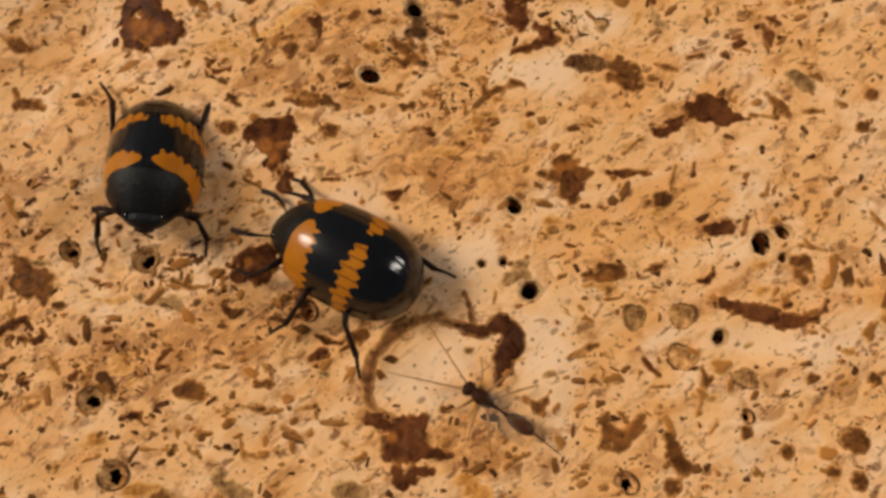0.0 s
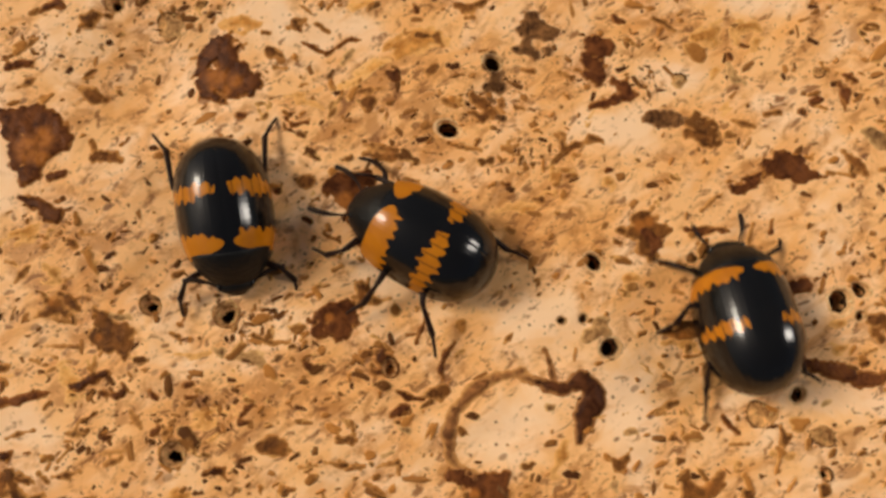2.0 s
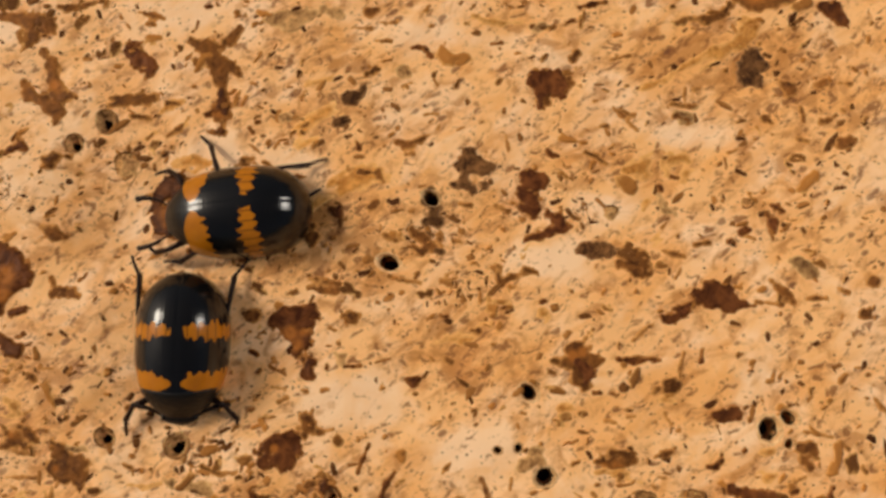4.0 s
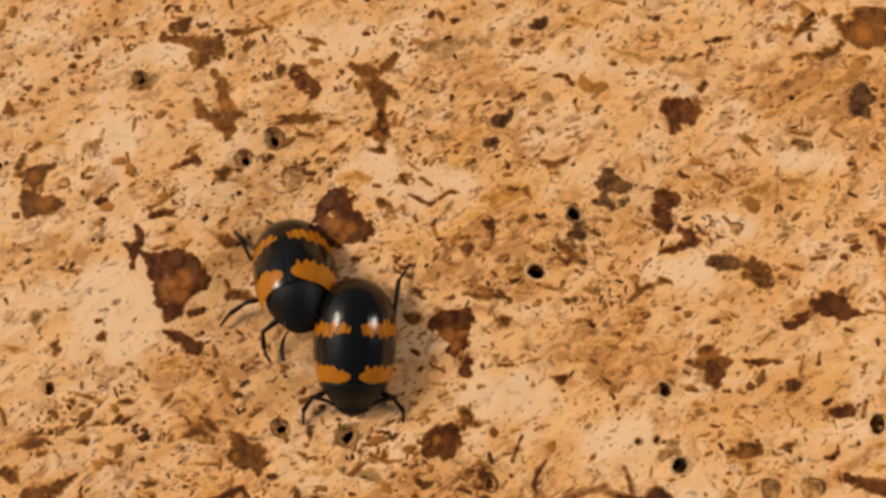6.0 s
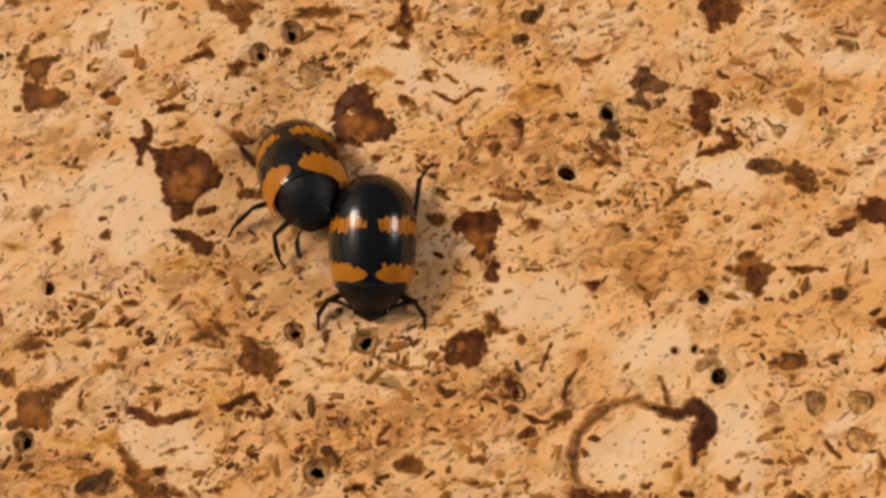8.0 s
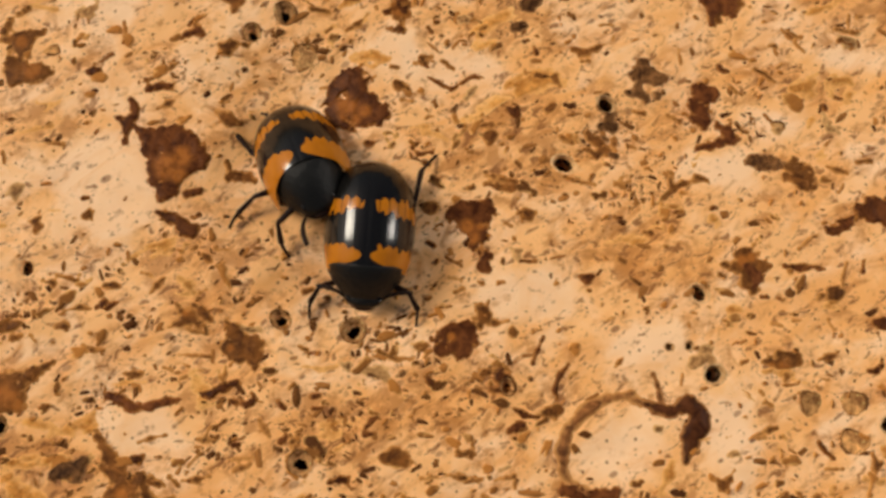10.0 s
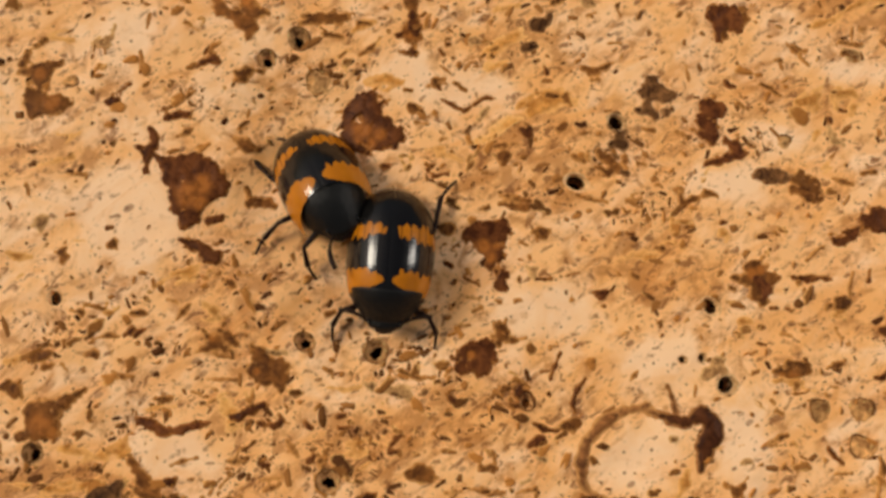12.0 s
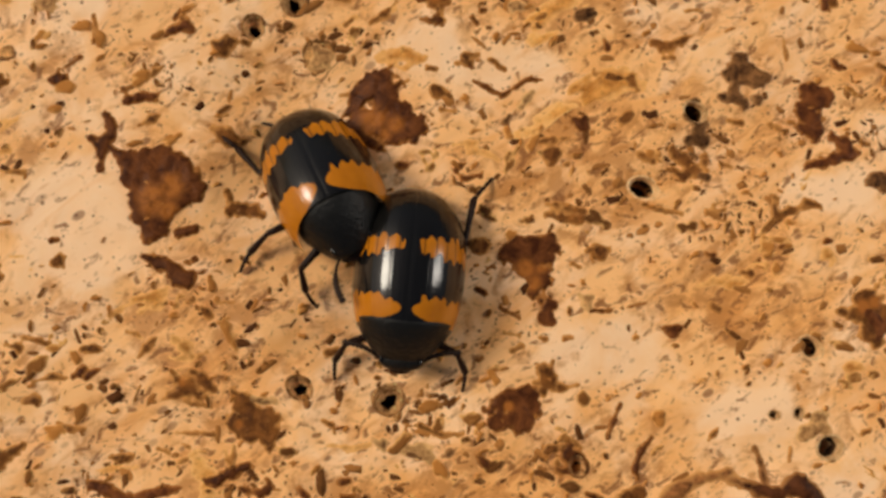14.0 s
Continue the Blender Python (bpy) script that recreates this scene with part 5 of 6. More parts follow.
blot(DARK, 137, [[(16.39, -0.70, 0.59), (16.81, -1.15, 0.59), (16.64, -1.65, 0.41)]])
blot(OCHRE, 138, [[(9.21, 0.41, 0.30), (9.95, 0.59, 0.41), (10.54, 0.53, 0.36), (11.43, 0.63, 0.18)], [(11.15, 1.08, 0.15), (11.61, 1.38, 0.12)]])
blot(BROWN, 139, [[(11.15, 1.02, 0.36), (11.45, 0.96, 0.36)], [(9.77, -0.43, 0.35), (10.06, -0.58, 0.24)]])
blot(OCHRE, 140, [[(14.60, 1.85, 0.48), (14.89, 1.64, 0.48)]])
blot(DARK, 141, [[(14.63, 2.37, 0.24), (14.78, 2.43, 0.18)], [(12.68, 2.15, 0.27), (12.89, 2.18, 0.18)], [(9.54, 1.77, 0.21), (9.84, 1.74, 0.18)]])
blot(DARK, 142, [[(7.83, -1.33, 0.35), (8.12, -1.48, 0.35), (8.48, -1.33, 0.15)]])
blot(BROWN, 143, [[(22.43, -0.68, 0.15), (22.51, -0.08, 0.12)], [(21.40, -0.68, 0.12), (21.28, -1.57, 0.12)]])
blot(BROWN, 144, [[(20.57, -2.02, 0.53), (21.00, -2.10, 0.41)], [(20.06, -2.17, 0.26), (20.19, -2.02, 0.23)]])
blot(OCHRE, 145, [[(20.53, -2.61, 0.47), (20.96, -2.60, 0.29)], [(15.40, -2.83, 0.41), (15.83, -2.92, 0.23)]])
blot(BROWN, 146, [[(20.48, -3.19, 0.15), (20.73, -3.77, 0.17)], [(17.55, -3.55, 0.17), (17.98, -3.58, 0.20)], [(18.64, -3.35, 0.17), (19.02, -3.34, 0.17)]])
blot(DARK, 147, [[(17.04, -2.18, 0.15), (17.34, -2.18, 0.18)], [(17.92, -2.24, 0.15), (18.06, -2.32, 0.15)]])
blot(BROWN, 148, [[(-6.40, -5.31, 0.20), (-5.99, -5.48, 0.15), (-5.89, -5.83, 0.15)]])
blot(OCHRE, 149, [[(-6.17, -6.29, 0.12), (-5.44, -6.40, 0.17), (-4.43, -6.28, 0.14)]])
blot(GREY, 150, [[(-4.15, -6.19, 0.29), (-3.85, -6.28, 0.41)], [(-3.04, -6.39, 0.41), (-2.40, -6.50, 0.52), (-1.97, -6.75, 0.35)], [(-1.97, -6.38, 0.14), (-1.89, -6.32, 0.14)]])
blot(BLACKISH, 151, [[(-2.84, -6.61, 0.17), (-2.11, -6.81, 0.17)], [(-1.39, -6.67, 0.23), (-1.10, -6.46, 0.26)]])
blot(BROWN, 152, [[(-2.42, -5.47, 0.26), (-1.54, -5.81, 0.23), (-0.68, -5.75, 0.12)]])
blot(DARK, 153, [[(-0.03, -6.66, 0.14), (0.26, -6.94, 0.20), (0.55, -7.17, 0.17)]])
blot(BROWN, 154, [[(2.80, -6.45, 0.40), (3.09, -6.36, 0.40)], [(3.52, -6.24, 0.23), (4.10, -6.24, 0.17), (3.82, -5.87, 0.12)]])
blot(DARK, 155, [[(3.66, -6.59, 0.64), (4.09, -6.87, 0.75), (4.24, -7.15, 0.58), (3.51, -7.30, 0.29)], [(3.23, -7.16, 0.17), (3.66, -7.27, 0.23)], [(3.81, -6.16, 0.17), (4.25, -6.24, 0.17)]])
blot(DARK, 156, [[(5.35, -5.86, 0.14), (5.56, -5.29, 0.12), (5.86, -4.51, 0.17)]])
blot(DARK, 157, [[(7.14, -5.86, 0.17), (6.70, -6.43, 0.20), (6.48, -7.14, 0.20), (6.59, -7.57, 0.17)]])
blot(DARK, 158, [[(4.43, -8.14, 0.14), (4.94, -8.42, 0.17), (5.65, -8.50, 0.14)]])
blot(BROWN, 159, [[(5.66, -8.42, 0.23), (6.09, -8.27, 0.40), (6.66, -8.13, 0.40), (6.51, -8.50, 0.23)]])
blot(DARK, 160, [[(4.21, -9.18, 0.37), (4.56, -9.01, 0.40), (4.85, -8.90, 0.34)]])
blot(DARK, 161, [[(-5.55, -7.76, 0.40), (-5.27, -7.71, 0.29)], [(-5.54, -8.33, 0.20), (-4.96, -8.33, 0.17)]])
blot(OCHRE, 162, [[(-5.21, -9.73, 0.40), (-4.64, -9.59, 0.57), (-4.22, -9.44, 0.51)], [(-4.94, -9.17, 0.23), (-3.80, -9.02, 0.23), (-3.22, -9.16, 0.17)], [(-4.34, -10.28, 0.29), (-3.92, -10.00, 0.23)], [(-3.37, -8.74, 0.14), (-2.93, -9.44, 0.17)]])
blot(DARK, 163, [[(-2.99, -9.38, 0.14), (-2.65, -8.88, 0.14), (-2.37, -8.71, 0.12)], [(-2.93, -9.58, 0.14), (-2.50, -9.52, 0.17)]])
blot(BROWN, 164, [[(-2.06, -10.68, 0.46), (-1.49, -10.54, 0.74), (-0.98, -10.68, 0.51), (-0.49, -10.76, 0.17)]])
blot(OCHRE, 165, [[(-1.34, -10.96, 0.40), (-0.77, -10.87, 0.28)]])
blot(BROWN, 166, [[(-0.06, -11.58, 0.20), (0.73, -11.53, 0.14)]])
blot(DARK, 167, [[(-4.59, -11.88, 0.23), (-4.03, -11.71, 0.26), (-3.60, -11.60, 0.17)], [(-3.74, -11.93, 0.14), (-3.45, -12.15, 0.12)]])
blot(BROWN, 168, [[(-6.38, -10.84, 0.68), (-6.03, -11.06, 0.91), (-5.80, -11.34, 0.62)], [(-6.49, -10.01, 0.29), (-6.21, -9.73, 0.17)]])
blot(BROWN, 169, [[(1.64, -10.25, 0.26), (2.07, -10.39, 0.17)], [(2.21, -10.30, 0.26), (2.49, -10.39, 0.20)], [(1.13, -11.36, 0.14), (1.92, -11.49, 0.26)]])
blot(BROWN, 170, [[(4.05, -11.48, 0.12), (4.48, -11.34, 0.14), (4.53, -11.89, 0.17)], [(3.48, -11.62, 0.14), (4.19, -11.40, 0.14)]])
blot(GREY, 171, [[(4.64, -9.82, 0.20), (4.92, -9.96, 0.28)], [(3.77, -11.07, 0.28), (4.20, -10.93, 0.20)]])
blot(DARK, 172, [[(-6.97, -8.34, 0.23), (-7.27, -8.05, 0.26)], [(-7.06, -10.02, 0.29), (-6.78, -9.74, 0.23)]])
blot(BROWN, 173, [[(-14.74, 18.58, 0.53), (-13.25, 18.40, 0.59), (-12.09, 18.02, 1.24), (-11.43, 17.89, 0.85), (-11.13, 18.33, 0.29)], [(-12.38, 17.25, 0.98), (-12.84, 16.58, 0.29)], [(-11.70, 16.55, 0.46), (-11.24, 15.69, 0.65), (-10.97, 14.68, 0.71), (-10.72, 14.01, 0.97)], [(-12.65, 14.73, 0.52), (-12.33, 14.06, 0.65), (-11.41, 13.54, 0.84), (-10.74, 12.96, 0.77), (-10.88, 12.43, 0.29)], [(-10.72, 14.01, 0.71), (-9.81, 13.82, 0.32)], [(-14.75, 18.92, 0.20), (-14.56, 18.34, 0.20)]], [(-10.97, 14.52, 0.39)])
blot(BROWN, 174, [[(-3.62, 16.80, 0.45), (-2.65, 16.27, 1.09), (-2.16, 15.42, 1.09), (-1.83, 14.57, 0.64), (-1.82, 13.75, 0.32), (-1.97, 12.83, 1.08)], [(-1.69, 16.74, 0.71), (-0.96, 17.46, 0.39)], [(-1.52, 15.40, 0.64), (-1.03, 14.88, 0.45)], [(-2.76, 12.72, 0.29), (-1.65, 12.69, 0.51)], [(-2.27, 11.63, 0.19), (-1.80, 11.69, 0.32)]], [(-2.13, 12.84, 0.51)])
blot(DARK, 175, [[(-7.16, 16.24, 0.32), (-6.60, 15.95, 0.90), (-6.08, 15.60, 0.90), (-5.75, 15.26, 0.58), (-6.06, 14.93, 0.26)], [(-7.07, 16.64, 0.32), (-6.52, 16.72, 0.26)]])
blot(BROWN, 176, [[(-14.31, 19.87, 0.20), (-13.32, 19.77, 0.16)], [(-10.79, 20.45, 0.20), (-10.91, 21.14, 0.17)]])
blot(BROWN, 177, [[(-17.19, 18.42, 0.16), (-16.96, 17.83, 0.20)], [(-17.75, 19.47, 0.20), (-17.60, 19.81, 0.17)]])
blot(BROWN, 178, [[(-10.99, 19.01, 0.26), (-10.49, 18.89, 0.39), (-9.68, 19.03, 0.29), (-9.04, 19.29, 0.20)]])
blot(OCHRE, 179, [[(-8.88, 19.52, 0.33), (-8.08, 19.84, 0.39), (-7.27, 20.26, 0.33)]])
blot(BROWN, 180, [[(-6.57, 18.59, 0.13), (-5.76, 18.36, 0.20), (-5.26, 18.14, 0.16)], [(-6.07, 17.89, 0.29), (-5.68, 17.81, 0.16)]])
blot(DARK, 181, [[(-2.91, 18.81, 0.16), (-2.65, 18.80, 0.19)], [(-3.32, 17.97, 0.16), (-3.41, 17.47, 0.19)]])
blot(GREY, 182, [[(-16.22, 15.85, 0.98), (-15.74, 16.00, 0.98), (-15.26, 16.15, 0.52)]])
blot(BROWN, 183, [[(-16.69, 15.59, 0.16), (-16.06, 15.91, 0.20), (-15.59, 16.33, 0.16)], [(-16.04, 15.57, 0.29), (-15.39, 15.65, 0.26)]])
blot(BROWN, 184, [[(-7.89, 13.76, 0.32), (-6.92, 13.63, 0.51), (-6.12, 13.55, 0.32)], [(-5.96, 13.61, 0.51), (-5.58, 13.66, 0.51)]])
blot(BROWN, 185, [[(-6.74, 12.74, 0.29), (-5.78, 12.55, 0.29)], [(-4.84, 13.34, 0.29), (-4.20, 13.32, 0.26)]])
blot(BROWN, 186, [[(-5.91, 11.41, 0.19), (-5.44, 11.82, 0.16)], [(-4.80, 11.54, 0.25), (-4.18, 11.92, 0.25), (-3.71, 12.49, 0.16)]])
blot(BROWN, 187, [[(-13.03, 20.52, 0.17), (-13.08, 20.35, 0.20)], [(-13.22, 11.19, 0.29), (-12.75, 11.37, 0.32), (-12.93, 11.77, 0.19)]])
blot(GREY, 188, [[(0.56, 17.85, 0.64), (1.68, 17.81, 1.29), (2.65, 18.12, 0.84)], [(3.45, 18.43, 0.51), (4.26, 18.24, 0.64)]])
blot(DARK, 189, [[(2.33, 19.49, 0.45), (2.65, 19.58, 0.29)], [(1.52, 20.03, 0.26), (1.75, 19.68, 0.19)], [(1.84, 18.38, 0.29), (2.17, 18.44, 0.23)]])
blot(BLACKISH, 190, [[(7.00, 19.17, 0.45), (7.48, 19.32, 0.77), (7.81, 19.65, 0.29)]])
blot(BROWN, 191, [[(6.02, 18.18, 0.83), (6.34, 18.34, 0.38)], [(5.05, 17.37, 0.19), (6.00, 17.27, 0.16)], [(6.65, 17.55, 0.19), (7.45, 17.53, 0.26)]])
blot(OCHRE, 192, [[(9.10, 19.61, 0.45), (10.05, 19.24, 0.58), (11.00, 19.03, 0.26)]])
blot(OCHRE, 193, [[(11.44, 17.84, 0.19), (12.06, 17.48, 0.22), (13.01, 17.28, 0.38), (14.12, 17.31, 0.25)]])
blot(GREY, 194, [[(14.89, 16.89, 0.51), (15.22, 17.04, 0.44)]])
blot(DARK, 195, [[(12.49, 16.13, 0.19), (12.97, 16.18, 0.25)], [(8.21, 16.03, 0.25), (8.53, 16.09, 0.29)], [(8.94, 16.07, 0.22), (9.24, 15.56, 0.28)]])
blot(BROWN, 196, [[(5.80, 14.68, 0.29), (6.28, 14.89, 0.51)], [(6.31, 16.49, 0.16), (7.11, 16.46, 0.19)]])
blot(BLACKISH, 197, [[(4.68, 13.23, 0.44), (5.09, 13.35, 0.50), (5.47, 13.60, 0.28), (5.63, 13.86, 0.16)]])
blot(BLACKISH, 198, [[(4.19, 11.94, 0.31), (4.67, 12.05, 0.31), (4.89, 12.18, 0.19)]])
blot(GREY, 199, [[(7.71, 14.78, 0.70), (7.96, 14.61, 0.57)]])
blot(BROWN, 200, [[(7.69, 13.96, 0.16), (8.16, 14.11, 0.19)], [(7.87, 10.80, 0.28), (8.56, 10.91, 0.28), (9.03, 11.22, 0.19)]])
blot(OCHRE, 201, [[(2.63, 14.11, 0.25), (3.90, 14.40, 0.22)], [(2.30, 11.51, 0.31), (2.94, 12.30, 0.44), (3.89, 12.76, 0.44)]])
blot(BROWN, 202, [[(14.93, 14.24, 0.94), (15.37, 13.57, 0.94), (15.18, 12.92, 0.56), (14.70, 12.77, 0.31)], [(15.56, 14.38, 0.44), (16.32, 13.87, 0.62), (16.14, 13.38, 0.44)]])
blot(DARK, 203, [[(17.16, 17.99, 0.19), (17.81, 18.20, 0.25), (18.60, 18.31, 0.16)], [(16.32, 17.01, 0.16), (16.81, 17.33, 0.19)]])
blot(BROWN, 204, [[(22.33, 18.32, 0.38), (22.90, 18.81, 0.50), (23.57, 19.29, 0.38)], [(22.94, 17.23, 0.25), (23.72, 17.10, 0.50), (24.68, 17.41, 0.50), (25.03, 17.90, 0.50)]])
blot(BROWN, 205, [[(25.11, 18.90, 0.63), (25.87, 18.54, 1.57), (26.80, 18.34, 1.57), (28.05, 18.30, 0.94)], [(24.67, 19.26, 0.44), (25.17, 19.58, 0.44)], [(26.87, 19.18, 1.88), (28.14, 19.31, 1.25), (26.27, 19.54, 1.26)]], [(26.33, 18.36, 0.63)])
blot(OCHRE, 206, [[(26.03, 16.70, 1.25), (25.65, 15.88, 0.93), (24.36, 15.26, 0.75), (23.08, 14.81, 0.56), (21.79, 14.19, 0.43), (20.18, 13.26, 0.31)]])
blot(BLACKISH, 207, [[(26.05, 15.04, 1.05), (25.83, 14.23, 1.05), (26.24, 13.57, 0.62)], [(25.49, 13.92, 0.62), (26.47, 14.54, 0.62)]])
blot(DARK, 208, [[(29.86, 17.57, 0.62), (30.45, 17.32, 0.81), (30.88, 16.87, 0.62)], [(30.51, 17.89, 0.31), (31.00, 16.54, 0.28)]])
blot(BROWN, 209, [[(27.47, 13.53, 0.43), (27.75, 13.20, 0.61), (28.07, 13.35, 0.28)], [(29.29, 13.31, 0.49), (29.79, 13.62, 0.37)], [(30.38, 13.44, 0.21), (30.99, 13.36, 0.28)]])
blot(BROWN, 210, [[(28.27, 12.21, 0.24), (28.35, 11.41, 0.31)], [(28.11, 10.46, 0.43), (28.40, 10.36, 0.30)], [(29.26, 11.38, 0.43), (29.73, 11.47, 0.27)]])
blot(BROWN, 211, [[(26.38, 11.63, 0.43), (26.81, 11.29, 0.31)], [(21.94, 11.91, 0.37), (22.53, 11.58, 0.49)], [(30.22, 10.24, 0.73), (30.69, 10.39, 0.61)]])
blot(BROWN, 212, [[(16.70, 15.17, 0.50), (16.93, 15.49, 0.38)], [(18.73, 15.11, 0.16), (19.68, 15.27, 0.19)]])
blot(BROWN, 213, [[(19.03, 12.32, 0.15), (19.48, 12.08, 0.22)], [(17.90, 11.48, 0.15), (18.36, 11.44, 0.19)], [(19.60, 11.50, 0.12), (19.88, 11.11, 0.12)]])
blot(DARK, 214, [[(26.10, 6.59, 0.30), (26.36, 6.12, 0.42), (26.47, 5.65, 0.24)], [(26.44, 7.05, 0.30), (26.86, 6.72, 0.30)]])
blot(GREY, 215, [[(27.43, 4.10, 0.77), (27.94, 3.78, 0.77), (28.21, 3.48, 0.42)]])
blot(DARK, 216, [[(24.18, 5.25, 0.42), (24.36, 5.21, 0.36)], [(24.76, 5.70, 0.36), (25.13, 5.84, 0.27)]])
blot(BLACKISH, 217, [[(16.98, 4.96, 0.48), (17.53, 5.01, 0.73), (17.98, 4.88, 0.54)], [(18.00, 5.25, 0.30), (19.03, 4.85, 0.24)]])
blot(BROWN, 218, [[(18.70, 4.31, 0.54), (19.43, 3.99, 0.66), (19.71, 3.68, 0.36)], [(19.18, 4.76, 0.30), (19.90, 4.28, 0.36)]])
blot(DARK, 219, [[(22.34, 2.70, 0.48), (23.09, 2.75, 0.83), (23.83, 2.73, 0.89)], [(22.75, 2.24, 0.48), (23.78, 2.13, 0.59), (24.20, 1.76, 0.18)], [(24.10, 2.36, 0.36), (24.67, 2.05, 0.24), (25.25, 1.98, 0.15)]])
blot(DARK, 220, [[(21.20, 1.38, 0.48), (21.68, 1.82, 0.42), (22.15, 2.26, 0.21)]])
blot(BROWN, 221, [[(20.84, 4.87, 0.18), (21.28, 4.71, 0.21), (21.87, 4.54, 0.21)], [(21.68, 3.93, 0.18), (21.41, 3.48, 0.18)]])
blot(BROWN, 222, [[(26.10, 3.22, 0.21), (26.64, 2.61, 0.47), (27.05, 2.15, 0.35)], [(25.27, 2.19, 0.15), (26.44, 2.01, 0.18)]])
blot(BROWN, 223, [[(27.80, 2.28, 0.30), (28.69, 2.26, 0.30)], [(29.47, 2.69, 0.30), (29.75, 2.53, 0.21)]])
blot(BROWN, 224, [[(21.68, 12.57, 0.31), (22.90, 12.37, 0.28)]])
blot(DARK, 225, [[(23.38, -6.79, 0.42), (24.02, -7.06, 0.58), (24.80, -7.27, 0.68), (25.44, -7.53, 0.63), (26.21, -7.72, 0.63), (26.99, -7.72, 0.52), (27.65, -7.60, 0.37), (28.07, -7.21, 0.23), (28.24, -6.77, 0.24)], [(23.52, -6.64, 0.21), (23.25, -6.84, 0.21)], [(25.19, -7.27, 0.37), (25.84, -7.33, 0.26)]])
blot(BROWN, 226, [[(26.79, -4.97, 0.63), (27.32, -4.92, 0.68), (27.55, -5.37, 0.42)], [(27.01, -5.50, 0.53), (27.25, -5.90, 0.37)]])
blot(BROWN, 227, [[(16.95, -5.43, 0.27), (17.74, -5.57, 0.53), (18.81, -5.45, 0.53)], [(17.09, -5.03, 0.13), (17.35, -5.30, 0.13)], [(17.76, -5.04, 0.37), (18.82, -5.18, 0.37)]], [(18.00, -5.76, 0.43), (17.34, -5.70, 0.27)])
blot(OCHRE, 228, [[(16.93, -5.96, 0.27), (17.99, -6.02, 0.43), (18.79, -6.11, 0.21)], [(18.25, -6.24, 0.13), (19.17, -6.50, 0.16)]])
blot(BROWN, 229, [[(19.75, -5.32, 0.16), (20.29, -5.19, 0.37), (20.69, -5.06, 0.19)], [(19.58, -6.11, 0.12), (20.24, -6.30, 0.21)]])
blot(DARK, 230, [[(22.38, -5.79, 0.21), (22.78, -5.79, 0.24), (23.06, -5.47, 0.21)], [(24.14, -5.06, 0.21), (24.22, -5.03, 0.19)]])
blot(DARK, 231, [[(22.77, -3.34, 0.32), (23.17, -3.39, 0.48), (23.85, -3.21, 0.48), (24.10, -3.40, 0.24)]])
blot(BROWN, 232, [[(24.77, -1.19, 0.13), (24.92, -0.78, 0.24)], [(25.53, -1.80, 0.24), (25.81, -1.69, 0.13)]])
blot(BROWN, 233, [[(20.57, -1.83, 0.43), (20.97, -1.84, 0.59), (21.24, -1.76, 0.27)]])
blot(OCHRE, 234, [[(20.68, -2.38, 0.48), (21.08, -2.38, 0.38)]])
blot(BROWN, 235, [[(18.46, -0.53, 0.14), (19.28, -0.48, 0.19), (20.22, -0.49, 0.16)], [(21.27, -1.16, 0.16), (21.59, -0.20, 0.14)]])
blot(DARK, 236, [[(22.37, -0.76, 0.19), (22.46, -0.07, 0.13)]])
blot(BROWN, 237, [[(29.00, -1.78, 0.24), (29.28, -1.51, 0.24)], [(27.25, -2.03, 0.13), (27.50, -2.30, 0.13)], [(28.78, -4.72, 0.18), (29.15, -5.04, 0.16)]])
blot(OCHRE, 238, [[(24.93, -5.09, 0.32), (25.46, -5.15, 0.37), (25.86, -5.02, 0.18)], [(25.12, -6.28, 0.63), (25.52, -6.28, 0.37)]])
blot(DARK, 239, [[(26.26, -7.02, 0.31), (26.52, -6.94, 0.24)]])
blot(BROWN, 240, [[(26.42, -6.55, 0.26), (26.96, -6.29, 0.16)], [(27.89, -7.99, 0.16), (28.13, -8.25, 0.16)], [(27.22, -8.24, 0.16), (27.61, -8.30, 0.16)]])
blot(BROWN, 241, [[(29.74, -5.91, 0.26), (29.86, -6.10, 0.21)], [(27.10, -4.17, 0.13), (28.40, -4.45, 0.13)]])
blot(DARK, 242, [[(19.58, -9.37, 0.13), (19.95, -9.76, 0.16), (20.33, -10.20, 0.13)]])
blot(BROWN, 243, [[(19.91, -10.66, 0.13), (20.70, -10.66, 0.16)], [(22.30, -9.90, 0.16), (22.39, -10.54, 0.31), (22.67, -10.28, 0.26)]])
blot(BROWN, 244, [[(27.20, -10.42, 0.46), (27.46, -10.30, 0.36)], [(26.50, -11.18, 0.15), (26.61, -11.44, 0.15)], [(27.98, -10.30, 0.21), (28.04, -10.17, 0.21)]])
blot(OCHRE, 245, [[(28.59, -9.02, 0.16), (29.22, -9.20, 0.23)], [(21.84, -11.12, 0.31), (22.75, -11.18, 0.31)]])
blot(GREY, 246, [[(24.44, -8.88, 0.23), (24.71, -8.75, 0.21)]])
blot(BROWN, 247, [[(16.56, -9.23, 0.37), (16.82, -9.23, 0.32)], [(17.10, -8.85, 0.42), (17.50, -8.72, 0.26)]])
blot(BROWN, 248, [[(19.69, -6.64, 0.12), (19.82, -6.77, 0.12)]])
blot(BROWN, 249, [[(15.87, -5.56, 0.24), (16.14, -5.43, 0.21)], [(17.01, -7.49, 0.21), (17.27, -7.60, 0.19)], [(16.76, -6.96, 0.24), (16.89, -7.07, 0.16)]])
blot(GREY, 250, [[(13.46, -5.68, 0.64), (14.01, -5.15, 0.81), (14.27, -5.42, 0.54)]])
blot(BROWN, 251, [[(12.77, -6.73, 0.12), (12.86, -6.20, 0.12)]])
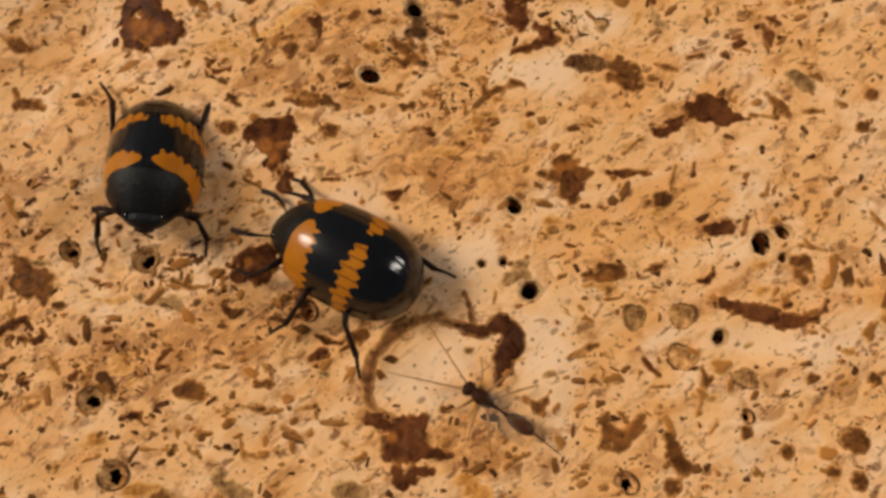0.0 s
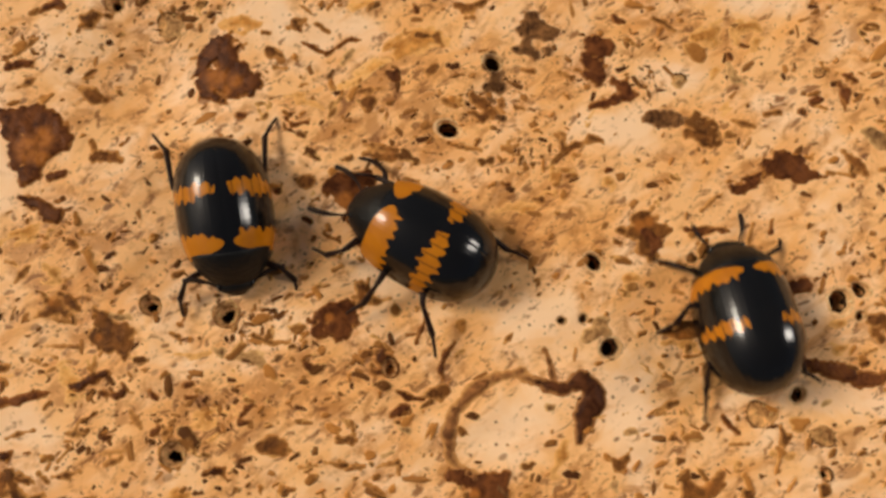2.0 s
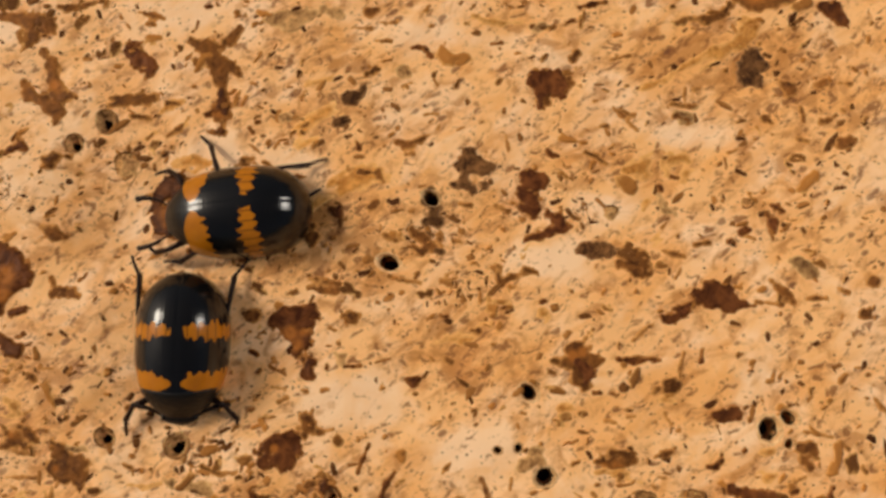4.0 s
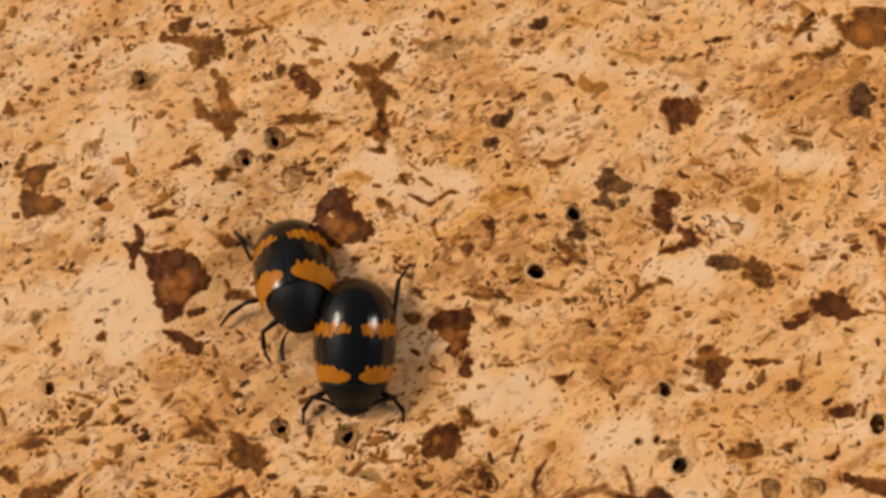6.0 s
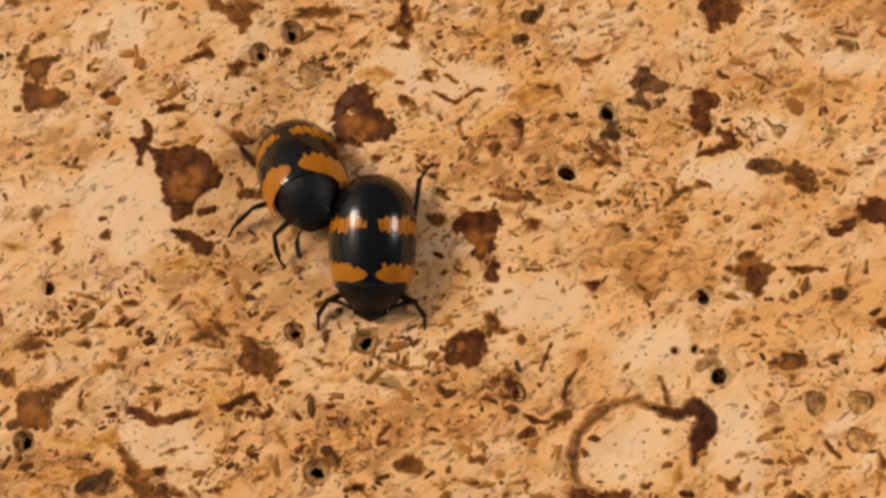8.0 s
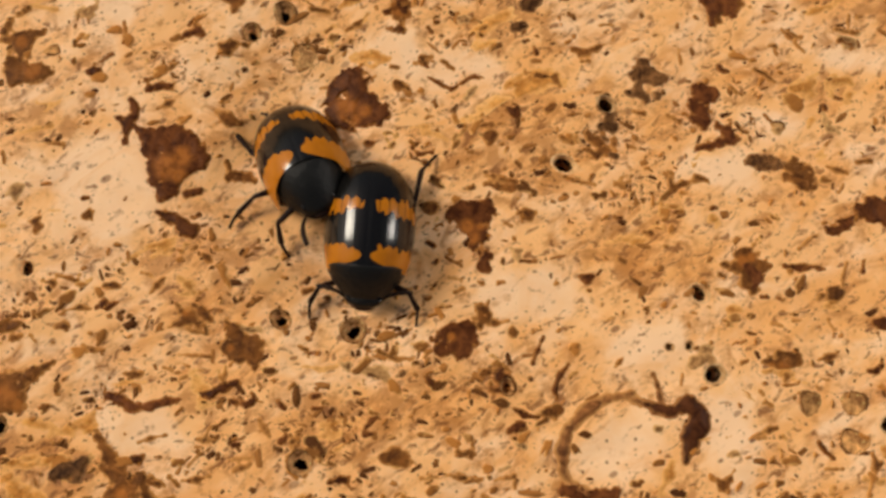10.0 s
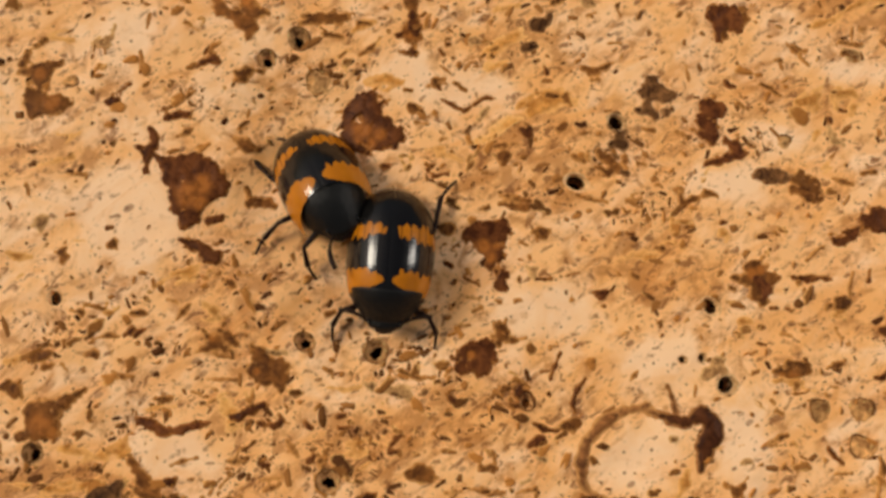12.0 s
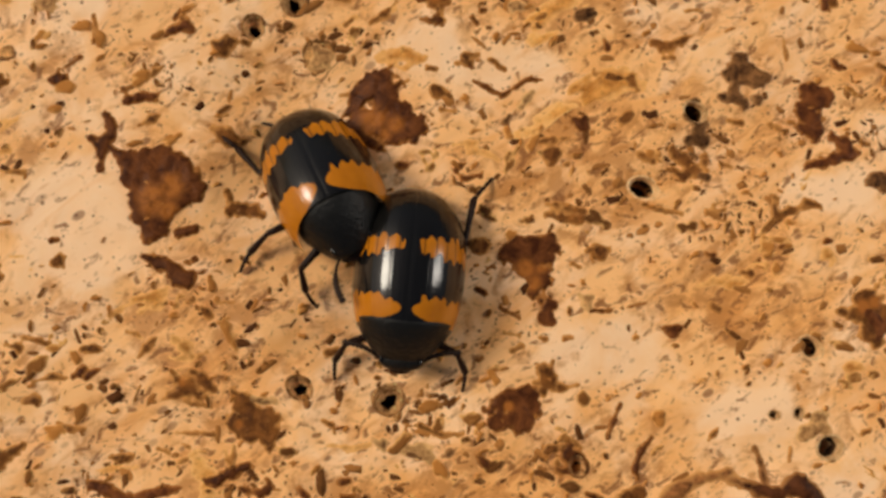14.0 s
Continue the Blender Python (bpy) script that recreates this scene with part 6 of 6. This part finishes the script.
blot(GREY, 252, [[(15.22, -10.08, 0.26), (15.48, -10.03, 0.24)], [(11.54, -8.95, 0.43), (11.80, -8.83, 0.24)]])
blot(DARK, 253, [[(-21.34, -13.21, 0.74), (-20.68, -13.19, 0.90)], [(-21.29, -13.60, 0.42), (-19.68, -13.81, 0.47), (-18.91, -13.65, 0.21)]])
blot(OCHRE, 254, [[(-20.18, -11.98, 0.80), (-19.55, -12.75, 0.79), (-18.46, -12.98, 0.64)], [(-19.50, -11.02, 0.27), (-18.41, -11.16, 0.32), (-17.63, -10.95, 0.21)]])
blot(BROWN, 255, [[(-15.63, -13.27, 0.48), (-14.86, -12.98, 0.80), (-14.25, -12.43, 1.07), (-13.90, -11.88, 0.64)], [(-15.15, -12.73, 0.64), (-14.57, -13.23, 0.43)]], [(-14.49, -12.70, 0.48)])
blot(BROWN, 256, [[(-13.78, -11.74, 0.54), (-13.11, -13.05, 0.53), (-12.77, -13.83, 0.64)], [(-12.58, -13.03, 0.43), (-12.07, -12.75, 0.27)], [(-12.29, -11.82, 0.24), (-11.85, -12.21, 0.19)], [(-13.23, -11.86, 0.19), (-12.53, -12.18, 0.19)]])
blot(BROWN, 257, [[(-16.87, -14.10, 0.42), (-16.47, -14.09, 0.48), (-15.98, -13.73, 0.24)]])
blot(BROWN, 258, [[(-12.43, -14.61, 0.13), (-11.72, -15.10, 0.37), (-10.52, -15.19, 0.37)], [(-10.51, -15.32, 0.16), (-9.68, -15.68, 0.42), (-9.01, -15.79, 0.37)]])
blot(OCHRE, 259, [[(-15.08, -14.69, 0.37), (-14.48, -15.32, 0.79), (-13.66, -15.68, 0.53)], [(-13.28, -14.11, 0.37), (-12.47, -14.21, 0.37)]])
blot(GREY, 260, [[(-19.40, -16.00, 0.52), (-18.62, -15.98, 0.63), (-18.08, -16.09, 0.37)], [(-18.99, -15.09, 0.37), (-18.44, -15.33, 0.26)]])
blot(BLACKISH, 261, [[(-8.30, -16.28, 0.42), (-7.78, -16.22, 0.53)]])
blot(OCHRE, 262, [[(-5.86, -12.79, 0.54), (-5.31, -12.91, 0.43), (-6.38, -13.08, 0.24)]])
blot(BLACKISH, 263, [[(-5.21, -14.62, 0.43), (-4.80, -14.74, 0.59), (-4.53, -14.60, 0.27)]])
blot(OCHRE, 264, [[(-4.10, -15.11, 0.48), (-3.43, -15.09, 0.70), (-2.76, -14.93, 0.32)]])
blot(GREY, 265, [[(-0.07, -14.71, 0.54), (0.49, -15.09, 0.70), (1.17, -15.33, 0.54), (1.58, -15.31, 0.24)], [(0.05, -14.18, 0.27), (0.20, -14.44, 0.38)]])
blot(BROWN, 266, [[(-2.46, -15.58, 0.43), (-1.91, -15.82, 0.65)]])
blot(BROWN, 267, [[(2.03, -11.70, 0.17), (2.86, -11.54, 0.14)], [(3.01, -12.35, 0.25), (3.43, -12.60, 0.28), (3.85, -12.85, 0.17)]])
blot(BROWN, 268, [[(1.59, -10.41, 0.25), (1.86, -10.40, 0.33)], [(2.28, -10.47, 0.17), (2.41, -10.05, 0.17)]])
blot(BROWN, 269, [[(1.75, -11.31, 0.22), (2.03, -11.49, 0.22)], [(2.44, -11.55, 0.14), (2.72, -11.68, 0.14)]])
blot(BROWN, 270, [[(0.96, -12.82, 0.12), (1.07, -13.48, 0.16)], [(1.12, -13.48, 0.22), (1.95, -13.64, 0.19)]])
blot(BROWN, 271, [[(-1.10, -12.68, 0.16), (-0.41, -12.60, 0.22)], [(-3.66, -13.25, 0.14), (-1.89, -13.32, 0.14)]])
blot(BROWN, 272, [[(4.97, -14.15, 0.14), (5.24, -14.40, 0.14)], [(5.78, -13.05, 0.22), (5.92, -13.18, 0.22)]])
blot(GREY, 273, [[(5.66, -15.18, 0.82), (6.48, -15.29, 0.98)]])
blot(DARK, 274, [[(7.58, -12.18, 0.83), (8.69, -12.55, 1.22), (9.39, -12.12, 0.67)], [(8.13, -13.11, 1.11), (9.11, -12.94, 1.00)], [(7.58, -13.66, 0.39), (8.41, -13.63, 0.55), (9.52, -13.59, 0.55)], [(8.40, -14.83, 0.72), (8.82, -14.68, 0.55)], [(8.13, -14.31, 0.39), (9.78, -14.38, 0.33)], [(6.89, -11.94, 0.56), (7.30, -11.92, 0.56)], [(10.07, -13.58, 0.39), (10.62, -13.69, 0.33)]], [(8.00, -12.84, 0.33), (8.41, -14.03, 0.28)])
blot(BLACKISH, 275, [[(9.11, -12.53, 0.45), (9.38, -12.79, 0.33)]])
blot(BROWN, 276, [[(14.32, -11.26, 0.23), (14.73, -11.57, 0.45), (15.02, -11.23, 0.25)], [(15.24, -10.81, 0.14), (15.11, -11.09, 0.14)]])
blot(GREY, 277, [[(14.42, -12.48, 0.39), (14.55, -12.75, 0.25)], [(15.07, -10.08, 0.23), (15.44, -10.01, 0.23)]])
blot(BROWN, 278, [[(17.67, -12.10, 0.57), (17.92, -12.77, 0.73), (18.47, -13.02, 0.85), (19.06, -12.59, 0.74), (19.37, -12.17, 0.34)], [(17.61, -13.32, 0.34), (18.18, -13.30, 0.39)], [(19.52, -11.89, 0.26)]], [(18.65, -12.33, 0.40)])
blot(BROWN, 279, [[(18.24, -14.77, 0.50), (18.51, -15.03, 0.67)], [(17.52, -15.19, 0.39)]])
blot(BROWN, 280, [[(20.59, -12.95, 0.57), (20.83, -13.75, 0.73), (21.21, -14.27, 0.85)], [(20.60, -15.09, 0.84)]])
blot(OCHRE, 281, [[(11.43, -14.86, 0.83), (11.97, -15.37, 1.10)]])
blot(BROWN, 282, [[(13.11, -14.27, 0.28), (13.54, -13.86, 0.22), (14.24, -13.57, 0.14)], [(12.30, -13.23, 0.14), (12.84, -13.75, 0.17)]])
blot(OCHRE, 283, [[(11.63, -12.04, 0.39), (12.07, -11.07, 0.45), (12.22, -10.51, 0.25)]])
blot(BROWN, 284, [[(16.15, -14.70, 0.17), (16.72, -14.47, 0.17)], [(16.81, -12.53, 0.25), (17.36, -12.65, 0.17)]])
blot(BROWN, 601, [[(29.20, -13.20, 0.89), (28.97, -13.16, 1.11), (28.74, -13.12, 0.78)]])
blot(BROWN, 602, [[(30.88, 3.02, 0.38), (31.04, 3.02, 0.48), (31.20, 3.02, 0.34)]])
blot(BROWN, 603, [[(30.39, 1.42, 0.42), (30.51, 1.49, 0.53), (30.63, 1.56, 0.37)]])
blot(BROWN, 604, [[(30.11, -10.39, 0.49), (30.16, -10.39, 0.61), (30.21, -10.39, 0.43)]])
blot(BROWN, 605, [[(24.06, -12.74, 0.41), (24.11, -12.74, 0.51), (24.16, -12.74, 0.36)]])
blot(BROWN, 606, [[(29.02, -15.08, 0.52), (29.02, -14.90, 0.65), (29.02, -14.72, 0.45)]])
blot(BROWN, 607, [[(28.11, -14.58, 0.28), (27.79, -14.52, 0.35), (27.47, -14.46, 0.24)]])
blot(BROWN, 608, [[(25.96, -13.71, 0.49), (25.96, -13.64, 0.61), (25.96, -13.57, 0.43)]])
blot(BROWN, 609, [[(9.51, -5.90, 0.13), (9.72, -5.65, 0.16), (9.93, -5.40, 0.11)]])
blot(BROWN, 610, [[(30.58, -2.65, 0.13), (30.92, -3.05, 0.16), (31.26, -3.45, 0.11)]])


DRIFTS = [(9.2, 6.3, 3.3, 2.1), (13.7, 7.1, 2.7, 2.1), (3.6, 3.3, 1.8, 0.9), (11.1, 3.3, 3.6, 1.8), (-5.2, -9.6, 4.0, 2.0), (-9.0, -7.7, 2.9, 1.2), (-15.4, -7.7, 3.5, 1.4), (3.4, -6.8, 1.7, 1.4), (-20.0, -3.6, 2.7, 2.4), (-13.9, 8.7, 1.8, 1.8), (-6.8, 10.6, 2.8, 1.9), (16.7, 6.8, 2.1, 1.5), (-2.4, -4.8, 2.6, 1.2), (-10.3, -10.5, 3.4, 1.1)]

def specks():
    """Countless crumbs and splinters strewn over the sheet, denser in drifts along the fibres."""
    rng, places = random.Random(11), []
    for x, y, wide, deep in DRIFTS:
        for _ in range(int(17 * wide * deep) + 10):
            u, v, a = rng.gauss(0, 0.34) * wide, rng.gauss(0, 0.34) * deep, min(0.26, 0.045 * 2.4 ** abs(rng.gauss(0, 0.9)))
            places.append((x + u * math.cos(FIBRE) - v * math.sin(FIBRE), y + u * math.sin(FIBRE) + v * math.cos(FIBRE),
                           a * rng.uniform(1.0, 2.2), a * rng.uniform(0.6, 1.0), 0.03 + 0.2 * a, rng.uniform(0, 3.1)))
    while len(places) < 8200:
        x, y = rng.uniform(-29, 36), rng.uniform(-21, 24)
        drift = float(value_noise(np.array(x / 4.5 + 3), np.array(y / 3.2 + 8)) + 0.5 * value_noise(np.array(x / 1.6), np.array(y / 1.6)))
        if rng.random() > (0.25 + 1.3 * max(0.0, drift + 0.12)) * (1 + 0.85 * float(stained(x, y))):
            continue
        a = 0.042 * 2.6 ** abs(rng.gauss(0, 0.9))
        a = min(a, 0.32)
        places.append((x, y, a * rng.choice((1.0, 1.2, 1.6, 2.4)), a * rng.uniform(0.6, 1.0), 0.03 + 0.15 * a, FIBRE + rng.gauss(0, 0.9)))
    verts, faces = scatter(places, rng)
    tagged(new("crumbs", mesh_of("crumbs", verts, faces, SPECK)), "scattered brown crumbs and splinters over the fungus", "crumbs", kind="stuff")


def torn_fibres():
    """Low torn scabs and shreds too many to count, drawn out along the fibres."""
    rng, verts, faces, crust = random.Random(23), [], [], []
    for i in range(3400):
        x, y = rng.uniform(-29, 36), rng.uniform(-21, 24)
        w = min(1.3, 0.24 * 2.5 ** abs(rng.gauss(0, 0.75)))
        if rng.random() > (0.6 + 1.5 * float(value_noise(np.array(x / 5.5 + 40), np.array(y / 4.0 + 21)))) * (1 + 0.88 * float(stained(x, y))):
            continue
        some, quads, deep = torn_patch(x, y, w, w * rng.uniform(0.22, 0.7), math.degrees(FIBRE) + rng.gauss(0, 45), int(min(26, 9 + 9 * w)), 0.10, 1000 + i)
        faces += (quads + len(verts)).tolist()
        verts += some.tolist()
        crust += deep.tolist()
    tagged(new("torn_fibre", mesh_of("torn_fibre", verts, faces, TORN, crust=crust)), "torn brown and ochre fibre shreds over the fungus", "fibres", kind="stuff")


specks()
torn_fibres()

# ---- the insects ----
beetle_still, legs_still = beetle("glossy black beetle with orange bands, standing head down", 
                                  {"front": (FRONT, FRONT), "middle": (UNDER, UNDER), "hind": (TRAIL, TRAIL)}, (2.4, 2.4))
beetle_mate, legs_mate = beetle("glossy black beetle, orange bands, abdomen tip sticking out, walking",
                                {"front": (FRONT, FRONT), "middle": (MIDDLE, MIDDLE), "hind": (HIND, HIND)}, (0.75, 0.75), True, 1.02, SHELL_BROAD)
beetle_runner, legs_runner = beetle("glossy black beetle with orange bands, running across the fungus",
                                    {"front": (((0.4, 1.2, 0.4), (0.9, 1.9, -0.3), (1.2, 2.4, -0.68)), TUCK),
                                     "middle": (((0.3, 1.2, 0.5), (-0.4, 1.8, -0.2), (-0.7, 2.7, -0.68)), UNDER),
                                     "hind": (((-1.0, 0.9, 0.3), (-2.2, 1.2, -0.3), (-3.6, 1.5, -0.68)), ((-0.9, 0.8, 0.3), (-2.1, 1.1, -0.3), (-2.7, 2.0, -0.68)))}, (0.7, 0.7), shell=SHELL_NARROW)
small_wasp = wasp()


# ---- what moves ----
def rear(pitch):
    """How far the body sinks, in mm, when it rears steeply with its tail in the hollow."""
    return -1.4 * max(0.0, math.sin(radians(-pitch)) - 0.3)


def stand(x, y, yaw, pitch=0.0, roll=0.0):
    """An insect's pose in mm and degrees, tipped about its middle, lower as it rears."""
    return pose(0, 0, 0) @ Matrix.Translation((x * MM, y * MM, (1.2 + rear(pitch)) * MM)) @ pose(0, 0, 0, roll, pitch, yaw) @ Matrix.Translation((0, 0, -1.2 * MM))


def turn_at(rows, t, column):
    """The body's pitch (column 4) or roll (column 5) at a time, from its rows."""
    return float(np.interp(t, [r[0] for r in rows], [r[column] for r in rows]))


def nod(degrees):
    """The pose of head and pronotum bent down about the front edge of the wing cases."""
    hinge = Matrix.Translation((1.55 * MM, 0, 2.5 * MM))
    return hinge @ pose(0, 0, 0, 0, degrees, 0) @ hinge.inverted()


def step_legs(legs, body, spans, swing=16.0, rate=3.0, folds=None):
    """The legs stay level as the body tips, and swing about their hips while it walks, two tripods in turn.
    folds: how far, in degrees, a leg is drawn in before the insect mounts and after."""
    for (pair, side), leg in ((k, o) for k, o in legs.items() if isinstance(k, tuple)):
        x, y, z = leg.location
        tripod = 1 if (pair == "middle") == (side > 0) else -1
        rows, t = [], 0.0
        while t < 14.01:
            walking = max([smooth_step((t - a) / 0.2) * smooth_step((b - t) / 0.2) for a, b in spans] or [0.0])
            turn = swing * walking * tripod * math.sin(2 * math.pi * rate * t)
            before, after = (folds or {}).get((pair, side), (0.0, 0.0))
            turn += before + (after - before) * smooth_step((t - 2.9) / 1.4)
            tip, lean = turn_at(body, t, 4), turn_at(body, t, 5)
            high = rear(tip) + 1000 * x * math.sin(radians(-tip))
            droop = max(-20.0, min(34.0, math.degrees(math.atan(high / 2.4))))
            rows.append((t, pose(x, y, z, -side * droop - 0.8 * lean, -0.9 * tip, turn)))
            t = round(t + 0.1, 3)
        walk(leg, rows)


def motions():
    still = [
        (0, -3.17, -0.30, -85, -31, -14),
        (0.5, -3.20, -0.30, -85.5, -30, -13),
        (1, -3.44, -0.20, -86.5, -26, -12),
        (1.5, -3.38, -0.17, -86, -20, -12),
        (1.8, -3.46, -0.16, -82.5, -3, -12.2),
        (2, -3.51, -0.15, -81, 3.4, -12.4),
        (2.5, -3.41, -0.06, -84, 4.5, -12.8),
        (2.7, -3.37, -0.02, -85, 5.5, -13),
        (3.8, -3.21, 0.00, -91, 6, -12),
        (4.8, -3.11, 0.02, -94.5, 5.6, -11),
        (5, -3.12, 0.02, -94, 4.8, -11),
        (5.5, -3.15, 0.05, -92, 3.8, -9),
        (6, -3.19, 0.09, -91.2, 3.8, -7.5),
        (6.5, -3.23, 0.06, -90.6, 4.5, -6),
        (7, -3.29, 0.03, -90.6, 6, -4),
        (7.5, -3.32, 0.02, -90.8, 6.2, -4),
        (8, -3.31, 0.02, -90.7, 5.6, -4),
        (8.2, -3.31, 0.03, -91, 6, -4),
        (9.2, -3.16, 0.00, -92, 1.5, -3),
        (10.3, -3.02, -0.04, -93, -3.4, -2),
        (10.5, -3.02, -0.07, -93.5, -2.9, -2),
        (11, -2.99, -0.11, -94, -2, -2),
        (11.5, -3.02, -0.13, -94.6, -3, -2),
        (12, -2.98, -0.10, -94.2, -6.5, -2),
        (12.5, -2.96, -0.12, -94.8, -7, -2),
        (13, -2.99, -0.02, -94.3, -8.8, -2),
        (13.5, -3.00, 0.04, -94.6, -9, -2),
        (14, -2.95, 0.20, -94.5, -7, -2),
    ]
    walk(beetle_still, [(t, stand(*row)) for t, *row in still])
    mate = [
        (0, 5.71, -4.42, 152, 2, 24),
        (0.5, 4.47, -3.42, 166, -1, 24),
        (1, 5.49, -2.01, 153, -1, 20),
        (1.5, 5.48, -1.04, 151, -1.5, 18),
        (2, 5.38, -0.82, 151, -2.5, 18),
        (2.5, 5.41, -0.16, 153, -3.5, 18),
        (2.7, 5.41, 0.04, 155, -5, 17),
        (3.2, 4.32, 2.71, 158, -3, 10),
        (3.7, 1.31, 6.08, 165, -2, 0),
        (4.2, -2.47, 7.27, 205, -3, 0),
        (4.6, -4.38, 5.81, 252, -20, -3),
        (4.8, -4.53, 5.16, 262, -36, -3),
        (5, -4.79, 5.05, 266, -36, -2),
        (5.5, -6.19, 4.91, 275, -36, 0),
        (6, -6.55, 4.11, 285, -36, 0),
        (6.5, -6.75, 3.69, 287, -36, 0),
        (7, -7.24, 3.75, 289, -36, 0),
        (7.5, -7.00, 3.86, 290.6, -36, 0),
        (8, -7.05, 3.91, 291.5, -36, 0),
        (8.2, -7.07, 3.91, 290, -36, 0),
        (9.2, -6.72, 3.85, 293, -36, 0),
        (10.3, -6.41, 3.75, 295.5, -36, 0),
        (10.5, -6.37, 3.74, 295.6, -36, 0),
        (11, -6.44, 3.69, 296.5, -36, 0),
        (11.5, -6.45, 3.74, 297.5, -36, 0),
        (12, -6.41, 3.90, 297.5, -36, 0),
        (12.5, -6.34, 3.96, 297, -36, 0),
        (13, -6.41, 4.07, 297.6, -36, 0),
        (13.5, -6.43, 4.14, 298, -36, 0),
        (14, -6.36, 4.07, 297.6, -30, 0),
    ]
    walk(beetle_mate, [(t, stand(*row)) for t, *row in mate])
    runner = [
        (0, 46.31, -33.34, 118, 15, 0),
        (0.6, 40.30, -26.34, 120, 15, 0),
        (1.2, 32.09, -19.35, 122, 15, 0),
        (1.5, 26.90, -14.94, 120, 15, 0),
        (1.6, 24.60, -12.74, 119, 15, 0),
        (1.7, 23.11, -10.53, 117, 15, 0),
        (1.8, 21.95, -8.32, 110, 15, 0),
        (1.9, 21.27, -6.31, 105, 15, 0),
        (2, 20.50, -4.40, 99, 15, 0),
        (2.1, 20.13, -2.40, 93, 15, 0),
        (2.2, 20.08, -0.50, 85, 15, 0),
        (2.3, 20.29, 1.20, 83, 15, 0),
        (2.4, 20.27, 2.90, 86, 15, 0),
        (2.5, 20.04, 4.60, 91, 15, 0),
        (2.6, 19.91, 6.70, 88, 15, 0),
        (2.7, 19.96, 8.60, 88, 15, 0),
        (3.2, 20.98, 18.70, 84, 15, 0),
        (4, 23.50, 34.70, 80, 15, 0),
        (5, 26.50, 50.70, 80, 15, 0),
        (14, 27.50, 55.70, 80, 0, 0),
    ]
    walk(beetle_runner, [(t, stand(*row)) for t, *row in runner])
    hunt = [
        (0, 12.76, -11.51, 145),
        (0.1, 12.83, -11.30, 147),
        (0.2, 12.90, -12.25, 171),
        (0.3, 11.58, -12.75, 180),
        (0.4, 11.50, -13.12, -169),
        (0.5, 10.45, -14.24, -164),
        (0.7, 7.95, -16.44, 218),
        (1.0, 4.45, -20.74, 226),
        (2.0, -3.55, -36.24, 232),
        (14, -5.55, -48.24, 240),
    ]
    walk(small_wasp, [(t, stand(*row)) for t, *row in hunt])
    tucked, out = pose(0.55 * MM, 0, 0), pose(-0.35 * MM, -0.1 * MM, 0)
    walk(legs_mate["abdomen"], [(0, tucked), (2.7, tucked), (4.4, out), (14, out)])
    for piece in (legs_mate["shield"], legs_mate["head"]):
        walk(piece, [(0, nod(3)), (2.7, nod(3)), (4.6, nod(7)), (14, nod(7))])
    step_legs(legs_still, still, [])
    step_legs(legs_mate, mate, [(0.0, 1.0), (2.6, 6.4)], folds={
        ("hind", 1): (0, 100), ("middle", 1): (0, -75), ("front", 1): (0, -45), ("hind", -1): (-48, -32), ("middle", -1): (75, 0), ("front", -1): (10, 0)})
    step_legs(legs_runner, runner, [(1.2, 3.6)], 24.0, 4.0)


motions()
